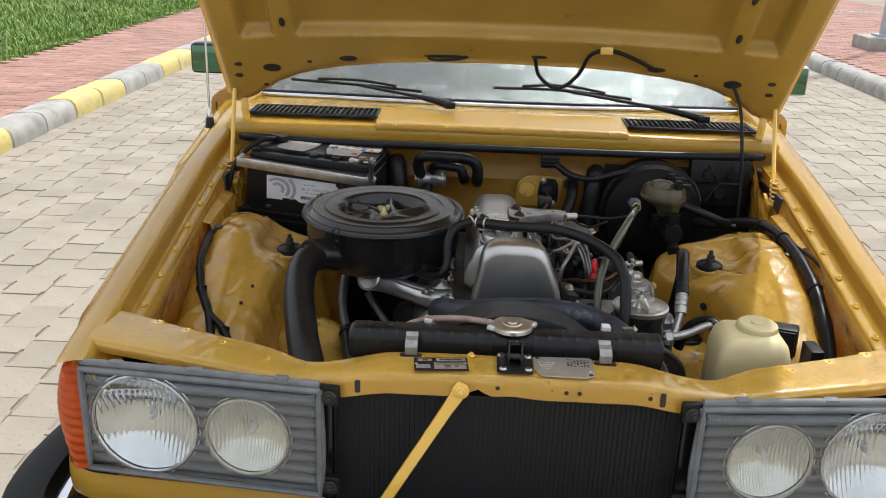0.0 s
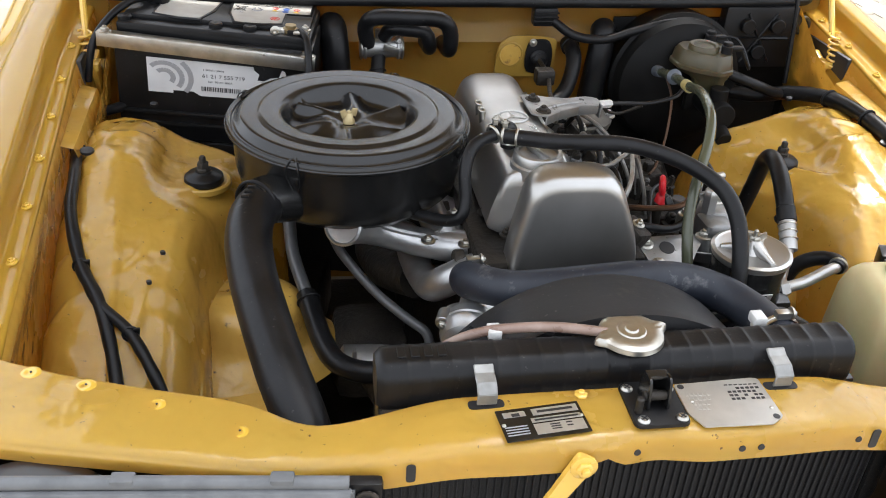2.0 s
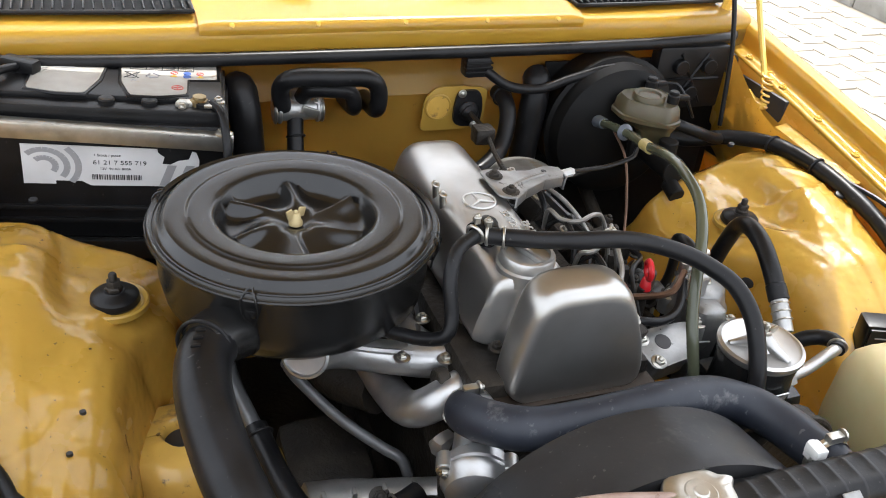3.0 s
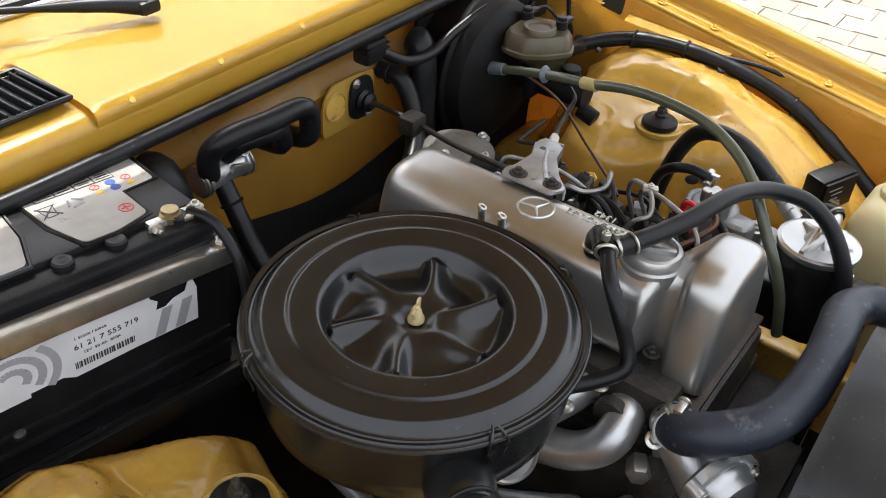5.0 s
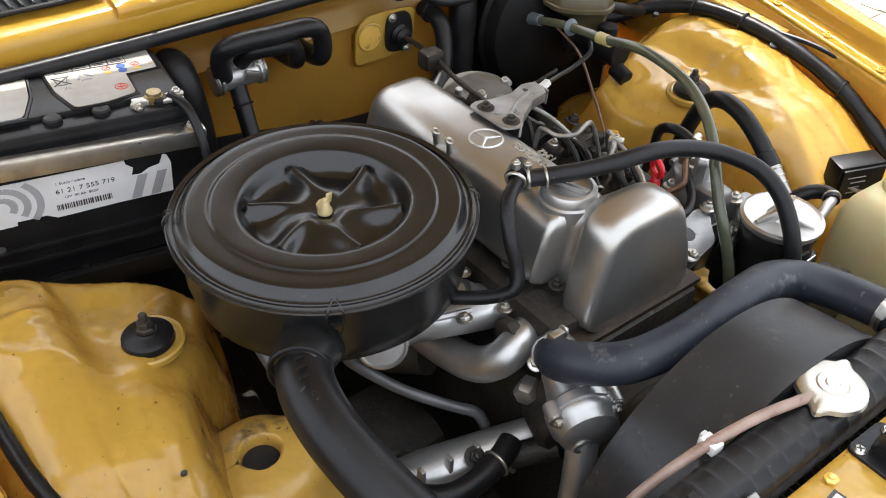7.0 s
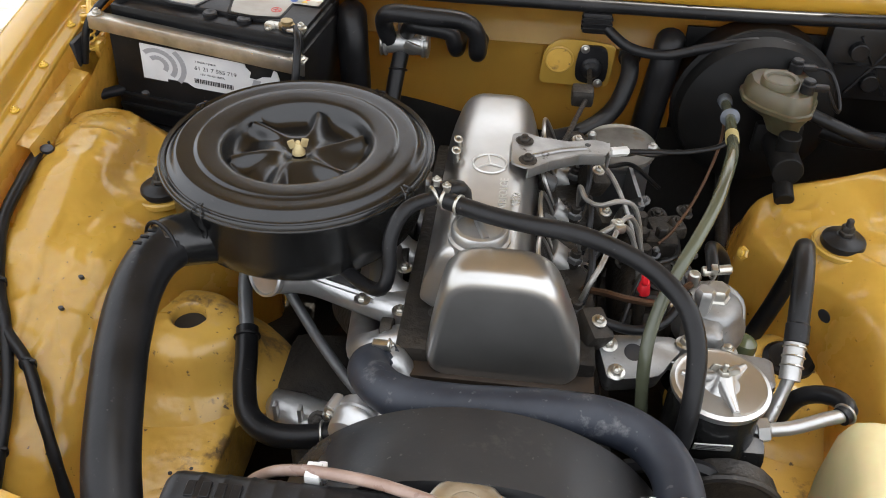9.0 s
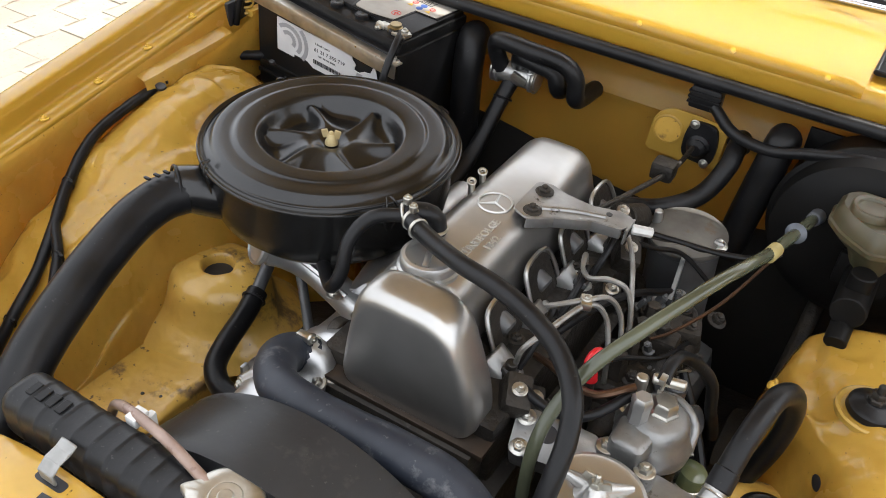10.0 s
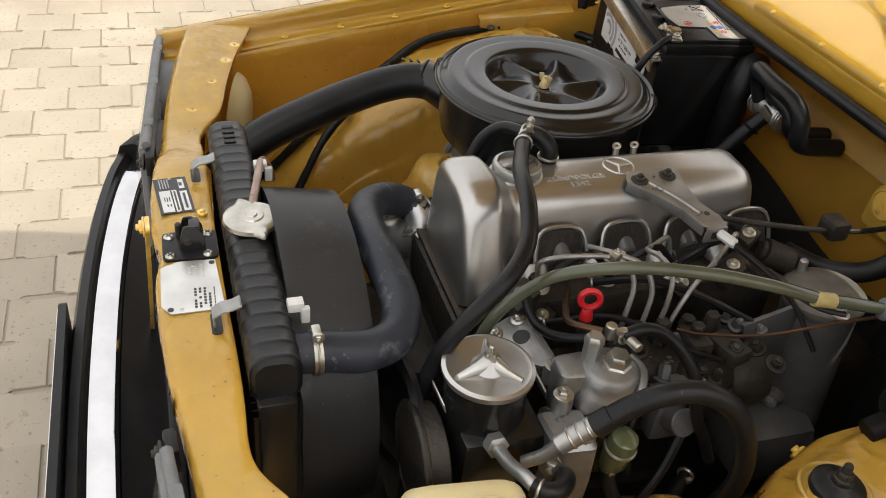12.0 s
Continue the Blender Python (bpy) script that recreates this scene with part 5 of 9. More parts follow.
for d in ((0.005, 0), (0, 0.005)):
    tube(bm, [(-0.365 - d[0], 0.872 - d[1], TOP), (-0.365 + d[0], 0.872 + d[1], TOP)], 0.0008, 5)
ring(bm, (-0.365, 0.872, TOP), 0.0075, 0.0006)
part("plus_sign", bm, INK_RED, bat)
flat(-0.560, 0.955, 0.05, 0.010, GREY_PRINT)
flat(-0.520, 0.935, 0.03, 0.018, GREY_PRINT)
for r in range(4):
    flat(-0.555, 0.938 - 0.007 * r, 0.030, 0.0022, GREY_PRINT, "print_bar")
# side label
m = axes_at((-0.477, 0.8022, 0.858), (1, 0, 0), (0, 0, 1)) @ Matrix.Diagonal((1, 0.84, 1, 1))
bm = B()
prism(bm, [(-0.085, -0.036), (-0.045, -0.036), (-0.045, -0.030), (-0.012, -0.030), (0.0, -0.038), (0.070, -0.037), (0.140, -0.038), (0.142, 0.012), (0.138, 0.026), (0.133, 0.028), (0.128, 0.013), (0.114, 0.010), (0.104, 0.003), (0.093, 0.004), (0.096, 0.016), (0.088, 0.024), (0.087, 0.031), (-0.085, 0.034)], 0.0004, 0.0014, m)
part("side_label", bm, WHITE_LABEL, bat, "torn white parts label on the battery side")
bm = B()
for k in range(1, 4):
    pts = []
    for j in range(13):
        a = radians(-40 + 175 * j / 12)
        q = (-0.058 + 0.0145 * k * math.cos(a), -0.004 + 0.0145 * k * math.sin(a))
        pts.append(q)
    pts = [q for q in pts if -0.034 < q[1] < 0.032 and q[0] > -0.083]
    for a, b in zip(pts, pts[1:]):
        d = Vector((b[0] - a[0], b[1] - a[1]))
        if d.length > 0.02:
            continue
        nx = Vector((-d.y, d.x)).normalized() * 0.0042
        prism(bm, [(a[0] + nx.x, a[1] + nx.y), (a[0] - nx.x, a[1] - nx.y), (b[0] - nx.x, b[1] - nx.y), (b[0] + nx.x, b[1] + nx.y)], 0.0014, 0.0018, m)
part("arc_print", bm, GREY_PRINT, bat, "grey concentric arcs printed on the label")
for x0 in (0.088, 0.112):
    part("band_print", prism(B(), [(x0, -0.036), (x0 + 0.012, -0.036), (x0 + 0.024, 0.002), (x0 + 0.012, 0.002)], 0.0014, 0.0018, m), GREY_PRINT, bat)
part("writing", text_bm("61 21 7 555 719", 0.0105, m @ Matrix.Translation((0.038, 0.004, 0.0016)), 0.0003), INK, bat)
part("writing", text_bm("1 Stück / piece", 0.0058, m @ Matrix.Translation((0.022, 0.017, 0.0016)), 0.0003), INK, bat)
part("writing", text_bm("12V  90 Ah  800A", 0.0055, m @ Matrix.Translation((0.032, -0.007, 0.0016)), 0.0003), INK, bat)
bm = B()
rnd = random.Random(4)
x = 0.002
while x < 0.066:
    w = rnd.uniform(0.0006, 0.002)
    box(bm, (x, -0.022, 0.0017), (w, 0.009, 0.0006), 0, m=m)
    x += w + rnd.uniform(0.0008, 0.0018)
part("bar_print", bm, INK, bat)
# strap, clamps
bm = B()
box(bm, (-0.462, 0.797, 0.917), (0.345, 0.018, 0.003), 0.0012, rot=(0, 2.3, 0))
box(bm, (-0.462, 0.789, 0.9065), (0.345, 0.003, 0.022), 0.001, rot=(0, 2.3, 0))
strap = thing("battery_strap", (-0.462, 0.797, 0.905), "bare steel angle strap that clamps the battery", "battery clamp")
part("angle_bar", bm, STEEL, strap)
part("bolt", hexbolt(B(), (-0.622, 0.796, 0.925), (0, 0, 1), 0.007, 0.006), STEEL, strap)
part("bolt", hexbolt(B(), (-0.303, 0.796, 0.913), (0, 0, 1), 0.008, 0.007), STEEL, strap)
post = thing("battery_terminal", (-0.335, 0.835, 0.935), "brass and steel clamp on the positive battery post", "terminal")
bm = B()
lathe(bm, [(0.013, 0), (0.013, 0.014), (0.009, 0.016), (0.009, 0.020), (0.0, 0.020)], Matrix.Translation((-0.335, 0.838, 0.928)), 18)
part("clamp_ring", bm, BRASS, post)
bm = B()
box(bm, (-0.352, 0.838, 0.937), (0.022, 0.018, 0.010), 0.002)
box(bm, (-0.316, 0.830, 0.940), (0.026, 0.020, 0.005), 0.0015)
hexbolt(bm, (-0.358, 0.828, 0.938), (0, -1, 0), 0.006, 0.008)
hexbolt(bm, (-0.310, 0.830, 0.944), (0, 0, 1), 0.006, 0.006)
part("clamp_jaw", bm, STEEL, post)
bm = B()
tube(bm, [(-0.318, 0.832, 0.941), (-0.305, 0.805, 0.936), (-0.298, 0.775, 0.90), (-0.296, 0.765, 0.85), (-0.29, 0.77, 0.79)], 0.006, 10)
solo("battery_cable", bm, RUBBER, "black cable from the positive battery clamp", "cable")
bm = B()
tube(bm, [(-0.575, 0.905, 0.952), (-0.60, 0.87, 0.953), (-0.625, 0.83, 0.935), (-0.645, 0.80, 0.90), (-0.655, 0.79, 0.84)], 0.006, 10)
box(bm, (-0.572, 0.912, 0.952), (0.05, 0.022, 0.018), 0.005, rot=(0, 0, -25))
solo("battery_cable", bm, RUBBER, "black earth cable with its clamp on the battery", "cable")
bm = B()
box(bm, (-0.4545, 0.885, 0.735), (0.36, 0.21, 0.012), 0.003)
box(bm, (-0.4545, 0.785, 0.735), (0.36, 0.012, 0.03), 0.003)
solo("battery_tray", bm, BLACK_LACQUER, "black steel tray under the battery", "tray")

# the whole battery stands a little askew
ASKEW = Matrix.Translation((-0.466, 0.813, 0.902)) @ Matrix.Rotation(radians(-7.5), 4, "Z") @ Matrix.Rotation(radians(2.6), 4, "Y") @ Matrix.Translation((0.46, -0.80, -0.90))
for ob in sorted(set(bpy.data.objects) - BEFORE, key=lambda o: o.name):
    if ob.type == "MESH":
        ob.data.transform(ASKEW)

# ---- air cleaner ----
AC = Vector((-0.257, 0.570, 0.0))
air = thing("air_cleaner", (AC.x, AC.y, 0.78), "round black air cleaner housing with a ribbed lid", "air cleaner")
bm = B()
LID = [(0.0, 0.885), (0.006, 0.885), (0.012, 0.8865), (0.017, 0.8895), (0.022, 0.8915), (0.028, 0.8925), (0.034, 0.892), (0.040, 0.8905), (0.046, 0.8885), (0.052, 0.8862), (0.058, 0.884), (0.064, 0.8822), (0.070, 0.8812), (0.076, 0.8815), (0.081, 0.883), (0.085, 0.886), (0.0885, 0.892),
       (0.0925, 0.9015), (0.095, 0.9055), (0.0975, 0.9075), (0.100, 0.9083), (0.103, 0.9087), (0.112, 0.9095), (0.121, 0.9103), (0.1235, 0.9103), (0.1252, 0.9094), (0.1275, 0.9076), (0.1290, 0.9073), (0.1315, 0.9075),
       (0.140, 0.9083), (0.1475, 0.9090), (0.1500, 0.9088), (0.1525, 0.9072), (0.156, 0.902), (0.160, 0.8985), (0.163, 0.8975), (0.166, 0.898), (0.168, 0.900), (0.170, 0.9005), (0.172, 0.898), (0.172, 0.892)]
n = 144
rows = []
for r, z in LID:
    row = []
    for k in range(n):
        a = 2 * math.pi * k / n
        da = min(((a - q - 0.35 - 3.0 * (r - 0.05) + math.pi) % (2 * math.pi) - math.pi for q in [i * math.pi / 3 for i in range(6)]), key=abs)
        rib = math.exp(-(abs(da) * max(r, 0.02) / ((0.0055 + 0.05 * r) * (1.6 if da < 0 else 0.85))) ** 2) * min(1.0, max(0.0, (r - 0.018) / 0.02)) * (1 if r < 0.0885 else 0)
        zz = max(z, z + (0.8945 + 0.07 * (r - 0.02) - z) * rib)
        row.append(bm.verts.new((AC.x + r * math.cos(a), AC.y + r * math.sin(a), zz)) if r else None)
    rows.append(row)
mid = bm.verts.new((AC.x, AC.y, 0.891))
for k in range(n):
    j = (k + 1) % n
    bm.faces.new((mid, rows[1][k], rows[1][j]))
    for a, b in zip(rows[1:], rows[2:]):
        bm.faces.new((a[k], b[k], b[j], a[j]))
bmesh.ops.remove_doubles(bm, verts=bm.verts, dist=1e-5)
part("lid", bm, BLACK_LACQUER, air, "pressed black steel lid with six ribs", angle=60)
bm = B()
lathe(bm, [(0.164, 0.899), (0.1705, 0.893), (0.1705, 0.889), (0.166, 0.886), (0.164, 0.878), (0.162, 0.835), (0.157, 0.810), (0.143, 0.795), (0.11, 0.788), (0.0, 0.788)], Matrix.Translation(AC), 96, cap=False)
part("bowl", bm, BLACK_LACQUER, air)
bm = B()
ring(bm, AC + Vector((0, 0, 0.8935)), 0.1715, 0.0026, n=96)
part("rim_bead", bm, BLACK_LACQUER, air)
bm = B()
tube(bm, [(-0.315, 0.475, 0.826), (-0.345, 0.452, 0.834), (-0.372, 0.428, 0.843), (-0.388, 0.412, 0.845)], lambda u: 0.036 - 0.005 * u, 20)
part("outlet", bm, BLACK_LACQUER, air)
bm = B()
lathe(bm, [(0.0085, 0.887), (0.0085, 0.891), (0.0065, 0.894), (0.0055, 0.900), (0.0045, 0.902), (0.0, 0.902)], Matrix.Translation(AC), 20)
for d in (-1, 1):
    box(bm, AC + Vector((0.0075 * d, 0.0030 * d, 0.902)), (0.009, 0.0032, 0.012), 0.0014, rot=(0, 16 * d, 22))
cyl(bm, AC + Vector((0, 0, 0.888)), AC + Vector((0, 0, 0.906)), 0.0032)
solo("wing_nut", bm, mat("cream_nut", (0.55, 0.45, 0.24), (0.42, 0.32, 0.15), rough=0.45, metal=0.3, scale=60), "cream plated wing nut on the air cleaner lid", "nut")
for a in (-118, -28, 62, 152):
    bm = B()
    m = Matrix.Translation(AC) @ Matrix.Rotation(radians(a), 4, "Z")
    for d in (-1, 1):
        tube(bm, [m @ Vector(p) for p in ((0.164, 0.002 * d, 0.905), (0.173, 0.006 * d, 0.901), (0.1755, 0.009 * d, 0.890), (0.170, 0.008 * d, 0.872), (0.168, 0.003 * d, 0.858))], 0.0012, 6, 0.004)
    box(bm, (0.167, 0, 0.874), (0.006, 0.012, 0.010), 0.0015, m=m)
    part("spring_clip", bm, BLACK_LACQUER, air, "black wire spring clip")
# the housing leans a little to the front
LEAN_AC = Matrix.Translation(AC + Vector((0, 0, 0.89))) @ Matrix.Rotation(radians(0.3), 4, "X") @ Matrix.Translation(-AC - Vector((0, 0, 0.89)))
for ob in air.children:
    if not ob.name.startswith("outlet"):
        ob.data.transform(LEAN_AC)
bm = B()
tube(bm, [(-0.374, 0.424, 0.843), (-0.389, 0.392, 0.842), (-0.394, 0.345, 0.833), (-0.388, 0.288, 0.818), (-0.376, 0.232, 0.803), (-0.357, 0.16, 0.781), (-0.338, 0.105, 0.757), (-0.325, 0.06, 0.73)], 0.029, 22, 0.006)
ih = solo("intake_hose", bm, RUBBER, "thick black air intake hose", "hose")
q = B()
ring(q, (-0.386, 0.412, 0.847), 0.0295, 0.0022, (-0.5, -0.8, 0.1))
part("end_bead", q, RUBBER, ih)
for k in range(3):
    part("moulded_lug", box(B(), (-0.389 - 0.004 * k, 0.402 - 0.012 * k, 0.876), (0.010, 0.004, 0.003), 0.001), RUBBER, ih)

# ---- engine ----
eng = thing("engine", (0.02, 0.55, 0.25), "four-cylinder diesel engine with a brushed aluminium valve cover", "engine")


def cover_section(y, xb0, xb1, zb, xt0, xt1, zt, k=1.0):
    pts = [(xb0, zb), (xb0 + 0.006, zb + 0.35 * (zt - zb)), (xt0, zt), (xt1, zt), (xb1 - 0.006, zb + 0.35 * (zt - zb)), (xb1, zb)]
    cx, cz = (xb0 + xb1) / 2, zb
    ring_ = rounded(pts, 0.034, 6)
    return [Vector((cx + (x - cx) * k, y, cz + (z - cz) * k)) for x, z in ring_]


HUMP = (-0.066, 0.114, 0.765, -0.042, 0.070, 0.915)
MAIN = (-0.082, 0.056, 0.795, -0.056, 0.032, 0.888)
def mixs(a, b, t):
    return tuple(p + (q - p) * t for p, q in zip(a, b))


bm = B()
secs = [cover_section(0.329, *HUMP, 0.86), cover_section(0.330, *HUMP, 0.92), cover_section(0.334, *HUMP, 0.965), cover_section(0.342, *HUMP, 0.992), cover_section(0.352, *HUMP)]
def cut(sec, d):
    """The same section, its passenger side drawn in by d."""
    return (sec[0] + d, sec[1], sec[2], sec[3] + d * 0.7, sec[4], sec[5])


secs += [cover_section(0.372, *HUMP), cover_section(0.378, *cut(mixs(HUMP, MAIN, 0.04), 0.004)), cover_section(0.382, *cut(mixs(HUMP, MAIN, 0.1), 0.018)), cover_section(0.387, *cut(mixs(HUMP, MAIN, 0.25), 0.032)),
         cover_section(0.396, *cut(mixs(HUMP, MAIN, 0.55), 0.034)), cover_section(0.404, *cut(mixs(HUMP, MAIN, 0.8), 0.030)), cover_section(0.408, *cut(mixs(HUMP, MAIN, 0.93), 0.008)), cover_section(0.414, *MAIN)]
secs += [cover_section(0.42 + 0.33 * k / 6, *MAIN) for k in range(7)]
secs += [cover_section(0.762, *MAIN, 0.99), cover_section(0.770, *MAIN, 0.965), cover_section(0.775, *MAIN, 0.92), cover_section(0.777, *MAIN, 0.85)]
loft(bm, secs)
vc = part("valve_cover", bm, ALU_COVER, eng, "brushed aluminium valve cover", angle=50)
# cover details
oc = Vector((-0.014, 0.431, 0.884))
bm = B()
lathe(bm, [(0.036, -0.012), (0.036, 0.005), (0.033, 0.007), (0.033, 0.017), (0.031, 0.020), (0.027, 0.021), (0.026, 0.016), (0.012, 0.015), (0.0, 0.015)], Matrix.Translation(oc), 40)
box(bm, oc + Vector((0, 0, 0.018)), (0.008, 0.05, 0.008), 0.003, rot=(0, 0, 20))
part("oil_filler_cap", bm, ALU, vc, "round aluminium oil filler cap")
bm = B()
st = Vector((-0.013, 0.582, 0.8885))
ring(bm, st, 0.0215, 0.0016, n=40, m=6)
for k in range(3):
    a = radians(90 + 120 * k + 8)
    tube(bm, [st, st + Vector((math.cos(a), math.sin(a), 0)) * 0.0205], lambda u: 0.0022 - 0.0014 * u, 6)
part("emblem", bm, PLATE_ALU, vc, "raised three-armed round emblem")
part("writing", text_bm("ZÜNDFOLGE", 0.0145, axes_at((0.008, 0.508, 0.8884), (0, 1, 0), (-1, 0, 0)), 0.0008), PLATE_ALU, vc)
part("writing", text_bm("1342", 0.0145, axes_at((0.024, 0.508, 0.8884), (0, 1, 0), (-1, 0, 0)), 0.0008), PLATE_ALU, vc)
for p in ((-0.058, 0.60, 0.884), (-0.058, 0.628, 0.884)):
    bm = B()
    ring(bm, Vector(p) + Vector((0, 0, 0.008)), 0.0045, 0.002, (0.3, -0.4, 1), 18)
    cyl(bm, Vector(p) + Vector((0.003, 0, -0.022)), Vector(p) + Vector((0, 0, 0.007)), 0.0045)
    part("wire_eye", bm, STEEL, vc)
for x, y in ((-0.056, 0.392), (-0.074, 0.455), (0.088, 0.47), (0.088, 0.63), (-0.074, 0.68)):
    bm = B()
    hexbolt(bm, (x, y, 0.80), (0, 0, 1), 0.007, 0.007)
    part("cover_bolt", bm, IRON, vc)
bm = B()
box(bm, (0.015, 0.565, 0.735), (0.23, 0.44, 0.10), 0.008)
box(bm, (0.02, 0.335, 0.70), (0.20, 0.04, 0.12), 0.01)
for k in range(6):
    cyl(bm, (-0.11, 0.40 + 0.07 * k, 0.75), (-0.125, 0.40 + 0.07 * k, 0.75), 0.02)
part("cylinder_head", bm, IRON, eng, "dark oily cylinder head")
bm = B()
box(bm, (0.025, 0.352, 0.762), (0.21, 0.06, 0.008), 0.002)
part("gasket_plate", bm, GASKET, eng, "dark oily gasket plate")
bm = B()
box(bm, (0.02, 0.56, 0.52), (0.26, 0.50, 0.36), 0.02)
for k in range(5):
    cyl(bm, (0.12, 0.38 + 0.09 * k, 0.60), (0.17, 0.38 + 0.09 * k, 0.60), 0.03)
box(bm, (0.03, 0.29, 0.55), (0.2, 0.06, 0.28), 0.02)
part("engine_block", bm, IRON, eng, "dark oily engine block")

# intake manifold and venturi
bm = B()
tube(bm, [(-0.264, 0.447, 0.787), (-0.245, 0.460, 0.778), (-0.215, 0.470, 0.763), (-0.172, 0.466, 0.750), (-0.128, 0.455, 0.746), (-0.095, 0.448, 0.746)], lambda u: 0.025 - 0.004 * math.sin(u * 3.1), 18)
tube(bm, [(-0.13, 0.46, 0.752), (-0.14, 0.56, 0.762), (-0.14, 0.74, 0.762)], 0.022, 14)
manifold = part("intake_manifold", bm, SILVER, eng, "silver painted intake manifold")
for k in range(4):
    y = 0.47 + 0.085 * k
    q = B()
    tube(q, [(-0.09, y, 0.742), (-0.115, y, 0.750), (-0.135, y + 0.005, 0.765)], 0.021, 14)
    part("runner", q, SILVER, manifold)
for p in ((-0.105, 0.425, 0.766), (-0.11, 0.50, 0.772), (-0.155, 0.44, 0.765)):
    part("bolt", hexbolt(B(), p, (0, 0, 1), 0.007, 0.006), STEEL, manifold)
q = B()
tube(q, [(-0.235, 0.452, 0.790), (-0.19, 0.455, 0.772), (-0.14, 0.447, 0.764)], 0.004, 6)
part("cast_seam", q, SILVER, manifold)
bm = B()
m = place((-0.266, 0.447, 0.790), (-0.294, 0.407, 0.812))
lathe(bm, [(0.022, -0.02), (0.025, 0.006), (0.029, 0.010), (0.029, 0.016), (0.026, 0.018), (0.024, 0.0155), (0.0, 0.0155)], m, 32)
part("venturi_cap", bm, SILVER, eng, "round silver cap on the intake")
bm = B()
tube(bm, [(-0.055, 0.408, 0.746), (-0.085, 0.397, 0.746), (-0.112, 0.387, 0.744), (-0.138, 0.390, 0.728), (-0.150, 0.415, 0.705), (-0.156, 0.455, 0.692), (-0.162, 0.52, 0.684), (-0.165, 0.60, 0.68)], 0.0225, 18)
elbow_ = part("exhaust_elbow", bm, SILVER, eng, "fat silver elbow pipe")
q = B()
prism(q, rounded([(-0.045, -0.020), (0.045, -0.020), (0.045, 0.020), (-0.045, 0.020)], 0.014), -0.005, 0.005, axes_at((-0.088, 0.400, 0.742), (0.1, 1, 0.2), (0, -0.2, 1)), 0.001)
part("flange", q, SILVER, elbow_)
for d in (-0.034, 0.034):
    part("nut", hexbolt(B(), (-0.095 + 0.1 * d, 0.40 + d, 0.742 + 0.2 * d), (-1, 0.1, 0.1), 0.008, 0.008), IRON, elbow_)
bm = B()
tube(bm, [(-0.282, 0.505, 0.730), (-0.268, 0.508, 0.700), (-0.225, 0.470, 0.660), (-0.180, 0.425, 0.640), (-0.158, 0.405, 0.632), (-0.150, 0.395, 0.61)], 0.0072, 12)
part("support_rod", bm, GREY_PAINT, eng, "thin dull steel support rod")

# thermostat and water pump
bm = B()
tube(bm, [(-0.120, 0.328, 0.775), (-0.104, 0.336, 0.765), (-0.098, 0.330, 0.748), (-0.106, 0.305, 0.730), (-0.117, 0.283, 0.720)], lambda u: 0.0235 + 0.008 * u, 18)
box(bm, (-0.085, 0.335, 0.735), (0.05, 0.045, 0.055), 0.012, rot=(0, 0, 20))
th = part("thermostat_housing", bm, SILVER, eng, "cast silver thermostat housing")
ax = Vector((-0.35, -0.9, -0.12)).normalized()
c0 = Vector((-0.119, 0.276, 0.730))
q = B()
m = place(c0, c0 + ax)
lathe(q, [(0.036, -0.010), (0.040, -0.006), (0.040, 0.005), (0.0375, 0.007), (0.040, 0.009), (0.040, 0.016), (0.037, 0.020), (0.034, 0.030), (0.024, 0.037), (0.0, 0.039)], m, 36)
part("pump_cover", q, SILVER, th)
for k in range(3):
    a = 2.1 * k + 0.6
    p = m @ Vector((0.040 * math.cos(a), 0.040 * math.sin(a), 0.006))
    q = B()
    cyl(q, p - ax * 0.012, p + ax * 0.010, 0.010)
    lug = part("lug", q, SILVER, th)
    part("bolt", hexbolt(B(), p + ax * 0.010, ax, 0.006, 0.006), STEEL, th)
q = B()
ring(q, m @ Vector((-0.012, -0.008, 0.038)), 0.009, 0.003, ax, 20)
part("boss", q, SILVER, th)
q = B()
tube(q, [(-0.128, 0.258, 0.712), (-0.142, 0.245, 0.670), (-0.158, 0.232, 0.610), (-0.172, 0.222, 0.54)], 0.0185, 18)
part("down_pipe", q, SILVER, th)
q = B()
lathe(q, [(0.040, -0.03), (0.044, -0.02), (0.044, 0.02), (0.036, 0.03)], place((-0.098, 0.318, 0.672), (-0.12, 0.25, 0.665)), 28)
part("pump_body", q, IRON, th)
for p in ((-0.078, 0.312, 0.758), (-0.125, 0.345, 0.752)):
    part("bolt", hexbolt(B(), p, (-0.4, -0.3, 0.8), 0.007, 0.008), STEEL, th)
bm = B()
lathe(bm, [(0.013, -0.012), (0.0145, 0.0), (0.0145, 0.010), (0.012, 0.014), (0.006, 0.016), (0, 0.016)], place((-0.126, 0.353, 0.700), (-0.16, 0.335, 0.700)), 6)
part("plug_bolt", bm, ALU, eng)
bm = B()
tube(bm, [(-0.115, 0.30, 0.640), (-0.145, 0.325, 0.625), (-0.17, 0.345, 0.61)], 0.016, 14)
part("pump_inlet", bm, IRON, eng)
bm = B()
ring(bm, (-0.160, 0.338, 0.615), 0.018, 0.0025, (-0.7, 0.5, -0.4))
box(bm, (-0.160, 0.332, 0.636), (0.012, 0.012, 0.008), 0.002)
part("inlet_clamp", bm, STEEL, eng)
bm = B()
cyl(bm, (-0.015, 0.27, 0.63), (-0.015, 0.215, 0.63), 0.075)
part("pump_pulley", bm, IRON, eng, "dark belt pulley")
bm = B()
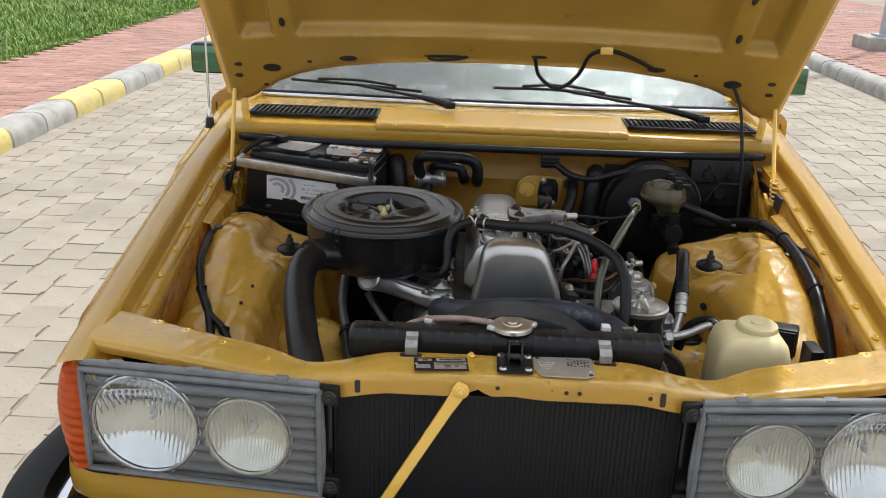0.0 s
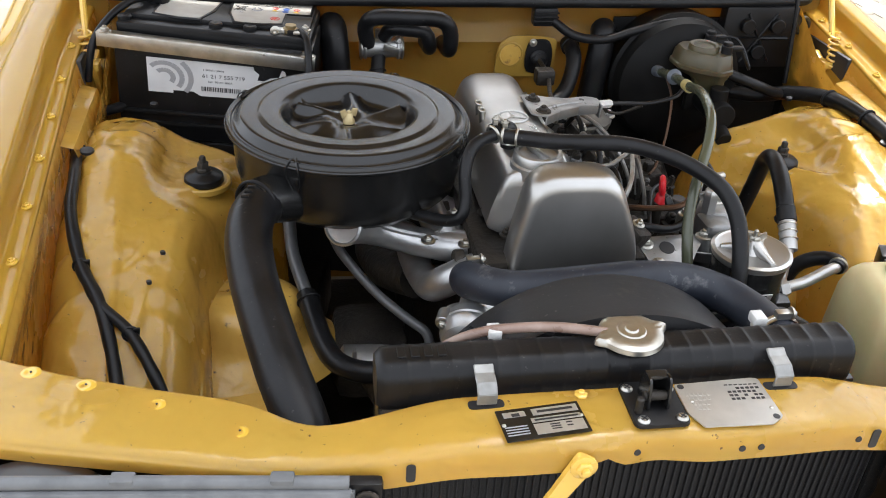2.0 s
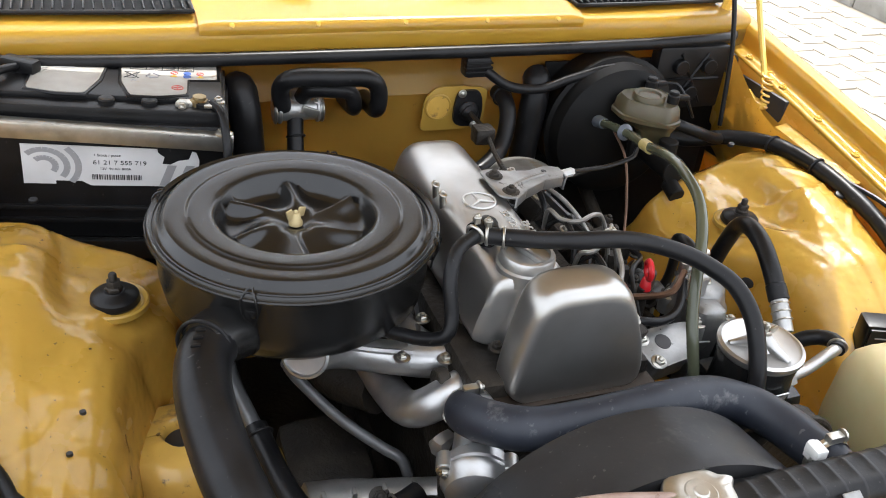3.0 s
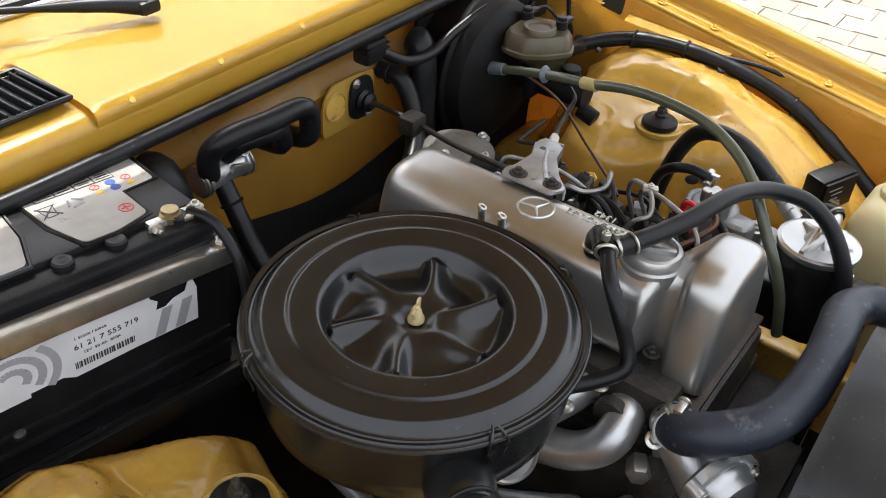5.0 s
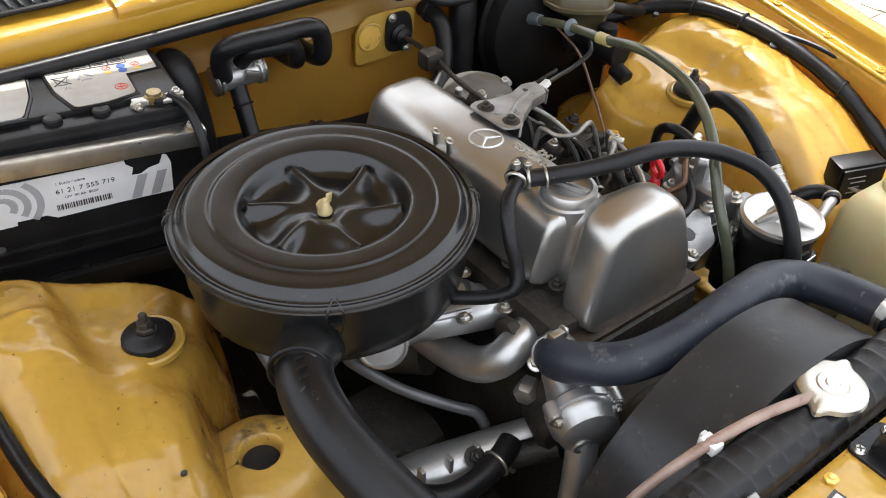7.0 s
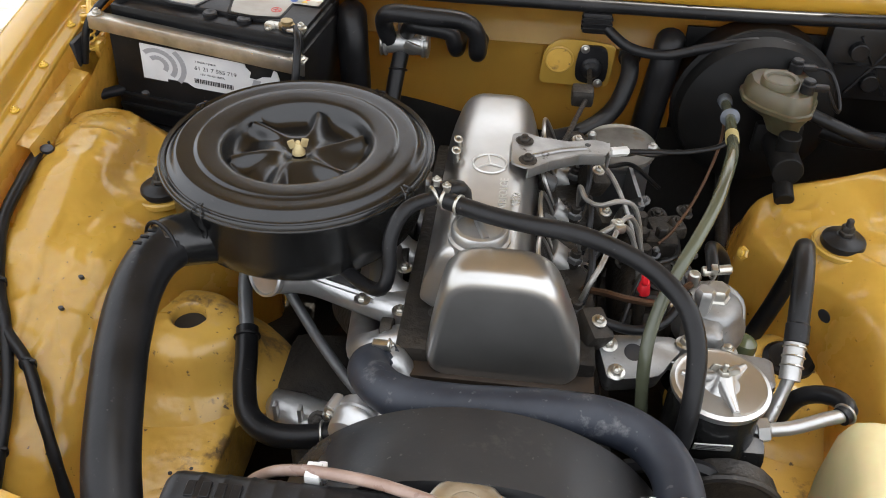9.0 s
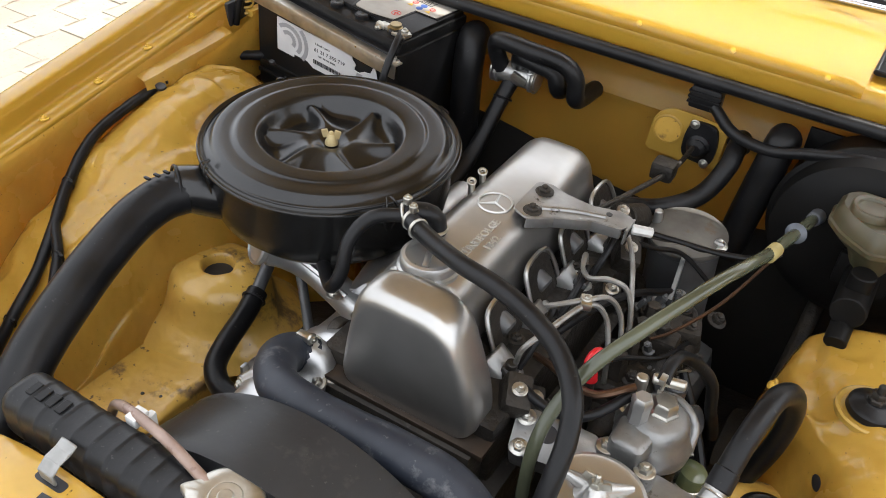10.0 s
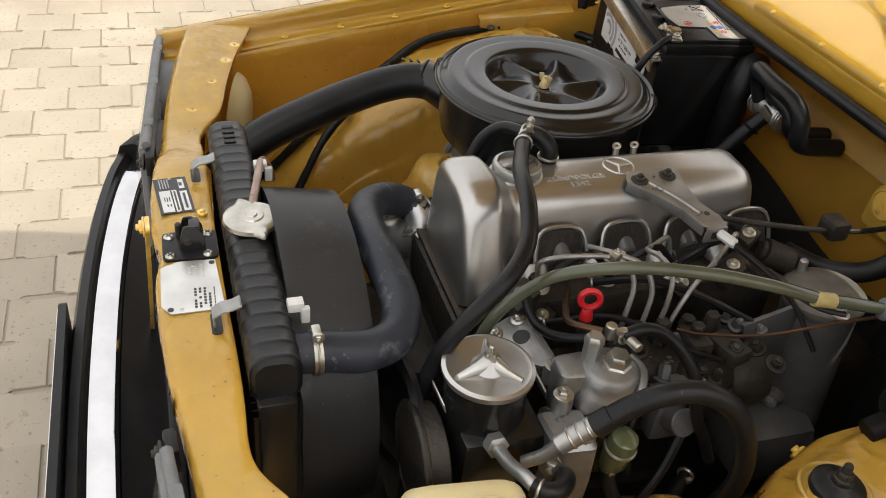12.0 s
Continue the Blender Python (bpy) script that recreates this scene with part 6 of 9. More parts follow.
tube(bm, [(0.06, 0.235, 0.64), (0.14, 0.235, 0.74), (0.235, 0.235, 0.765), (0.275, 0.235, 0.70), (0.23, 0.235, 0.62), (0.10, 0.235, 0.53), (-0.02, 0.235, 0.50), (-0.08, 0.235, 0.58), (-0.04, 0.235, 0.68)], 0.008, 6, closed=True)
part("drive_belt", bm, RUBBER, eng)
bm = B()
loft(bm, [[Vector(p) + Vector((0, 0.10 * math.cos(a) * r * 3, 0.10 * math.sin(a) * r * 2.2)) for a in [2 * math.pi * k / 14 for k in range(14)]] for p, r in
          (((-0.285, 0.41, 0.585), 0.03), ((-0.275, 0.405, 0.588), 0.09), ((-0.235, 0.39, 0.590), 0.115), ((-0.19, 0.375, 0.600), 0.10), ((-0.150, 0.36, 0.612), 0.085), ((-0.115, 0.345, 0.625), 0.07))])
alt = part("alternator_bracket", bm, ALU, eng, "grey cast bracket low beside the block")
for k in range(4):
    q = B()
    box(q, (-0.262 + 0.035 * k, 0.378 - 0.008 * k, 0.612 + 0.006 * k), (0.006, 0.012, 0.03), 0.002)
    part("rib", q, ALU, alt)
part("bolt", hexbolt(B(), (-0.20, 0.355, 0.628), (0, -0.6, 0.8), 0.009, 0.008), IRON, alt)

# injection side
bm = B()
secs = []
for y, k in ((0.505, 0.86), (0.512, 1.0), (0.56, 1.0), (0.60, 1.0), (0.655, 1.0), (0.662, 0.9)):
    ol = rounded([(-0.038, -0.075), (0.040, -0.075), (0.044, 0.0), (0.034, 0.038), (-0.026, 0.042), (-0.040, 0.01)], 0.016)
    secs.append([Vector((0.205 + x * k, y, 0.715 + z * k)) for x, z in ol])
loft(bm, secs)
pump = part("injection_pump", bm, IRON, eng, "dark oily inline injection pump")
for k in range(4):
    q = B()
    y = 0.53 + 0.036 * k
    lathe(q, [(0.013, 0.75), (0.013, 0.762), (0.0105, 0.765), (0.0105, 0.778), (0.009, 0.79)], Matrix.Translation((0.197, y, 0)), 6)
    part("delivery_valve", q, IRON, pump)
q = B()
lathe(q, [(0.030, 0), (0.042, 0.006), (0.046, 0.02), (0.046, 0.05), (0.040, 0.065), (0.020, 0.072), (0, 0.072)], place((0.210, 0.66, 0.690), (0.213, 0.75, 0.690)), 28)
part("governor_housing", q, IRON, pump)
for k in range(6):
    a = k * math.pi / 3 + 0.3
    part("bolt", hexbolt(B(), (0.210 + 0.040 * math.cos(a), 0.662, 0.690 + 0.040 * math.sin(a)), (0, -1, 0), 0.006, 0.006), IRON, pump)
q = B()
box(q, (0.243, 0.585, 0.705), (0.008, 0.10, 0.055), 0.006)
part("side_cover", q, ALU, pump)
for y, z in ((0.545, 0.725), (0.625, 0.725), (0.545, 0.685), (0.625, 0.685)):
    part("bolt", hexbolt(B(), (0.247, y, z), (1, 0, 0), 0.005, 0.005), STEEL, pump)
q = B()
lathe(q, [(0.030, 0), (0.048, 0.004), (0.050, 0.02), (0.040, 0.03), (0.032, 0.05)], place((0.205, 0.512, 0.69), (0.205, 0.44, 0.69)), 28)
part("drive_flange", q, IRON, pump)
q = B()
box(q, (0.222, 0.60, 0.772), (0.045, 0.030, 0.026), 0.006)
cyl(q, (0.222, 0.60, 0.78), (0.222, 0.60, 0.80), 0.009, n=6)
box(q, (0.235, 0.645, 0.765), (0.05, 0.035, 0.02), 0.006, rot=(0, 0, 15))
part("feed_union", q, IRON, pump)
q = B()
box(q, (0.262, 0.56, 0.69), (0.03, 0.05, 0.06), 0.010)
cyl(q, (0.275, 0.56, 0.70), (0.30, 0.56, 0.715), 0.018)
cyl(q, (0.265, 0.56, 0.715), (0.265, 0.56, 0.755), 0.012)
part("lift_pump", q, GREY_PAINT, pump, "small grey lift pump")
PIPES = (((0.110, 0.425, 0.812), (0.116, 0.422, 0.838), (0.128, 0.440, 0.853), (0.140, 0.474, 0.860), (0.149, 0.502, 0.861), (0.160, 0.520, 0.853), (0.173, 0.526, 0.830), (0.184, 0.517, 0.795), (0.190, 0.510, 0.755)),
         ((0.110, 0.520, 0.812), (0.104, 0.502, 0.842), (0.112, 0.488, 0.852), (0.132, 0.496, 0.861), (0.150, 0.512, 0.864), (0.166, 0.537, 0.856), (0.181, 0.548, 0.828), (0.191, 0.540, 0.79), (0.195, 0.534, 0.755)),
         ((0.108, 0.615, 0.812), (0.106, 0.606, 0.848), (0.114, 0.582, 0.846), (0.130, 0.562, 0.852), (0.154, 0.566, 0.858), (0.175, 0.575, 0.845), (0.188, 0.570, 0.808), (0.193, 0.558, 0.755)),
         ((0.108, 0.710, 0.812), (0.112, 0.705, 0.848), (0.128, 0.685, 0.846), (0.152, 0.650, 0.836), (0.172, 0.612, 0.812), (0.186, 0.586, 0.778), (0.190, 0.580, 0.750)))
for k in range(4):
    y = 0.425 + 0.095 * k
    q = B()
    cyl(q, (0.070, y + 0.01, 0.79), (0.118, y + 0.01, 0.762), 0.024, 0.018)
    part("head_port", q, ALU, eng, "cast aluminium port on the head")
    q = B()
    lathe(q, [(0, 0.020), (0.010, 0.020), (0.013, 0.017), (0.0135, 0.0), (0.0155, -0.006)], place((0.058, y + 0.052, 0.812), (0.085, y + 0.052, 0.80)), 18)
    part("cover_lobe", q, GREY_PAINT, vc)
    q = B()
    sk = [(-0.034, -0.045), (0.034, -0.045), (0.030, 0.004), (0.018, 0.012), (-0.020, 0.012), (-0.032, 0.002)]
    prism(q, rounded(sk, 0.010), 0.0, 0.0035, axes_at((0.0575, y + 0.050, 0.828), (0, 1, 0), (-0.45, 0, 1)))
    part("cover_pocket", q, IRON, vc, "dark pocket under the cover edge")
    q = B()
    ax_ = axes_at((0.0595, y + 0.050, 0.829), (0, 1, 0), (-0.45, 0, 1))
    tube(q, [ax_ @ Vector(p) for p in ((-0.037, -0.04, 0.002), (-0.035, -0.01, 0.003), (-0.030, 0.008, 0.003), (-0.015, 0.0155, 0.003), (0.015, 0.0155, 0.003), (0.030, 0.008, 0.003), (0.036, -0.012, 0.003), (0.037, -0.04, 0.002))], 0.003, 6)
    part("pocket_rim", q, ALU_COVER, vc)
    # injector and its pipe
    q = B()
    cyl(q, (0.098, y, 0.755), (0.106, y, 0.81), 0.010, 0.007)
    inj = part("injector", q, IRON, eng)
    q = B()
    hexbolt(q, (0.104, y, 0.792), (0.15, 0, 1), 0.0105, 0.010, False)
    part("injector_nut", q, GREY_PAINT, inj)
    q = B()
    tube(q, PIPES[k], 0.0034, 8, 0.005)
    part("injector_pipe", q, PIPE_STEEL, eng, "bent steel injector pipe")
for k in range(3):
    bm = B()
    y0 = 0.43 + 0.095 * k
    tube(bm, [(0.112, y0, 0.800), (0.120, y0 + 0.025, 0.832), (0.118, y0 + 0.06, 0.845), (0.112, y0 + 0.09, 0.815)], 0.0045, 8)
    part("leak_hose", bm, RUBBER, eng)
bm = B()
box(bm, (0.149, 0.507, 0.8625), (0.013, 0.020, 0.011), 0.003, rot=(0, 0, 25))
hexbolt(bm, (0.149, 0.507, 0.868), (0, 0, 1), 0.004, 0.004)
part("pipe_clip", bm, STEEL, eng)
for p, r in (((0.125, 0.40, 0.79), 0.02), ((0.135, 0.43, 0.76), 0.015), ((0.14, 0.62, 0.79), 0.017), ((0.13, 0.70, 0.80), 0.02), ((0.10, 0.735, 0.83), 0.014)):
    bm = B()
    box(bm, p, (r * 1.6, r * 2.2, r * 1.7), r * 0.35, rot=(20, 15, 30))
    fit_ = part("fitting", bm, IRON, eng)
    part("bolt", hexbolt(B(), Vector(p) + Vector((r * 0.3, -r * 0.2, r * 0.85)), (0.2, -0.2, 1), 0.006, 0.006), STEEL, fit_)
bm = B()
tube(bm, [(0.215, 0.575, 0.790), (0.235, 0.60, 0.795), (0.27, 0.66, 0.815), (0.30, 0.73, 0.85), (0.315, 0.80, 0.865)], 0.0022, 6)
solo("capillary_pipe", bm, COPPER, "thin copper capillary behind the pump", "pipe")
bm = B()
tube(bm, [(0.152, 0.655, 0.872), (0.175, 0.70, 0.845), (0.19, 0.73, 0.83), (0.215, 0.735, 0.825), (0.245, 0.72, 0.845)], 0.003, 6)
solo("control_rod", bm, IRON, "thin dark control linkage", "rod")
bm = B()
cyl(bm, (0.096, 0.775, 0.800), (0.108, 0.815, 0.785), 0.020)
cyl(bm, (0.093, 0.770, 0.802), (0.096, 0.777, 0.800), 0.014)
solo("water_outlet", bm, IRON, "dark open pipe stub behind the head", "pipe")

# throttle bracket
bk = thing("throttle_bracket", (0.03, 0.60, 0.885), "bent aluminium throttle bracket on the valve cover", "bracket")
mid_ = axes_at((0.0, 0.640, 0.8935), (1, 0.02, -0.09), (-0.02, 1, 0))
ARM = [(0.012, -0.062), (0.034, -0.070), (0.060, -0.046), (0.100, -0.020), (0.136, -0.010), (0.142, 0.004), (0.140, 0.020), (0.122, 0.022), (0.088, 0.008), (0.050, 0.008), (0.030, 0.014), (0.012, 0.008)]
bm = B()
prism(bm, rounded(ARM, 0.006), 0.0, 0.003, mid_, 0.0008)
for run in (ARM[1:5], ARM[7:10]):
    for a, b in zip(run, run[1:]):
        d = Vector((b[0] - a[0], b[1] - a[1], 0))
        box(bm, ((a[0] + b[0]) / 2, (a[1] + b[1]) / 2, -0.005), (d.length, 0.003, 0.015), 0.001, rot=(0, 0, math.degrees(math.atan2(d.y, d.x))), m=mid_)
part("bracket_arm", bm, WEATHERED_ALU, bk)
part("pressed_rib", tube(B(), [mid_ @ Vector((0.040, -0.040, 0.0025)), mid_ @ Vector((0.075, -0.018, 0.003)), mid_ @ Vector((0.110, -0.002, 0.0025))], 0.0034, 8), WEATHERED_ALU, bk)
part("end_plate", box(B(), (0.141, 0.005, -0.008), (0.003, 0.030, 0.022), 0.001, m=mid_), WEATHERED_ALU, bk)
part("hole", box(B(), (0.1428, 0.004, -0.008), (0.001, 0.010, 0.010), 0, m=mid_), INK, bk)
part("hole", lathe(B(), [(0.004, 0.0028), (0.004, 0.0036)], mid_ @ Matrix.Translation((0.112, 0.006, 0)), 14), INK, bk)
for u, v in ((0.033, -0.052), (0.028, -0.007)):
    bm = B()
    hexbolt(bm, mid_ @ Vector((u, v, 0.003)), (0, 0, 1), 0.008, 0.006)
    part("bolt", bm, IRON, bk)
bm = B()
cyl(bm, mid_ @ Vector((0.143, 0.008, -0.004)), mid_ @ Vector((0.168, 0.018, -0.004)), 0.0065, n=6)
part("white_ferrule", bm, NYLON, bk)
bm = B()
tube(bm, [mid_ @ Vector((0.166, 0.017, -0.004)), (0.20, 0.675, 0.868), (0.245, 0.69, 0.862), (0.29, 0.70, 0.868), (0.31, 0.72, 0.872)], 0.0035, 8)
solo("throttle_cable", bm, RUBBER, "black throttle cable behind the bracket", "cable")
bm = B()
tube(bm, [(0.075, 0.66, 0.86), (0.10, 0.78, 0.845), (0.122, 0.88, 0.84), (0.125, 0.965, 0.84)], 0.004, 8)
box(bm, (0.112, 0.865, 0.842), (0.034, 0.03, 0.028), 0.006)
solo("throttle_rod", bm, IRON, "dirty steel throttle rod through the bulkhead", "rod")

# oil filter canister
of = thing("oil_filter_housing", (0.225, 0.80, 0.58), "grey painted oil filter canister with a domed lid", "oil filter")
a, b = Vector((0.184, 0.838, 0.57)), Vector((0.176, 0.826, 0.776))
m = place(a, b)
h = (b - a).length
bm = B()
lathe(bm, [(0.046, -0.05), (0.049, 0.0), (0.0505, h - 0.012), (0.054, h - 0.008), (0.055, h)], m, 40)
part("canister", bm, GREY_PAINT, of)
bm = B()
lathe(bm, [(0.057, h), (0.057, h + 0.006), (0.052, h + 0.011), (0.035, h + 0.016), (0.0, h + 0.019)], m, 40)
part("lid", bm, STAINED_ALU, of, "dull stained metal lid")
bm = B()
part("vent_nipple", cyl(bm, m @ Vector((-0.032, -0.030, h + 0.006)), m @ Vector((-0.032, -0.030, h + 0.032)), 0.0075, 0.006), ALU, of)
part("lid_bolt", hexbolt(B(), m @ Vector((0.047, 0.018, h + 0.009)), m.to_3x3() @ Vector((0, 0, 1)), 0.008, 0.008), ALU, of)
part("side_lug", cyl(B(), (0.194, 0.805, 0.620), (0.210, 0.776, 0.618), 0.017, 0.013), GREY_PAINT, of)
part("side_bolt", hexbolt(B(), (0.210, 0.776, 0.618), (0.5, -0.9, 0.1), 0.0075, 0.004), ALU, of)
part("web", prism(B(), [(0.0, 0.0), (0.115, 0.010), (0.115, -0.15), (0.070, -0.16)], -0.003, 0.003, axes_at((0.205, 0.682, 0.772), (-0.16, 1, 0), (0, 0, 1)), 0.0015), GREY_PAINT, of)
bm = B()
box(bm, (0.215, 0.775, 0.56), (0.11, 0.12, 0.10), 0.03)
part("filter_foot", bm, GREY_PAINT, of)

# fuel filter
ff = thing("fuel_filter", (0.270, 0.452, 0.70), "black spin-on fuel filter under an aluminium head", "fuel filter")
c = Vector((0.270, 0.455, 0))
bm = B()
lathe(bm, [(0.0, 0.655), (0.030, 0.657), (0.040, 0.665), (0.0405, 0.752), (0.038, 0.757), (0.0, 0.757)], Matrix.Translation(c), 36)
can = part("filter_can", bm, BLACK_LACQUER, ff)
for k in range(7):
    bm = B()
    a0 = -1.75 + 0.05 * (k % 3)
    for j in range(9 - 2 * (k % 3)):
        a = a0 + 0.10 * j
        box(bm, c + Vector((0.0408 * math.cos(a), 0.0408 * math.sin(a), 0.742 - 0.008 * k)), (0.0008, 0.0032, 0.0034 if k == 0 else 0.0018), 0, rot=(0, 0, math.degrees(a)))
    part("print_bar", bm, GREY_PRINT, can)
bm = B()
lathe(bm, [(0.034, 0.750), (0.0425, 0.754), (0.0435, 0.760), (0.0435, 0.772), (0.039, 0.779), (0.036, 0.790), (0.034, 0.799), (0.028, 0.804), (0.0, 0.805)], Matrix.Translation(c), 40)
fh = part("filter_head", bm, WEATHERED_ALU, ff, "cast silver filter head")
bm = B()
loft(bm, [[c + Vector((-0.014 + x * k, -0.040 + y * k, z)) for x, y in rounded([(-0.026, -0.024), (0.024, -0.028), (0.030, 0.03), (-0.028, 0.034)], 0.012)] for z, k in ((0.66, 0.5), (0.70, 0.62), (0.745, 0.74), (0.765, 0.82), (0.785, 0.84), (0.796, 0.74), (0.800, 0.55))])
part("head_arm", bm, WEATHERED_ALU, fh)
bm = B()
tube(bm, [c + Vector(p) for p in ((0.040, 0.004, 0.765), (0.036, 0.022, 0.788), (0.012, 0.036, 0.798), (-0.014, 0.034, 0.796))], 0.0055, 10)
part("cast_rib", bm, WEATHERED_ALU, fh)
for u, v in ((-0.034, -0.052), (0.012, -0.060), (-0.036, 0.012)):
    part("bolt_boss", lathe(B(), [(0.012, 0.755), (0.0125, 0.772), (0.011, 0.779), (0.0, 0.779)], Matrix.Translation(c + Vector((u, v, 0))), 18), WEATHERED_ALU, fh)
for u, v, w, r in ((-0.034, -0.052, (0, 0, 1), 0.008), (0.012, -0.060, (0, 0, 1), 0.008), (-0.036, 0.012, (0, 0, 1), 0.007)):
    part("bolt", hexbolt(B(), c + Vector((u, v, 0.779)), w, r, 0.008), STEEL, fh)
part("bolt", hexbolt(B(), c + Vector((0.006, -0.070, 0.735)), (0.3, -1, 0.1), 0.010, 0.007), STEEL, fh)
bm = B()
lathe(bm, [(0.017, 0.800), (0.017, 0.806), (0.0145, 0.808), (0.0145, 0.818), (0.012, 0.821), (0, 0.821)], Matrix.Translation(c + Vector((0.002, 0.006, 0))), 6)
part("vent_bolt", bm, STEEL, ff)
bm = B()
lathe(bm, [(0.011, 0.798), (0.011, 0.822), (0.012, 0.824), (0.012, 0.832), (0.009, 0.836), (0, 0.836)], Matrix.Translation(c + Vector((-0.018, -0.018, 0))), 6)
part("union_bolt", bm, ALU, ff)
bm = B()
cyl(bm, (0.241, 0.462, 0.818), (0.241, 0.462, 0.838), 0.007)
cyl(bm, (0.250, 0.468, 0.836), (0.285, 0.475, 0.838), 0.006)
ring(bm, (0.262, 0.470, 0.837), 0.0095, 0.002, (1, 0.2, 0))
box(bm, (0.262, 0.462, 0.846), (0.007, 0.012, 0.007), 0.001)
part("hose_union", bm, STEEL, ff)
bm = B()
tube(bm, [(0.262, 0.465, 0.840), (0.262, 0.492, 0.845), (0.267, 0.518, 0.836), (0.284, 0.542, 0.812), (0.301, 0.557, 0.780), (0.308, 0.566, 0.735), (0.314, 0.585, 0.695), (0.318, 0.60, 0.66)], 0.0075, 12)
solo("fuel_hose", bm, RUBBER, "black fuel hose from the filter head", "hose")
bm = B()
tube(bm, [(0.238, 0.455, 0.826), (0.205, 0.43, 0.815), (0.17, 0.44, 0.806), (0.14, 0.455, 0.80), (0.115, 0.47, 0.79)], 0.0045, 8)
solo("fuel_line", bm, COPPER, "bent copper fuel line", "pipe")
bm = B()
tube(bm, [(0.236, 0.45, 0.815), (0.21, 0.415, 0.80), (0.18, 0.40, 0.795), (0.145, 0.40, 0.80), (0.12, 0.415, 0.80)], 0.006, 10)
solo("fuel_hose", bm, RUBBER, "thin black hose to the filter head", "hose")

# dipstick
dip = thing("dipstick", (0.184, 0.46, 0.74), "red oil dipstick ring in its tube", "dipstick")
bm = B()
ring(bm, (0.186, 0.461, 0.831), 0.0118, 0.0042, (0.95, -0.3, 0.1), 24)
cyl(bm, (0.186, 0.461, 0.800), (0.186, 0.461, 0.819), 0.0085, 0.006)
part("pull_ring", bm, RED, dip)
bm = B()
cyl(bm, (0.19, 0.465, 0.68), (0.184, 0.461, 0.806), 0.0075)
part("guide_tube", bm, IRON, dip)

# power steering pump
ps = thing("steering_pump", (0.256, 0.307, 0.66), "black power steering pump with a silver three-ribbed lid", "pump")
c = Vector((0.256, 0.309, 0))
bm = B()
lathe(bm, [(0.030, 0.68), (0.044, 0.70), (0.050, 0.745), (0.047, 0.785), (0.050, 0.806), (0.048, 0.811), (0.0, 0.811)], Matrix.Translation(c), 40)
box(bm, c + Vector((0.01, 0.01, 0.715)), (0.10, 0.10, 0.08), 0.015)
part("reservoir", bm, BLACK_LACQUER, ps)
bm = B()
lathe(bm, [(0.0505, 0.806), (0.0525, 0.810), (0.0525, 0.8145), (0.048, 0.8165), (0.044, 0.8148), (0.0, 0.8155)], Matrix.Translation(c), 48)
lid_ = part("lid", bm, ALU_COVER, ps, "silver lid with three raised ribs")
for k in range(3):
    a = radians(45 + 120 * k)
    bm = B()
    tube(bm, [c + Vector((0.006 * math.cos(a), 0.006 * math.sin(a), 0.820)), c + Vector((0.020 * math.cos(a), 0.020 * math.sin(a), 0.8175)), c + Vector((0.041 * math.cos(a), 0.041 * math.sin(a), 0.8148))], lambda u: 0.0115 - 0.0080 * u, 16)
    part("lid_rib", bm, ALU_COVER, lid_)
bm = B()
lathe(bm, [(0.020, 0.815), (0.015, 0.822), (0.0105, 0.829), (0.008, 0.831), (0, 0.831)], Matrix.Translation(c), 32)
part("lid_boss", bm, ALU_COVER, lid_)
bm = B()
cyl(bm, c + Vector((0, 0, 0.827)), c + Vector((0, 0, 0.845)), 0.003)
lathe(bm, [(0.0075, 0.827), (0.008, 0.833), (0.006, 0.836)], Matrix.Translation(c), 6)
for d in (-1, 1):
    box(bm, c + Vector((0.009 * d, -0.002 * d, 0.836)), (0.012, 0.003, 0.009), 0.001, rot=(0, -20 * d, 10))
part("wing_nut", bm, STEEL, ps)
bm = B()
cyl(bm, (0.27, 0.225, 0.70), (0.27, 0.255, 0.70), 0.062)
ring(bm, (0.27, 0.228, 0.70), 0.062, 0.005, (0, 1, 0), 40)
part("pulley", bm, IRON, ps)
bm = B()
loft(bm, [[Vector((0.312 + x * k, 0.394 + y * k, z)) for x, y in rounded([(-0.035, -0.03), (0.03, -0.026), (0.034, 0.024), (-0.03, 0.03)], 0.010)] for z, k in ((0.640, 0.85), (0.645, 0.95), (0.70, 1.0), (0.752, 0.95), (0.757, 0.8))])
pb = part("pump_block", bm, WEATHERED_ALU, ps, "silver cast mounting block")
part("bolt", hexbolt(B(), (0.338, 0.366, 0.728), (0.7, -0.7, 0.2), 0.010, 0.007), STEEL, pb)
bm = B()
prism(bm, [(-0.020, -0.006), (0.020, -0.006), (0.020, 0.006), (-0.020, 0.006)], 0, 0.0015, axes_at((0.250, 0.2585, 0.772), (1, 0.05, 0), (0, -0.25, 1)))
tag = part("type_plate", bm, PLATE_ALU, ps)
for k in range(3):
    part("print_bar", prism(B(), [(-0.017, 0.003 - 0.0035 * k), (0.012 - 0.004 * k, 0.003 - 0.0035 * k), (0.012 - 0.004 * k, 0.0045 - 0.0035 * k), (-0.017, 0.0045 - 0.0035 * k)], 0.0015, 0.0018, axes_at((0.250, 0.2585, 0.772), (1, 0.05, 0), (0, -0.25, 1))), INK, tag)
bm = B()
tube(bm, [(0.305, 0.305, 0.750), (0.345, 0.308, 0.758), (0.378, 0.313, 0.772), (0.396, 0.317, 0.776), (0.402, 0.326, 0.775)], 0.0078, 16)
lathe(bm, [(0.014, 0), (0.014, 0.012), (0.011, 0.014)], place((0.308, 0.305, 0.751), (0.345, 0.308, 0.758)), 6)
part("return_pipe", bm, ALU, ps, "bare metal return pipe")
bm = B()
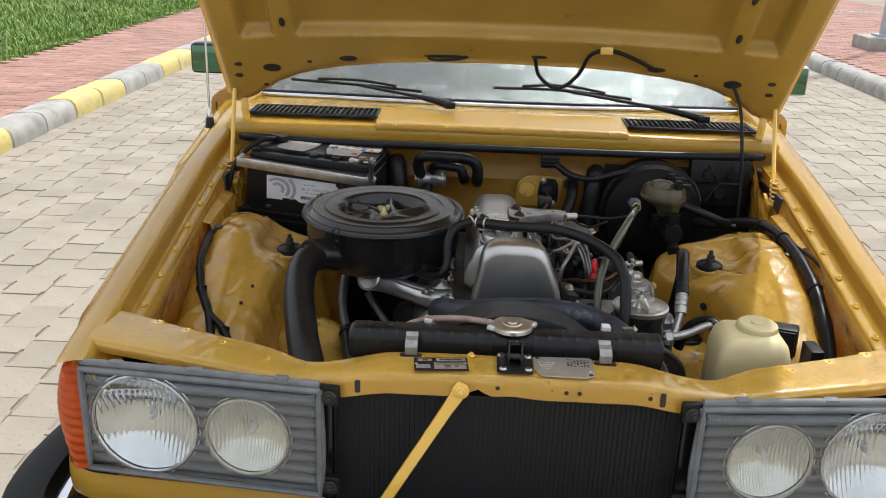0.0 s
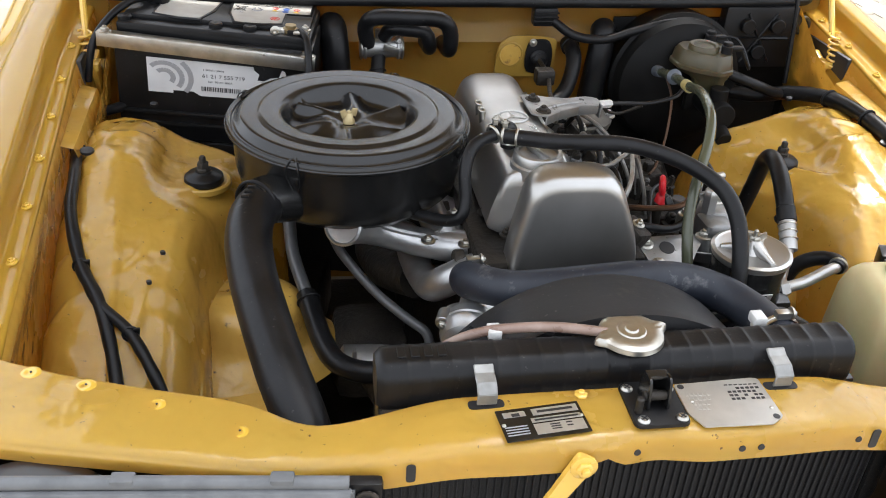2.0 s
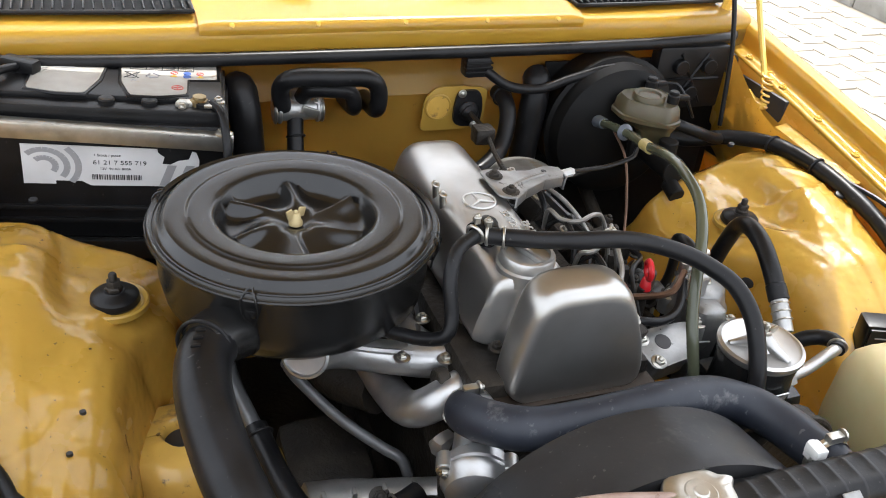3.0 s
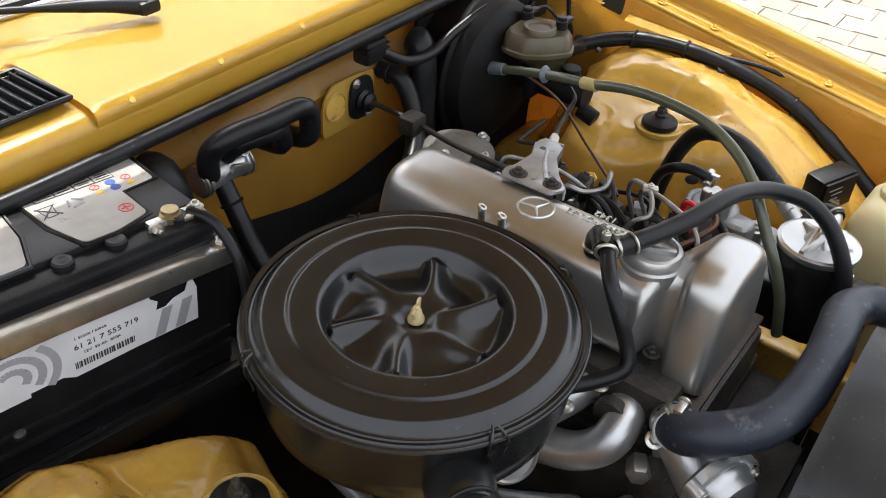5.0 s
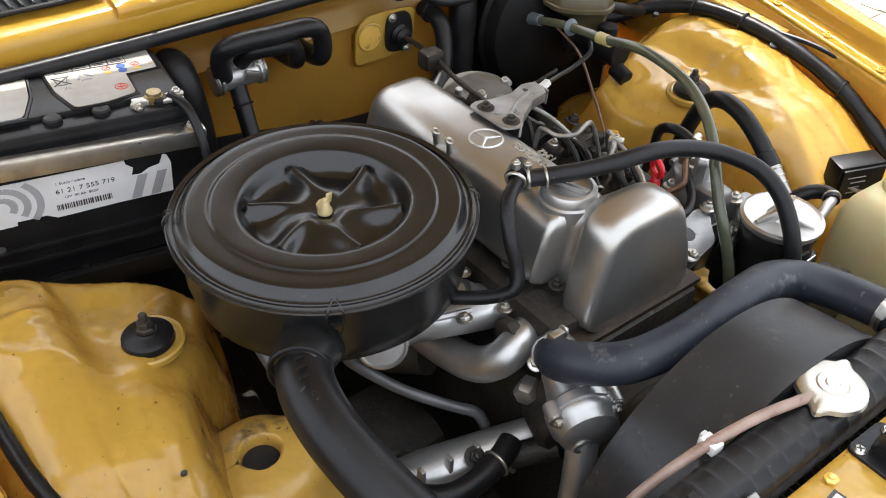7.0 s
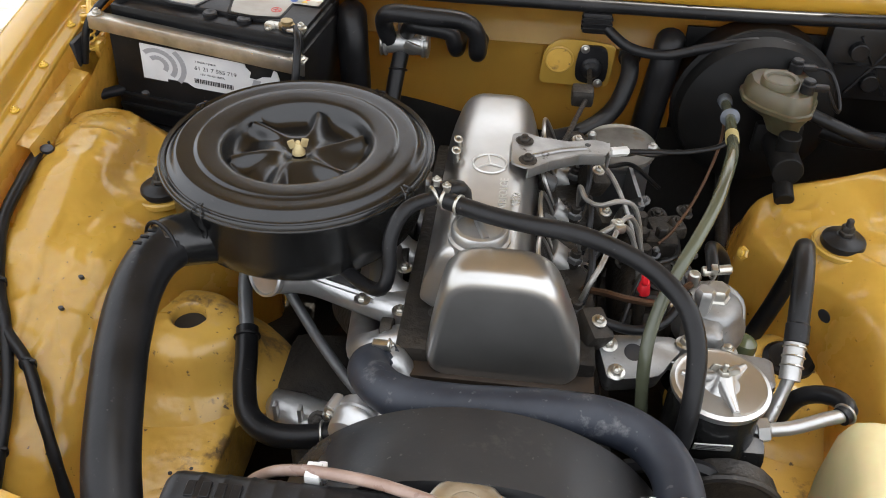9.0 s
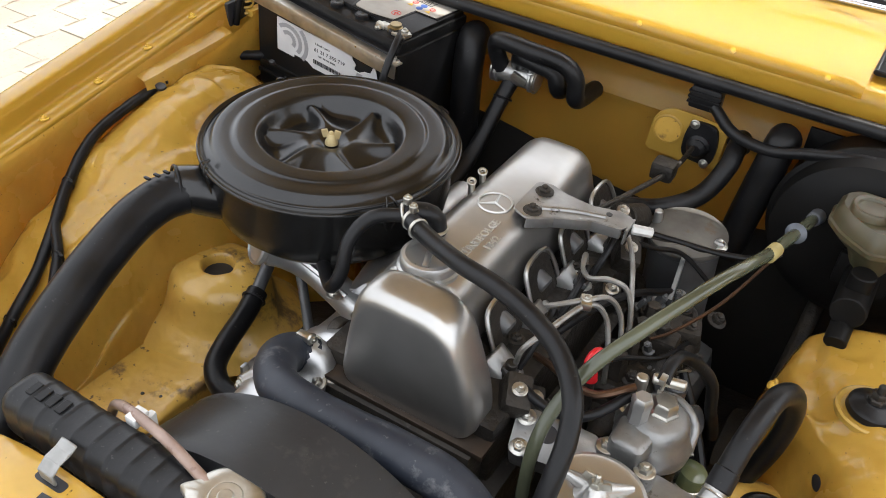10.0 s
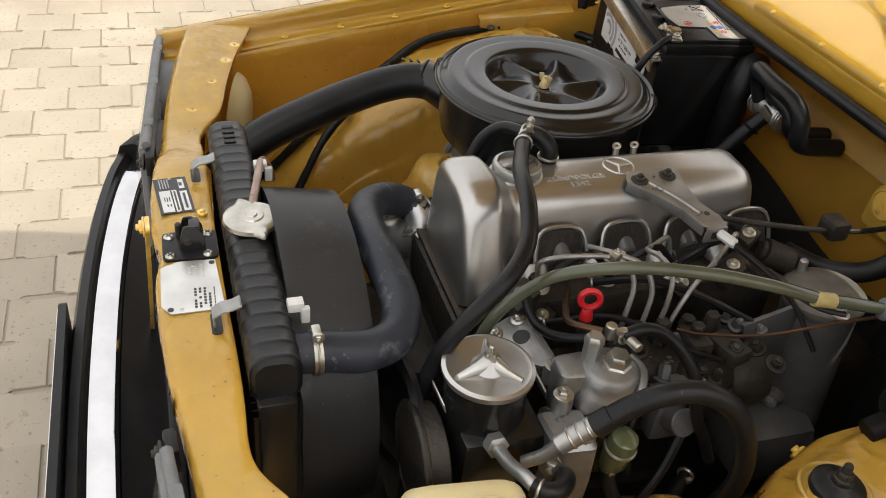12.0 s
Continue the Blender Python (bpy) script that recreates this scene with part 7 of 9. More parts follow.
tube(bm, [(0.393, 0.315, 0.7755), (0.403, 0.325, 0.776), (0.401, 0.342, 0.772), (0.386, 0.356, 0.765), (0.366, 0.366, 0.745), (0.352, 0.370, 0.70)], 0.0105, 16)
rh = solo("return_hose", bm, RUBBER, "short black return hose behind the steering pump", "hose")
part("hose_clamp", ring(B(), (0.399, 0.320, 0.7755), 0.0112, 0.0018, (0.7, 0.7, 0.05), 24), STEEL, rh)
bm = B()
tube(bm, [(0.330, 0.335, 0.735), (0.340, 0.352, 0.754), (0.347, 0.364, 0.779)], 0.0075, 12)
tube(bm, [(0.347, 0.362, 0.776), (0.350, 0.380, 0.792), (0.354, 0.400, 0.809)], 0.0120, 14)
part("crimped_fitting", bm, ALU, ps, "crimped silver hose fitting")
bm = B()
tube(bm, [(0.354, 0.398, 0.806), (0.358, 0.430, 0.831), (0.364, 0.465, 0.848), (0.372, 0.505, 0.850), (0.385, 0.542, 0.826), (0.392, 0.568, 0.77), (0.385, 0.582, 0.69), (0.36, 0.575, 0.60)], 0.0125, 16)
sh = solo("steering_hose", bm, RUBBER, "thick black power steering hose arching over the wheel housing", "hose")
part("end_sleeve", cyl(B(), (0.3535, 0.394, 0.803), (0.3555, 0.412, 0.818), 0.0138, 0.0135), RUBBER, sh)
for k in range(3):
    part("crimp_ring", ring(B(), Vector((0.348, 0.368, 0.782)).lerp(Vector((0.3535, 0.396, 0.805)), 0.2 + 0.3 * k), 0.0124, 0.0012, (0.12, 0.8, 0.6), 20, 6), STEEL, sh)
lb = thing("pump_bracket", (0.16, 0.385, 0.72), "cast aluminium bracket with a large hole in front of the head", "bracket")
mb = axes_at((0.172, 0.382, 0.768), (1, 0.25, 0.05), (-0.25, 1, 0.35))
bm = B()
prism(bm, rounded([(-0.034, -0.026), (0.026, -0.030), (0.045, -0.012), (0.062, 0.0), (0.060, 0.016), (0.03, 0.022), (-0.02, 0.030), (-0.034, 0.022)], 0.008), -0.028, 0.004, mb, 0.002)
part("casting", bm, WEATHERED_ALU, lb)
bm = B()
for d in (0.0, 0.012, 0.024):
    box(bm, (0.045, -0.01 + d, -0.012), (0.07, 0.003, 0.02), 0.001, rot=(0, 12, -12), m=mb)
part("web", bm, WEATHERED_ALU, lb)
bm = B()
lathe(bm, [(0.011, 0.003), (0.011, 0.0048)], mb @ Matrix.Translation((0.004, 0.004, 0)), 20)
part("hole", bm, INK, lb)
for u, v in ((-0.022, -0.018), (-0.022, 0.018)):
    part("bolt", hexbolt(B(), mb @ Vector((u, v, 0.004)), mb.to_3x3() @ Vector((0, 0, 1)), 0.007, 0.006), STEEL, lb)
pf = thing("fuel_prefilter", (0.318, 0.462, 0.68), "small greenish plastic fuel prefilter", "filter")
bm = B()
lathe(bm, [(0.008, -0.03), (0.016, -0.026), (0.018, -0.02), (0.018, 0.02), (0.016, 0.026), (0.008, 0.03)], place((0.318, 0.462, 0.711), (0.330, 0.466, 0.78)), 24)
part("body", bm, mat("green_filter_plastic", (0.10, 0.115, 0.055), (0.07, 0.08, 0.04), rough=0.2, scale=30, bump=0.03), pf)
bm = B()
ring(bm, (0.3195, 0.4625, 0.719), 0.0185, 0.002, (0.12, 0.04, 0.69))
part("band", bm, STEEL, pf)
bm = B()
tube(bm, [(0.314, 0.460, 0.684), (0.318, 0.462, 0.655), (0.334, 0.474, 0.628), (0.344, 0.500, 0.615), (0.334, 0.545, 0.612), (0.300, 0.593, 0.623)], 0.0085, 14)
ph = solo("prefilter_hose", bm, RUBBER, "black fuel hose looping under the prefilter", "hose")
for p, w in (((0.3145, 0.460, 0.678), (0.05, 0.05, -1)), ((0.306, 0.585, 0.6215), (-0.6, 0.8, 0.1))):
    q = ring(B(), p, 0.0095, 0.0022, w, 24)
    box(q, Vector(p) + Vector((0.012, -0.004, 0.004)), (0.006, 0.008, 0.006), 0.001)
    part("hose_clamp", q, STEEL, ph)

# hoses
bm = B()
tube(bm, [(-0.106, 0.338, 0.768), (-0.122, 0.318, 0.780), (-0.115, 0.285, 0.796), (-0.085, 0.252, 0.808), (-0.038, 0.236, 0.818), (0.02, 0.232, 0.825), (0.08, 0.236, 0.824), (0.135, 0.240, 0.815), (0.178, 0.225, 0.806), (0.198, 0.188, 0.806), (0.200, 0.135, 0.815), (0.20, 0.10, 0.818)], 0.0235, 22, 0.006, 0.03)
rh = solo("radiator_hose", bm, HOSE_BLUE, "thick blue-black upper radiator hose", "hose")
for c0, way in (((-0.113, 0.331, 0.772), (0.6, -0.6, 0.3)), ((0.200, 0.128, 0.816), (0, 1, 0))):
    bm = B()
    ring(bm, c0, 0.0248, 0.0018, way, 36)
    m = place(c0, Vector(c0) + Vector(way))
    lathe(bm, [(0.0252, -0.005), (0.0252, 0.005)], m, 36, cap=False)
    box(bm, Vector(c0) + Vector((0, 0, 0.028)), (0.018, 0.010, 0.009), 0.002)
    hexbolt(bm, Vector(c0) + Vector((0.01, 0, 0.029)), (1, 0, 0), 0.005, 0.004)
    part("hose_clamp", bm, STEEL, rh, "plated worm-drive hose clamp")
bm = B()
tube(bm, [(-0.058, 0.458, 0.915), (-0.03, 0.442, 0.918), (0.0, 0.428, 0.920), (0.038, 0.412, 0.925), (0.076, 0.402, 0.928), (0.107, 0.395, 0.926), (0.138, 0.386, 0.920), (0.167, 0.374, 0.912), (0.190, 0.357, 0.903), (0.209, 0.334, 0.892), (0.219, 0.308, 0.872), (0.221, 0.285, 0.845), (0.219, 0.262, 0.80), (0.213, 0.25, 0.74)], 0.0105, 16)
bh = solo("breather_hose", bm, RUBBER, "long black breather hose arching over the engine", "hose")
bm = B()
tube(bm, [(-0.066, 0.462, 0.916), (-0.099, 0.441, 0.910), (-0.114, 0.418, 0.885), (-0.114, 0.402, 0.848), (-0.122, 0.395, 0.826), (-0.145, 0.415, 0.812), (-0.18, 0.45, 0.805)], 0.0085, 14)
solo("breather_hose", bm, RUBBER, "short black hose from the breather elbow under the air cleaner", "hose")
part("hose_clamp", ring(B(), (-0.040, 0.4465, 0.917), 0.0113, 0.0018, (1, -0.5, 0.1), 20, 6), STEEL, bh)
tee = thing("breather_elbow", (-0.062, 0.478, 0.885), "black rubber breather elbow with small hose clamps", "elbow")
bm = B()
tube(bm, [(-0.040, 0.487, 0.885), (-0.041, 0.487, 0.905), (-0.05, 0.478, 0.916), (-0.07, 0.464, 0.917)], 0.0125, 14)
part("elbow", bm, RUBBER, tee)
bm = B()
ring(bm, (-0.0405, 0.487, 0.894), 0.0132, 0.002, (0, 0, 1))
ring(bm, (-0.056, 0.459, 0.9155), 0.0115, 0.0022, (1, -0.5, 0.1))
ring(bm, (-0.070, 0.462, 0.9155), 0.0112, 0.0022, (-0.8, -0.5, -0.2))
for p in ((-0.056, 0.460, 0.929), (-0.068, 0.466, 0.932)):
    box(bm, p, (0.007, 0.009, 0.008), 0.0015)
    hexbolt(bm, Vector(p) + Vector((0, 0, 0.004)), (0, 0, 1), 0.0035, 0.004)
part("clamp", bm, STEEL, tee)
bm = B()
tube(bm, [(0.326, 0.868, 0.850), (0.320, 0.815, 0.865), (0.3145, 0.768, 0.877), (0.309, 0.73, 0.885), (0.302, 0.685, 0.8935), (0.290, 0.62, 0.912), (0.274, 0.56, 0.922), (0.252, 0.49, 0.924), (0.230, 0.44, 0.913), (0.208, 0.402, 0.893), (0.192, 0.377, 0.866), (0.182, 0.356, 0.836), (0.179, 0.337, 0.805), (0.182, 0.32, 0.76), (0.19, 0.31, 0.70)], 0.0075, 14)
vac = solo("vacuum_tube", bm, CLEAR_TUBE, "clear greenish vacuum tube from the brake booster", "tube")
bm = B()
lathe(bm, [(0.007, -0.006), (0.011, -0.003), (0.0135, 0.0), (0.011, 0.003), (0.007, 0.006)], place((0.3145, 0.768, 0.877), (0.320, 0.815, 0.865)), 24)
VALVE_BLUE = mat("blue_grey_plastic", (0.10, 0.115, 0.14), (0.075, 0.085, 0.10), rough=0.4)
part("end_collar", cyl(B(), (0.3235, 0.845, 0.8565), (0.3275, 0.876, 0.848), 0.0095, 0.011), VALVE_BLUE, vac)
solo("check_valve", bm, VALVE_BLUE, "blue-grey plastic check valve in the vacuum tube", "valve")
part("tape_band", cyl(B(), (0.3045, 0.70, 0.8905), (0.3005, 0.672, 0.895), 0.0090), mat("yellowed_tape", (0.42, 0.35, 0.13), (0.32, 0.26, 0.10), rough=0.4, scale=60, bump=0.1), vac, "yellowed tape band")
bm = B()
tube(bm, [(-0.348, 0.62, 0.72), (-0.343, 0.545, 0.685), (-0.322, 0.468, 0.650)], 0.010, 12)
lhp = solo("heater_pipe", bm, GREY_PAINT, "grey steel heater pipe beside the block", "pipe")
bm = B()
tube(bm, [(-0.325, 0.480, 0.655), (-0.316, 0.440, 0.642), (-0.305, 0.390, 0.634), (-0.288, 0.350, 0.630), (-0.255, 0.328, 0.628), (-0.215, 0.326, 0.630), (-0.180, 0.332, 0.634), (-0.155, 0.342, 0.636)], 0.0155, 16)
ring(bm, (-0.322, 0.468, 0.651), 0.0165, 0.002, (0.25, -1, -0.35))
hh = solo("heater_hose", bm, RUBBER, "black heater hose low beside the engine", "hose")
part("hose_clamp", ring(B(), (-0.188, 0.330, 0.633), 0.0168, 0.002, (1, 0.15, 0.1)), STEEL, hh)

# ---- bulkhead fittings ----
hv = thing("heater_valve", (-0.17, 0.96, 0.85), "grey cast heater valve with black looped hoses", "heater valve")
bm = B()
cyl(bm, (-0.215, 0.945, 0.868), (-0.135, 0.945, 0.868), 0.018)
cyl(bm, (-0.175, 0.945, 0.868), (-0.175, 0.95, 0.90), 0.012)
for x in (-0.205, -0.145):
    ring(bm, (x, 0.945, 0.868), 0.019, 0.003, (1, 0, 0))
    hexbolt(bm, (x, 0.935, 0.885), (0, -0.5, 1), 0.005, 0.005)
part("valve_body", bm, ALU, hv, "oxidised cast valve body")
for x in (-0.212, -0.138):
    part("hose_clamp", ring(B(), (x, 0.945, 0.868), 0.0205, 0.0018, (1, 0, 0), 24, 6), STEEL, hv)
part("lever", box(B(), (-0.16, 0.925, 0.872), (0.028, 0.006, 0.012), 0.002, rot=(0, 20, 0)), STEEL, hv)
bm = B()
tube(bm, [(-0.20, 0.938, 0.875), (-0.206, 0.925, 0.912), (-0.190, 0.908, 0.934), (-0.135, 0.896, 0.938), (-0.078, 0.896, 0.934), (-0.058, 0.902, 0.912), (-0.056, 0.915, 0.874), (-0.056, 0.99, 0.862)], 0.0140, 16)
part("upper_hose", bm, RUBBER, hv)
bm = B()
tube(bm, [(-0.170, 0.940, 0.890), (-0.160, 0.922, 0.909), (-0.130, 0.914, 0.911), (-0.100, 0.916, 0.904), (-0.090, 0.925, 0.874), (-0.090, 0.99, 0.865)], 0.0130, 16)
part("lower_hose", bm, RUBBER, hv)
bm = B()
tube(bm, [(-0.18, 0.94, 0.855), (-0.185, 0.915, 0.825), (-0.19, 0.88, 0.78), (-0.195, 0.83, 0.74), (-0.20, 0.75, 0.71)], 0.013, 16)
ring(bm, (-0.183, 0.922, 0.832), 0.014, 0.002, (0, -0.5, -0.8))
part("down_hose", bm, RUBBER, hv)
bm = B()
tube(bm, [(-0.265, 0.965, 0.90), (-0.262, 0.95, 0.90), (-0.258, 0.935, 0.86), (-0.255, 0.93, 0.80), (-0.255, 0.93, 0.70)], 0.025, 16)
solo("drain_hose", bm, RUBBER, "fat black drain hose on the bulkhead", "hose")
bm = B()
tube(bm, [(0.245, 0.965, 0.895), (0.243, 0.955, 0.89), (0.238, 0.945, 0.85), (0.23, 0.94, 0.79), (0.22, 0.93, 0.70)], 0.024, 16)
solo("drain_hose", bm, RUBBER, "black drain hose behind the oil filter", "hose")
bm = B()
box(bm, (0.125, 0.955, 0.925), (0.045, 0.03, 0.035), 0.006)
for k in range(3):
    box(bm, (0.125, 0.943, 0.918 + 0.008 * k), (0.048, 0.012, 0.003), 0.001)
solo("cable_grommet", bm, RUBBER, "black ribbed rubber cable grommet on the bulkhead", "grommet")
bm = B()
tube(bm, [(0.14, 0.945, 0.918), (0.18, 0.93, 0.895), (0.235, 0.925, 0.89), (0.29, 0.925, 0.905), (0.36, 0.915, 0.925), (0.42, 0.91, 0.92), (0.455, 0.905, 0.88), (0.47, 0.90, 0.84)], 0.0085, 10)
solo("brake_hose", bm, RUBBER, "black wiring lead along the bulkhead", "cable")
pl = thing("bulkhead_plate", (0.10, 0.975, 0.80), "yellow bulkhead plate with a round hole and a black bellows", "plate")
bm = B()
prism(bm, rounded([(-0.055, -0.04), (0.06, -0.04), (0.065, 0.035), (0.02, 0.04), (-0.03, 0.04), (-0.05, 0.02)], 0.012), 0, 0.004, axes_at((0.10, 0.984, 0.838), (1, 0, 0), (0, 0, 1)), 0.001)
part("plate", bm, PAINT_SHADED, pl)
part("hole_rim", ring(B(), (0.075, 0.9795, 0.842), 0.022, 0.0022, (0, -1, 0), 30), PAINT_SHADED, pl)
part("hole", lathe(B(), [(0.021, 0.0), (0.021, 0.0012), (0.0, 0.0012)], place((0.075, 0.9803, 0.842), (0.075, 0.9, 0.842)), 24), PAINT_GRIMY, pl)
bm = B()
prism(bm, rounded([(-0.024, -0.03), (0.024, -0.034), (0.028, 0.0), (0.022, 0.034), (-0.02, 0.034), (-0.026, 0.0)], 0.014), 0, 0.006, axes_at((0.128, 0.9795, 0.838), (1, 0, 0), (0, 0, 1)), 0.002)
lathe(bm, [(0.016, 0), (0.018, 0.006), (0.013, 0.010), (0.015, 0.016), (0.009, 0.022)], place((0.128, 0.974, 0.836), (0.128, 0.94, 0.836)), 20)
part("bellows", bm, RUBBER, pl)
for p in ((0.115, 0.973, 0.867), (0.142, 0.973, 0.808)):
    part("screw", hexbolt(B(), p, (0, -1, 0), 0.005, 0.003), STEEL, pl)
bm = B()
tube(bm, [(0.185, 0.985, 0.862), (0.186, 0.955, 0.862), (0.185, 0.93, 0.84), (0.165, 0.90, 0.80), (0.12, 0.87, 0.775), (0.06, 0.85, 0.765)], 0.0145, 16)
ring(bm, (0.186, 0.965, 0.862), 0.016, 0.002, (0, 1, 0))
solo("heater_hose", bm, RUBBER, "black heater hose into the bulkhead", "hose")

# brake booster
bb = thing("brake_booster", (0.39, 0.90, 0.70), "round black brake servo with its master cylinder and fluid pot", "brake booster")
c = Vector((0.384, 0.922, 0.814))
bm = B()
lathe(bm, [(0.10, -0.08), (0.122, -0.06), (0.125, -0.01), (0.128, -0.006), (0.128, 0.0), (0.122, 0.005), (0.117, 0.03), (0.10, 0.044), (0.06, 0.052), (0.0, 0.054)], place(c, c + Vector((0, -1, 0))), 56)
part("servo_drum", bm, MATT_BLACK, bb, "black lacquered servo drum")
bm = B()
cyl(bm, (0.405, 0.86, 0.815), (0.405, 0.735, 0.815), 0.022)
box(bm, (0.405, 0.83, 0.815), (0.07, 0.015, 0.05), 0.006)
cyl(bm, (0.405, 0.77, 0.815), (0.405, 0.77, 0.855), 0.016)
cyl(bm, (0.405, 0.745, 0.790), (0.405, 0.715, 0.78), 0.014)
part("master_cylinder", bm, MATT_BLACK, bb)
POT = rounded([(-0.056, 0.036), (-0.038, 0.056), (0.040, 0.060), (0.054, 0.0), (0.034, -0.058), (0.004, -0.072), (-0.036, -0.040), (-0.056, -0.008)], 0.009)
bm = B()
secs = []
for z, k, dx, dy in ((0.836, 0.40, 0.010, -0.016), (0.842, 0.46, 0.010, -0.016), (0.856, 0.55, 0.008, -0.012), (0.866, 0.84, 0.002, -0.002), (0.872, 0.92, 0, 0), (0.874, 0.99, 0, 0), (0.880, 0.99, 0, 0), (0.882, 0.94, 0, 0), (0.898, 0.90, 0, 0), (0.906, 0.80, 0, 0)):
    secs.append([Vector((0.396 + dx + x * k, 0.832 + dy + y * k * 0.86, z)) for x, y in POT])
loft(bm, secs)
part("fluid_pot", bm, BRAKE_POT, bb, "aged yellowish brake fluid pot")
bm = B()
lathe(bm, [(0.027, 0.0), (0.027, 0.011), (0.025, 0.014), (0.020, 0.013), (0.018, 0.010), (0.0, 0.011)], Matrix.Translation((0.386, 0.826, 0.902)), 32)
part("pot_cap", bm, BRAKE_POT, bb)
for px, py in ((0.416, 0.868), (0.420, 0.806)):
    bm = B()
    cyl(bm, (px, py, 0.902), (px, py, 0.920), 0.010)
    cyl(bm, (px, py, 0.919), (px, py, 0.926), 0.0085)
    box(bm, (px + 0.016, py, 0.914), (0.026, 0.012, 0.009), 0.003)
    part("level_sensor", bm, BLACK_PLASTIC, bb)
bm = B()
tube(bm, [(0.442, 0.868, 0.914), (0.462, 0.862, 0.914), (0.475, 0.845, 0.895), (0.480, 0.825, 0.872), (0.468, 0.810, 0.880), (0.446, 0.806, 0.914)], 0.0028, 8)
tube(bm, [(0.44, 0.83, 0.86), (0.50, 0.82, 0.84), (0.55, 0.83, 0.82), (0.60, 0.86, 0.81)], 0.010, 10)
part("sensor_lead", bm, RUBBER, bb)
bc = thing("bulkhead_cover", (0.555, 0.965, 0.885), "black ribbed plastic cover on the bulkhead", "cover")
part("panel", box(B(), (0.555, 0.965, 0.885), (0.15, 0.03, 0.12), 0.006), BLACK_PLASTIC, bc)
for x, z in ((0.525, 0.91), (0.585, 0.91), (0.555, 0.86)):
    part("knob", cyl(B(), (x, 0.952, z), (x, 0.936, z), 0.014), BLACK_PLASTIC, bc)
for k in range(6):
    a = 2 * math.pi * k / 6
    part("rib", tube(B(), [(0.555, 0.949, 0.885), (0.555 + 0.06 * math.cos(a), 0.949, 0.885 + 0.055 * math.sin(a))], 0.003, 5), BLACK_PLASTIC, bc)

# washer bottle
wb = thing("washer_bottle", (0.46, 0.20, 0.50), "yellowed plastic washer bottle with a moulded cap", "washer bottle")
bm = B()
secs = []
for z, k in ((0.50, 0.86), (0.51, 0.93), (0.70, 1.06), (0.765, 1.02), (0.790, 0.92), (0.802, 0.78), (0.806, 0.60)):
    ol = rounded([(-0.075, -0.055), (0.075, -0.045), (0.078, 0.055), (-0.06, 0.06)], 0.022)
    secs.append([Vector((0.440 + x * k * 0.9, 0.234 + y * k * 1.15, z)) for x, y in ol])
loft(bm, secs)
part("bottle", bm, BOTTLE, wb)
bm = B()
lathe(bm, [(0.036, 0.0), (0.037, 0.004), (0.036, 0.012), (0.032, 0.015), (0.012, 0.014), (0.010, 0.016), (0.0, 0.016)], Matrix.Translation((0.456, 0.246, 0.802)), 36)
part("cap", bm, BOTTLE, wb)
bm = B()
box(bm, (0.555, 0.225, 0.755), (0.025, 0.05, 0.06), 0.005)
cyl(bm, (0.568, 0.20, 0.75), (0.575, 0.185, 0.75), 0.012)
box(bm, (0.575, 0.25, 0.735), (0.02, 0.03, 0.03), 0.004)
solo("washer_pump", bm, BLACK_PLASTIC, "black washer pump bracket beside the bottle", "pump")
rb = thing("relay_box", (0.56, 0.345, 0.715), "dusty black relay box on the wheel housing", "relay box")
mr_ = axes_at((0.535, 0.352, 0.732), (0.915, -0.40, 0.04), (-0.50, 0.20, 0.80))
part("case", box(B(), (0, 0, -0.012), (0.078, 0.062, 0.036), 0.006, m=mr_), BLACK_PLASTIC, rb)
part("cover", box(B(), (0, 0, 0.0085), (0.070, 0.054, 0.005), 0.002, m=mr_), BLACK_PLASTIC, rb)
for k in range(4):
    part("print_bar", box(B(), (-0.012 + 0.004 * (k % 2), 0.014 - 0.009 * k, 0.0112), (0.030 - 0.006 * (k % 3), 0.002, 0.0006), 0, m=mr_), GREY_PRINT, rb)
part("mounting_lug", box(B(), (0.530, 0.35, 0.722), (0.03, 0.02, 0.004), 0.001, rot=(18, 10, 25)), STEEL, rb)
part("bolt_head", hexbolt(B(), (0.366, 0.688, 0.700), (-0.85, -0.4, 0.35), 0.011, 0.009), PAINT, DOME_L)

# ---- slam panel fittings ----
PZ = 0.8305
idp = thing("data_plate", (-0.11, 0.0, PZ), "black and silver data plate riveted to the slam panel", "data plate")
m = axes_at((-0.109, -0.003, PZ + 0.0005), (1, 0.09, 0), (-0.09, 1, 0))
part("plate", prism(B(), [(-0.042, -0.021), (0.042, -0.021), (0.042, 0.021), (-0.042, 0.021)], 0, 0.0012, m), BLACK_LACQUER, idp)
for x0, y0, w, h in ((-0.025, 0.013, 0.022, 0.007), (0.016, 0.013, 0.046, 0.009), (0.014, 0.002, 0.050, 0.006), (0.014, -0.010, 0.050, 0.014)):
    part("silver_field", prism(B(), [(x0 - w / 2, y0 - h / 2), (x0 + w / 2, y0 - h / 2), (x0 + w / 2, y0 + h / 2), (x0 - w / 2, y0 + h / 2)], 0.0012, 0.0016, m), PLATE_ALU, idp)
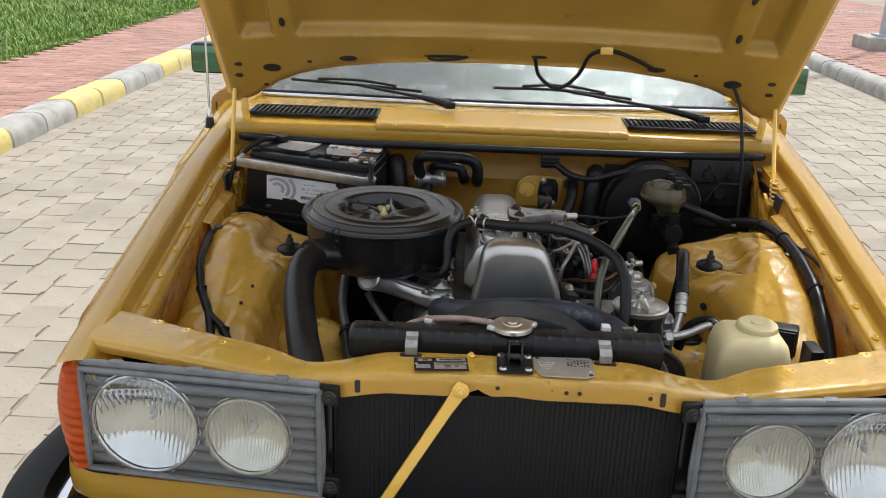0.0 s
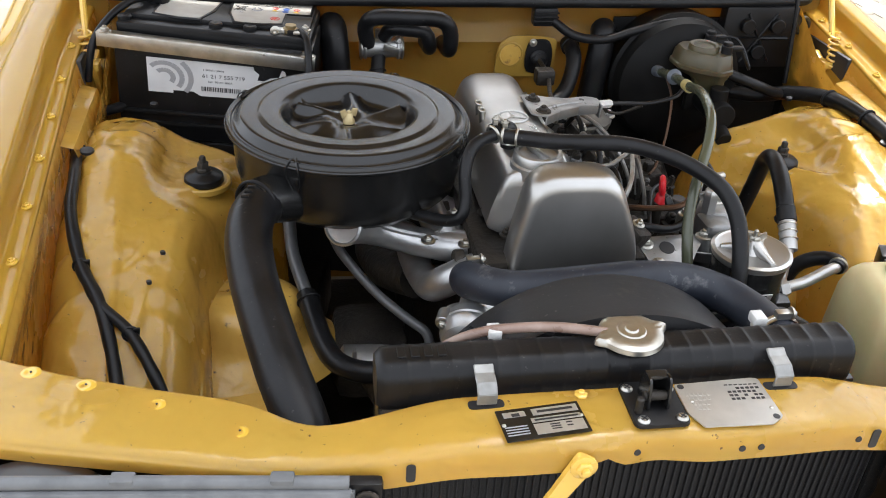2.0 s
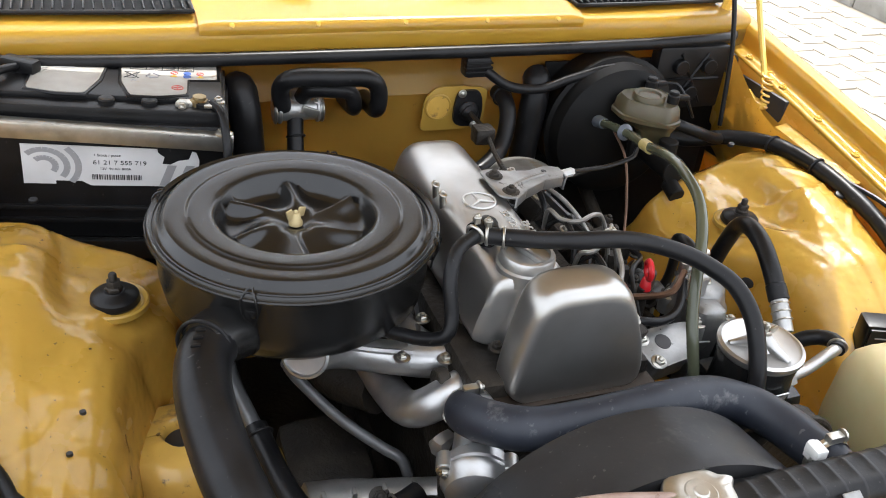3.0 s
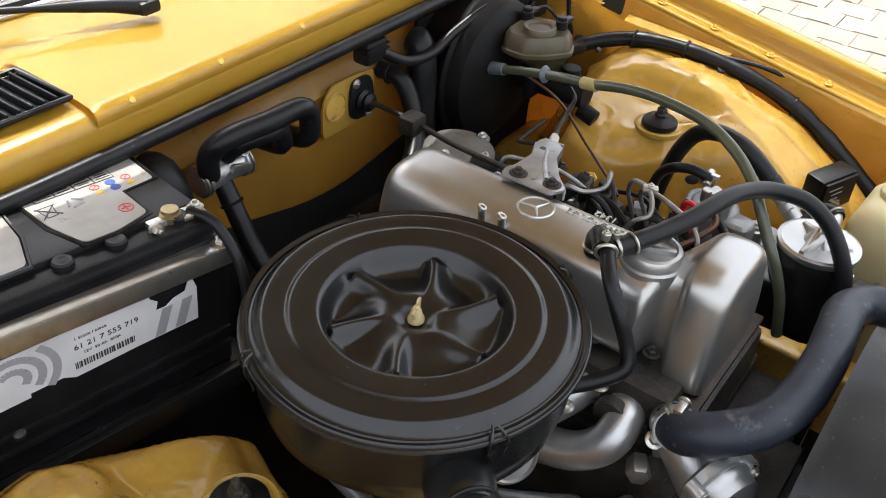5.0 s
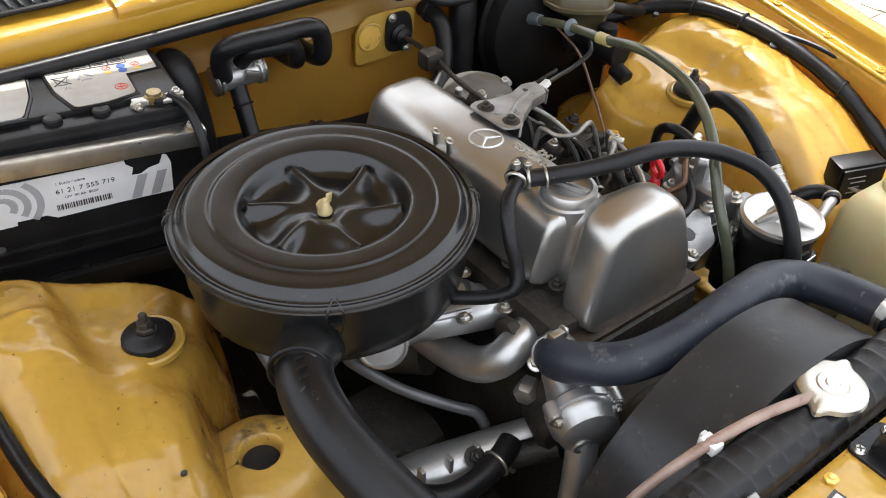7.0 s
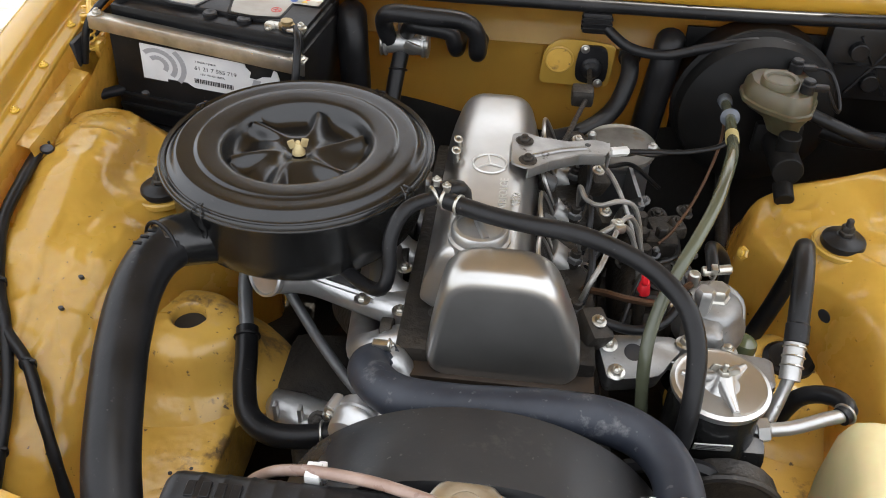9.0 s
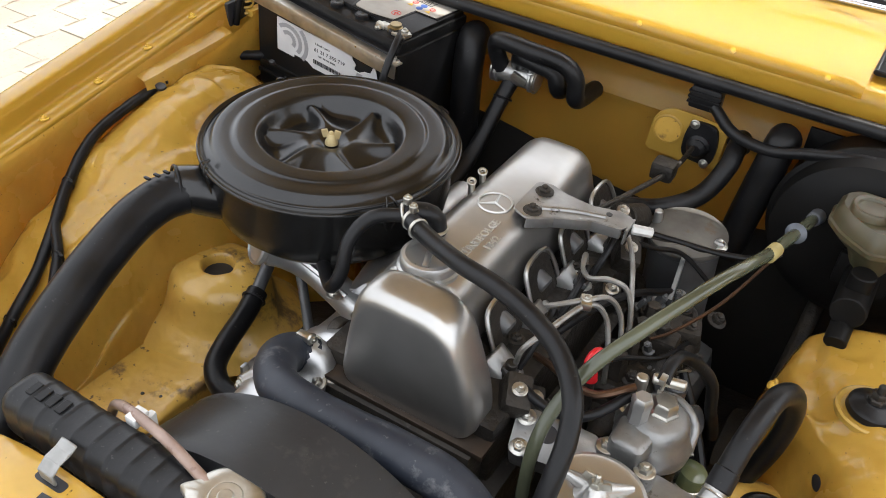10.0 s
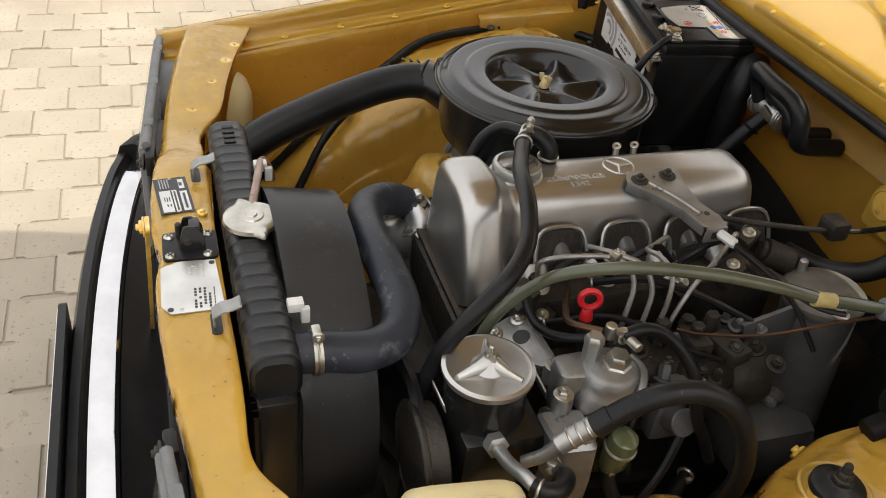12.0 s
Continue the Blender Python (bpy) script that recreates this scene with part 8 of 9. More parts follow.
for x0, y0, w, h in ((0.016, 0.013, 0.036, 0.003), (0.014, 0.002, 0.044, 0.0022), (0.010, -0.006, 0.010, 0.0014), (0.010, -0.009, 0.010, 0.0014), (0.010, -0.012, 0.010, 0.0014), (0.024, -0.006, 0.006, 0.0014), (0.024, -0.010, 0.006, 0.0014), (-0.024, 0.012, 0.008, 0.004)):
    part("print_bar", prism(B(), [(x0 - w / 2, y0 - h / 2), (x0 + w / 2, y0 - h / 2), (x0 + w / 2, y0 + h / 2), (x0 - w / 2, y0 + h / 2)], 0.0016, 0.0019, m), INK, idp)
for y0 in (-0.004, -0.0075, -0.011, -0.0145):
    part("print_bar", prism(B(), [(-0.039, y0), (-0.017, y0), (-0.017, y0 + 0.0014), (-0.039, y0 + 0.0014)], 0.0012, 0.0015, m), GREY_PRINT, idp)
for x0, y0 in ((-0.039, 0.0), (0.039, 0.001)):
    part("rivet", lathe(B(), [(0.0022, 0.001), (0.0022, 0.0018), (0.001, 0.0026), (0, 0.0026)], m @ Matrix.Translation((x0, y0, 0)), 10), STEEL, idp)

hl_ = thing("bonnet_latch", (0.006, 0.01, PZ), "black bonnet latch with a hook on a screwed plate", "latch")
m = axes_at((0.006, 0.010, PZ), (1, -0.02, 0), (0.02, 1, 0))
part("plate", prism(B(), rounded([(-0.028, -0.032), (0.028, -0.032), (0.028, 0.032), (-0.028, 0.032)], 0.008), 0, 0.0035, m, 0.001), BLACK_PLASTIC, hl_)
bm = B()
for d in (-1, 1):
    prism(bm, rounded([(-0.012, 0.0), (0.018, 0.0), (0.016, 0.022), (0.006, 0.034), (-0.006, 0.034), (-0.010, 0.02)], 0.004), -0.0012, 0.0012, m @ Matrix.Translation((0.010 * d, 0, 0.003)) @ Matrix.Rotation(radians(90), 4, "Z") @ Matrix.Rotation(radians(90), 4, "X"))
box(bm, (0, 0.006, 0.034), (0.022, 0.012, 0.004), 0.0015, m=m)
box(bm, (0, 0.014, 0.020), (0.020, 0.003, 0.026), 0.001, rot=(12, 0, 0), m=m)
part("hook", bm, BLACK_LACQUER, hl_)
bm = B()
cyl(bm, m @ Vector((-0.013, -0.002, 0.015)), m @ Vector((0.013, -0.002, 0.015)), 0.005)
cyl(bm, m @ Vector((-0.02, -0.012, 0.003)), m @ Vector((-0.02, -0.012, 0.022)), 0.004)
part("spring_pin", bm, IRON, hl_)
for x0, y0 in ((-0.021, 0.022), (0.021, 0.020), (-0.018, -0.024), (0.021, -0.023)):
    bm = B()
    lathe(bm, [(0.0062, 0.003), (0.0062, 0.0045), (0.004, 0.0065), (0, 0.0068)], m @ Matrix.Translation((x0, y0, 0)), 16)
    sc = part("screw", bm, STEEL, hl_)
    bm = B()
    box(bm, (x0, y0, 0.0068), (0.007, 0.0013, 0.0008), 0, rot=(0, 0, 40), m=m)
    box(bm, (x0, y0, 0.0068), (0.0013, 0.007, 0.0008), 0, rot=(0, 0, 40), m=m)
    part("cross_slot", bm, INK, sc)

tp = thing("stamped_plate", (0.083, 0.006, PZ), "bare aluminium stamped type plate with punched squares", "data plate")
m = axes_at((0.082, 0.005, PZ + 0.0003), (1, -0.03, 0), (0.03, 1, 0))
part("plate", prism(B(), rounded([(-0.046, 0.030), (-0.046, -0.012), (-0.036, -0.032), (0.034, -0.032), (0.048, -0.022), (0.046, 0.034), (0.040, 0.036)], 0.003), 0, 0.0014, m), PLATE_ALU, tp)
rnd = random.Random(8)
for i in range(7):
    for j in range(5):
        if rnd.random() < 0.8:
            bm = B()
            box(bm, (0.008 + 0.0052 * i, 0.030 - 0.0052 * j - 0.004, 0.0014), (0.0036, 0.0028 if j else 0.0012, 0.0008), 0, m=m)
            part("punched_square", bm, INK, tp)
for j in range(4):
    for i in range(6 - j):
        bm = B()
        box(bm, (-0.038 + 0.0046 * i + 0.002 * j, 0.014 - 0.0068 * j, 0.0014), (0.003, 0.0042, 0.0009), 0.0003, seg=1, m=m)
        part("stamped_bar", bm, PLATE_ALU, tp)
for x0, y0 in ((-0.040, 0.026), (0.041, -0.022)):
    part("hole", lathe(B(), [(0.0035, 0.0012), (0.0035, 0.0018)], m @ Matrix.Translation((x0, y0, 0)), 14), INK, tp)
for x0, y0 in ((-0.036, 0.004), (0.041, -0.010)):
    part("rivet", lathe(B(), [(0.0022, 0.001), (0.0022, 0.002), (0.001, 0.0028), (0, 0.0028)], m @ Matrix.Translation((x0, y0, 0)), 10), STEEL, tp)

for x, y, w, h, t in ((-0.237, -0.0515, 0.0045, 0.011, 0), (0.235, -0.0515, 0.0045, 0.012, 0)):
    bm = B()
    prism(bm, rounded([(-w, -h), (w, -h), (w, h), (-w, h)], 0.004), 0, 0.0012, axes_at((x, soft_lin(x, FRONT, 0.012) - 0.0035, panel_z(x) - 0.019), (1, 0, 0), (0, 0, 1)))
    part("slot", bm, INK, latch_panel)
for x in (-0.02, 0.085, 0.105, 0.215):
    dark_hole(latch_panel, (x, soft_lin(x, FRONT, 0.012) - 0.003, panel_z(x) - 0.021), 0.0035, way=(0, -1, 0))
for x, y in ((-0.60, 0.125), (-0.545, 0.105), (-0.475, 0.075), (-0.395, 0.038), (0.60, 0.125), (0.53, 0.10), (0.46, 0.07)):
    z = panel_z(x) + 0.0012
    bm = B()
    lathe(bm, [(0.011, -0.0012), (0.008, 0.0002), (0.005, 0.0004), (0.003, -0.0004), (0, -0.0004)], Matrix.Translation((x, y, z)), 20)
    part("spot_dimple", bm, PAINT_OUTER, latch_panel)
    dark_hole(latch_panel, (x + 0.001, y + 0.001, z - 0.0008), 0.0011)
bm = B()
hexbolt(bm, (-0.062, 0.030, PZ), (0, 0, 1), 0.007, 0.004, False)
part("bolt", bm, PAINT, latch_panel)
for x in (-0.158, 0.150):
    bm = B()
    prism(bm, rounded([(-0.018, -0.006), (0.018, -0.006), (0.018, 0.006), (-0.018, 0.006)], 0.005), 0, 0.001, Matrix.Translation((x, 0.028, panel_z(x) + 0.0012)))
    part("slot", bm, INK, latch_panel)
stay = thing("nose_stay", (-0.19, -0.055, 0.45), "yellow diagonal stay bolted to the slam panel", "stay")
bm = B()
a, b = Vector((-0.077, -0.036, 0.808)), Vector((-0.262, -0.052, 0.48))
d = (b - a).normalized()
mm = axes_at(a, d, Vector((0, -1, 0)).cross(d))
prism(bm, rounded([(-0.010, -0.012), (0.04, -0.009), (0.376, -0.008), (0.376, 0.008), (0.04, 0.009), (-0.010, 0.012)], 0.006), 0.0, 0.006, mm, 0.002)
part("bar", bm, PAINT, stay)
bm = B()
hexbolt(bm, a + Vector((0, -0.007, 0)), (0, -1, 0), 0.009, 0.006)
part("bolt", bm, PAINT, stay)

# ---- wipers, antenna, mirrors ----
def wiper(x0, tip_in, mid, end):
    w = thing("wiper", x0, "black windscreen wiper with arm and blade", "wiper", "wipers")
    bm = B()
    tube(bm, [x0, Vector(x0).lerp(Vector(mid), 0.25) + Vector((0, 0, 0.004)), mid], lambda u: 0.0125 - 0.008 * min(1, u * 2.2), 10)
    box(bm, x0, (0.03, 0.02, 0.018), 0.006)
    part("arm", bm, BLACK_PLASTIC, w)
    bm = B()
    tube(bm, [end, mid, tip_in], 0.0042, 8)
    part("blade", bm, RUBBER, w)
    bm = B()
    tube(bm, [Vector(end).lerp(Vector(mid), 0.4) + Vector((0, 0, 0.008)), Vector(mid) + Vector((0, -0.004, 0.014)), Vector(mid).lerp(Vector(tip_in), 0.6) + Vector((0, 0, 0.008))], 0.004, 8)
    part("bridge", bm, BLACK_PLASTIC, w)


wiper((-0.135, 1.10, 1.028), (-0.22, 1.255, 1.035), (-0.40, 1.262, 1.045), (-0.60, 1.315, 1.045))
wiper((0.53, 1.08, 1.022), (0.37, 1.262, 1.035), (0.18, 1.262, 1.052), (-0.02, 1.245, 1.055))
ant = thing("antenna", (-0.79, 1.13, 0.93), "chrome telescopic antenna on the wing", "antenna")
bm = B()
cyl(bm, (-0.79, 1.13, 0.935), (-0.79, 1.13, 0.965), 0.014, 0.010)
part("base", bm, BLACK_PLASTIC, ant)
bm = B()
lathe(bm, [(0.008, 0.0), (0.0075, 0.012), (0.005, 0.02), (0.0032, 0.03), (0.0032, 0.9), (0, 0.9)], Matrix.Translation((-0.79, 1.13, 0.963)), 14)
part("mast", bm, CHROME, ant)
for s in (-1, 1):
    mr = thing("door_mirror", (0.93 * s, 1.75, 0.98), "chrome cased door mirror", "mirror", "door mirrors")
    bm = B()
    box(bm, (0.955 * s, 1.75, 1.035), (0.13, 0.07, 0.10), 0.018, seg=3)
    part("case", bm, CHROME if s > 0 else BLACK_PLASTIC, mr)
    bm = B()
    box(bm, (0.955 * s, 1.714, 1.035), (0.115, 0.004, 0.085), 0.0015)
    part("mirror_glass", bm, MIRROR_GREEN, mr)
    bm = B()
    tube(bm, [(0.865 * s, 1.75, 0.985), (0.90 * s, 1.75, 1.0), (0.92 * s, 1.75, 1.02)], 0.014, 10)
    part("stem", bm, BLACK_PLASTIC, mr)

# ---- bonnet hinges, holes and leads ----
def on_hood(x, yy, z):
    """The place on the bonnet's inner side near a point seen at depth 0.97."""
    t = (Vector((0, yy, z)) - HO).dot(HS)
    return x, t


def hood_hole(x, t, rx, ry, turn=0):
    p = hood_pt(x, t, hood_relief(x, t, hood_edge(x)) + 0.0006)
    return dark_hole(hood_in, p, rx, ry, HN, turn)


for x, t, rx, ry in ((-0.575, 0.125, 0.022, 0.013), (-0.385, 0.155, 0.022, 0.009), (-0.48, 0.145, 0.006, 0.004), (-0.145, 0.165, 0.055, 0.006), (0.365, 0.155, 0.022, 0.008), (0.462, 0.145, 0.006, 0.004), (0.555, 0.125, 0.022, 0.013),
                     (-0.655, 0.14, 0.010, 0.006), (-0.66, 0.10, 0.010, 0.006), (-0.60, 0.06, 0.007, 0.005), (0.645, 0.14, 0.010, 0.006), (0.65, 0.10, 0.010, 0.006), (0.59, 0.06, 0.007, 0.005), (0.08, 0.175, 0.02, 0.005)):
    hood_hole(x, t, rx, ry)
for x in (-0.527, 0.527):
    for t in (0.28, 0.40, 0.52):
        hood_hole(x, t, 0.007, 0.014)


def hpt(x, t, d):
    return hood_pt(x, t, hood_relief(x, t, hood_edge(x)) + d)


bm = B()
tube(bm, [hpt(0.07, 0.17, 0.004), hpt(0.085, 0.125, 0.03), hpt(0.13, 0.105, 0.04), hpt(0.175, 0.14, 0.03), hpt(0.20, 0.20, 0.008), hpt(0.245, 0.215, 0.006), hpt(0.30, 0.195, 0.006), hpt(0.365, 0.155, 0.004)], 0.0048, 10)
solo("washer_hose", bm, RUBBER, "thin black washer hose clipped under the bonnet", "hose")
bm = B()
box(bm, hpt(0.235, 0.215, 0.006), (0.03, 0.012, 0.018), 0.003)
solo("hose_clip", bm, PAINT, "yellow painted hose clip under the bonnet", "clip")
bm = B()
tube(bm, [hpt(0.555, 0.125, 0.0), (0.575, 0.93, 1.08), (0.585, 0.90, 0.98), (0.59, 0.89, 0.90), (0.592, 0.88, 0.82)], 0.0042, 8)
solo("washer_hose", bm, RUBBER, "thin black washer hose hanging from the bonnet", "hose")
bm = B()
tube(bm, [hpt(-0.19, 0.163, 0.003), hpt(-0.17, 0.160, 0.008), hpt(-0.11, 0.166, 0.008), hpt(-0.095, 0.168, 0.002)], 0.0035, 8)
solo("rubber_trim", bm, RUBBER, "short black rubber trim in a bonnet slot", "trim")


def hinge(s):
    bm = B()
    box(bm, mirror_x((0.664, 0.875, 0.862), s), (0.028, 0.035, 0.012), 0.003)
    box(bm, mirror_x((0.660, 0.900, 0.835), s), (0.010, 0.05, 0.07), 0.003, rot=(20, 0, 0))
    h = part("bonnet_hinge", bm, PAINT, car, "yellow bonnet hinge with a coil spring")
    part("bolt", hexbolt(B(), mirror_x((0.650, 0.905, 0.85), s), (-s, 0, 0), 0.008, 0.006), PAINT, h)
    bm = B()
    tube(bm, [mirror_x(p, s) for p in ((0.668, 0.885, 0.905), (0.676, 0.945, 0.985), (0.684, 1.01, 1.085), (0.688, 1.03, 1.13))], 0.0055, 8)
    part("lift_arm", bm, PAINT, h)
    bm = B()
    tube(bm, [mirror_x(p, s) for p in ((0.655, 1.02, 0.92), (0.665, 1.04, 0.97), (0.668, 1.035, 1.02), (0.672, 1.045, 1.06))], 0.010, 8)
    part("pivot_arm", bm, PAINT, h)
    bm = B()
    turns = [mirror_x((0.668 + 0.010 * math.cos(0.7 * k), 0.882 - 0.0004 * k + 0.010 * math.sin(0.7 * k), 0.918 - 0.0011 * k), s) for k in range(52)]
    tube(bm, turns, 0.0022, 6, raw=True)
    part("coil_spring", bm, PAINT, h)


for s in (-1, 1):
    hinge(s)
bm = B()
lathe(bm, [(0.017, 0), (0.019, 0.002), (0.019, 0.036), (0.017, 0.04), (0.012, 0.04), (0.011, 0.02), (0, 0.02)], place((0.640, 1.0, 0.905), (0.655, 0.95, 0.905)), 24)
solo("drain_tube", bm, BRAKE_POT, "short yellowed plastic drain tube by the hinge", "tube")


def gusset(s):
    """The plate and rib between wheel housing and wing behind the dome."""
    bm = B()
    def f(u, v):
        y = 0.60 + 0.20 * u
        return mirror_x((0.672 - 0.036 * v, y, 0.846 + 0.012 * u - 0.010 * v - 0.04 * max(0, v - 0.8) * 5), s)
    sheet(bm, f, 8, 12, 0.002)
    part("gusset_plate", bm, PAINT, car, "folded yellow gusset beside the wheel housing")
    bm = B()
    def g(u, v):
        p = along([Vector(q) for q in ((0.632, 0.70, 0.838), (0.634, 0.78, 0.850), (0.637, 0.86, 0.875), (0.641, 0.94, 0.92), (0.645, 1.0, 0.95))], u)
        return mirror_x((p.x + 0.006 * v, p.y, p.z - 0.16 * v), s)
    sheet(bm, g, 20, 6, 0.003)
    part("side_rib", bm, PAINT, car, "yellow rib between bulkhead and wheel housing")
    # black box fills the hinge cavity and stands for the shade inside
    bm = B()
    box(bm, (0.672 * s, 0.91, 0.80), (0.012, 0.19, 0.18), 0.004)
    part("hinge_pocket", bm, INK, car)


for s in (-1, 1):
    gusset(s)

# ---- shade sheets, rails and grime low down ----
# added black sheet that gives the lower bulkhead its shade
bm = B()
def shade_low(u, v):
    x, z = -0.52 + 1.16 * u, 0.34 + 0.40 * v + 0.03 * math.sin(u * 9)
    return Vector((x, 0.975 + 0.01 * noise.noise(Vector((x * 6, z * 6, 2))), z))
sheet(bm, shade_low, 40, 20, 0.006)
solo("sound_mat", bm, mat("bitumen_mat", (0.018, 0.017, 0.016), (0.03, 0.028, 0.025), rough=0.8, scale=9, fine=60, bump=0.5, dist=0.003), "black sheet added for the shade on the lower bulkhead", "mat")
for s in (-1, 1):
    bm = B()
    secs = []
    for y, xm, zt, w in ((0.03, 0.40, 0.555, 0.065), (0.2, 0.402, 0.555, 0.07), (0.33, 0.402, 0.560, 0.072), (0.46, 0.400, 0.562, 0.074), (0.56, 0.39, 0.545, 0.072)):
        ol = rounded([(-w, -0.12), (w, -0.12), (w, -0.004), (w - 0.012, 0.0), (-w + 0.012, 0.004), (-w, 0.0)], 0.008)
        secs.append([mirror_x((xm + x, y, zt + z + 0.002 * noise.noise(Vector((x * 20, y * 14, z)))), s) for x, z in ol])
    loft(bm, secs)
    part("frame_rail", bm, PAINT_GRIMY, car, "yellow chassis rail low in the bay")
    # rear length of the rail, its yellow swapped for black as deep shade
    bm = B()
    loft(bm, [[mirror_x((xm + x, y, zt + z), s) for x, z in rounded([(-w, -0.12), (w, -0.12), (w, 0.0), (-w, 0.0)], 0.01)] for y, xm, zt, w in ((0.562, 0.39, 0.53, 0.07), (0.7, 0.37, 0.47, 0.06), (1.0, 0.33, 0.40, 0.06))])
    part("rear_rail", bm, IRON, car, "rail beside the block, coloured black for the shade there")
    bm = B()
    c = Vector((0.410, 0.526, 0.004)) if s > 0 else Vector((-0.410, 0.490, 0.016))
    def seat(u, v):
        prof = [(0.022, 0.600), (0.022, 0.632), (0.025, 0.642), (0.031, 0.6435), (0.048, 0.641), (0.062, 0.634), (0.072, 0.620), (0.079, 0.598), (0.088, 0.575), (0.108, 0.556), (0.128, 0.535)]
        q = along([Vector((r, 0, z)) for r, z in prof], v)
        a = 2 * math.pi * u
        flat = 1 + 0.16 * max(0.0, math.cos(2 * a)) * min(1, q.x / 0.08)
        lift = 0.03 * max(0.0, math.cos(a)) * max(0.0, (q.x - 0.05) / 0.08)
        return Vector((c.x + s * q.x * math.cos(a) * flat, c.y + q.x * math.sin(a), q.z + c.z + lift + 0.002 * noise.noise(Vector((a * 2, q.x * 30, 3)))))
    sheet(bm, seat, 60, 44, 0.0, flip=s > 0)
    part("spring_seat", bm, PAINT_GRIMY, car, "yellow round spring seat with an open hole")
    for hx, hy in ((0.376, 0.338), (0.351, 0.360), (0.385, 0.30), (0.36, 0.31)) if s < 0 else ():
        dark_hole(car, (-hx, hy, 0.561), 0.0028)
    if s < 0:
        dark_hole(car, c + Vector((0, 0, 0.626)), 0.0226)
    else:
        bm = B()
        lathe(bm, [(0.034, 0.643), (0.034, 0.649), (0.028, 0.652), (0.022, 0.649), (0, 0.649)], Matrix.Translation(c), 30)
        part("rubber_plug", bm, RUBBER, car)
bm = B()
box(bm, (0.02, 0.90, 0.50), (0.34, 0.26, 0.30), 0.04)
box(bm, (0.02, 0.56, 0.36), (0.30, 0.56, 0.14), 0.03)
part("bell_housing", bm, IRON, eng)
bm = B()
box(bm, (0.36, 0.70, 0.50), (0.09, 0.14, 0.16), 0.03)
cyl(bm, (0.36, 0.70, 0.58), (0.37, 0.98, 0.70), 0.012)
solo("steering_box", bm, IRON, "dark oily steering box beside the block", "steering box")
bm = B()
tube(bm, [(-0.16, 0.50, 0.66), (-0.20, 0.58, 0.63), (-0.21, 0.70, 0.60), (-0.17, 0.82, 0.50)], 0.03, 12)
for k in range(3):
    tube(bm, [(-0.12, 0.53 + 0.09 * k, 0.69), (-0.16, 0.54 + 0.09 * k, 0.68), (-0.20, 0.57 + 0.08 * k, 0.63)], 0.02, 10)
part("exhaust_manifold", bm, IRON, eng)
bm = B()
tube(bm, [(-0.26, 0.55, 0.53), (-0.24, 0.42, 0.56), (-0.20, 0.30, 0.55)], 0.02, 12)
box(bm, (-0.23, 0.50, 0.53), (0.12, 0.14, 0.10), 0.03)
part("engine_mount", bm, IRON, eng)

# unseen panel added to keep sun from leaking in behind the bulkhead
part("floor_pan", box(B(), (0, 1.52, 0.40), (1.36, 1.08, 0.02), 0.004), MATT_BLACK, car, "unseen black floor panel added to block stray sun")
# flat black sheet added as shade on the bulkhead round the servo
solo("servo_mat", box(B(), (0.465, 0.984, 0.765), (0.39, 0.006, 0.30), 0.002), MATT_BLACK, "black sheet added for the shade behind the brake servo", "mat")

# ---- wiring ----
def dome_z(x, y):
    return lerp_table(y, PLATEAU)


lm = [(-0.655, 0.79), (-0.655, 0.72), (-0.650, 0.64), (-0.640, 0.56), (-0.632, 0.48), (-0.612, 0.41), (-0.585, 0.36)]
main = [Vector((x, y, dome_z(x, y) + 0.012 - 0.03 * max(0, abs(x) - 0.63) / 0.03)) for x, y in lm]
w1 = main + [Vector((x, y, dome_z(x, y) + 0.010)) for x, y in ((-0.565, 0.30), (-0.555, 0.24), (-0.556, 0.18), (-0.56, 0.12))]
w2 = main[5:] + [Vector((x, y, dome_z(x, y) + 0.010)) for x, y in ((-0.545, 0.325), (-0.508, 0.27))] + [Vector(p) for p in ((-0.470, 0.215, 0.585), (-0.43, 0.18, 0.56), (-0.38, 0.17, 0.565), (-0.33, 0.20, 0.57))]
harness = thing("wiring_loom", (-0.6, 0.5, 0.75), "black taped wiring loom across the wheel housing", "wiring")
part("loom", tube(B(), [(-0.60, 0.86, 0.80)] + w1, 0.0085, 10, wob=0.12), RUBBER, harness)
part("loom", tube(B(), w2, 0.0078, 10, wob=0.12), RUBBER, harness)
for p in (main[2], main[5], w1[8], w2[2]):
    bm = B()
    ring(bm, p, 0.0092, 0.002, (0.2, -1, 0.2), 14, 6)
    box(bm, p + Vector((0.008, 0, 0.006)), (0.008, 0.004, 0.005), 0.001)
    part("cable_tie", bm, BLACK_PLASTIC, harness)
ll = [(0.47, 0.90, 0.80)] + [(x, y, lerp_table(y, PLATEAU) + 0.013 - 0.25 * max(0, x - 0.625)) for x, y in ((0.53, 0.865), (0.575, 0.83), (0.612, 0.76), (0.632, 0.67), (0.640, 0.57), (0.642, 0.47), (0.640, 0.37), (0.63, 0.28))]
harness = thing("wiring_loom", (0.63, 0.5, 0.75), "thick black taped wiring loom beside the wheel housing", "wiring")
part("loom", tube(B(), ll, 0.0135, 12, wob=0.18), RUBBER, harness)
part("lead", tube(B(), [(0.64, 0.62, 0.842), (0.66, 0.52, 0.835), (0.668, 0.38, 0.80), (0.668, 0.22, 0.76)], 0.004, 8), RUBBER, harness)
for p in (ll[3], ll[4], ll[6]):
    bm = B()
    ring(bm, p, 0.0145, 0.0025, (0.1, -1, -0.1), 14, 6)
    part("cable_tie", bm, BLACK_PLASTIC, harness)
bm = B()
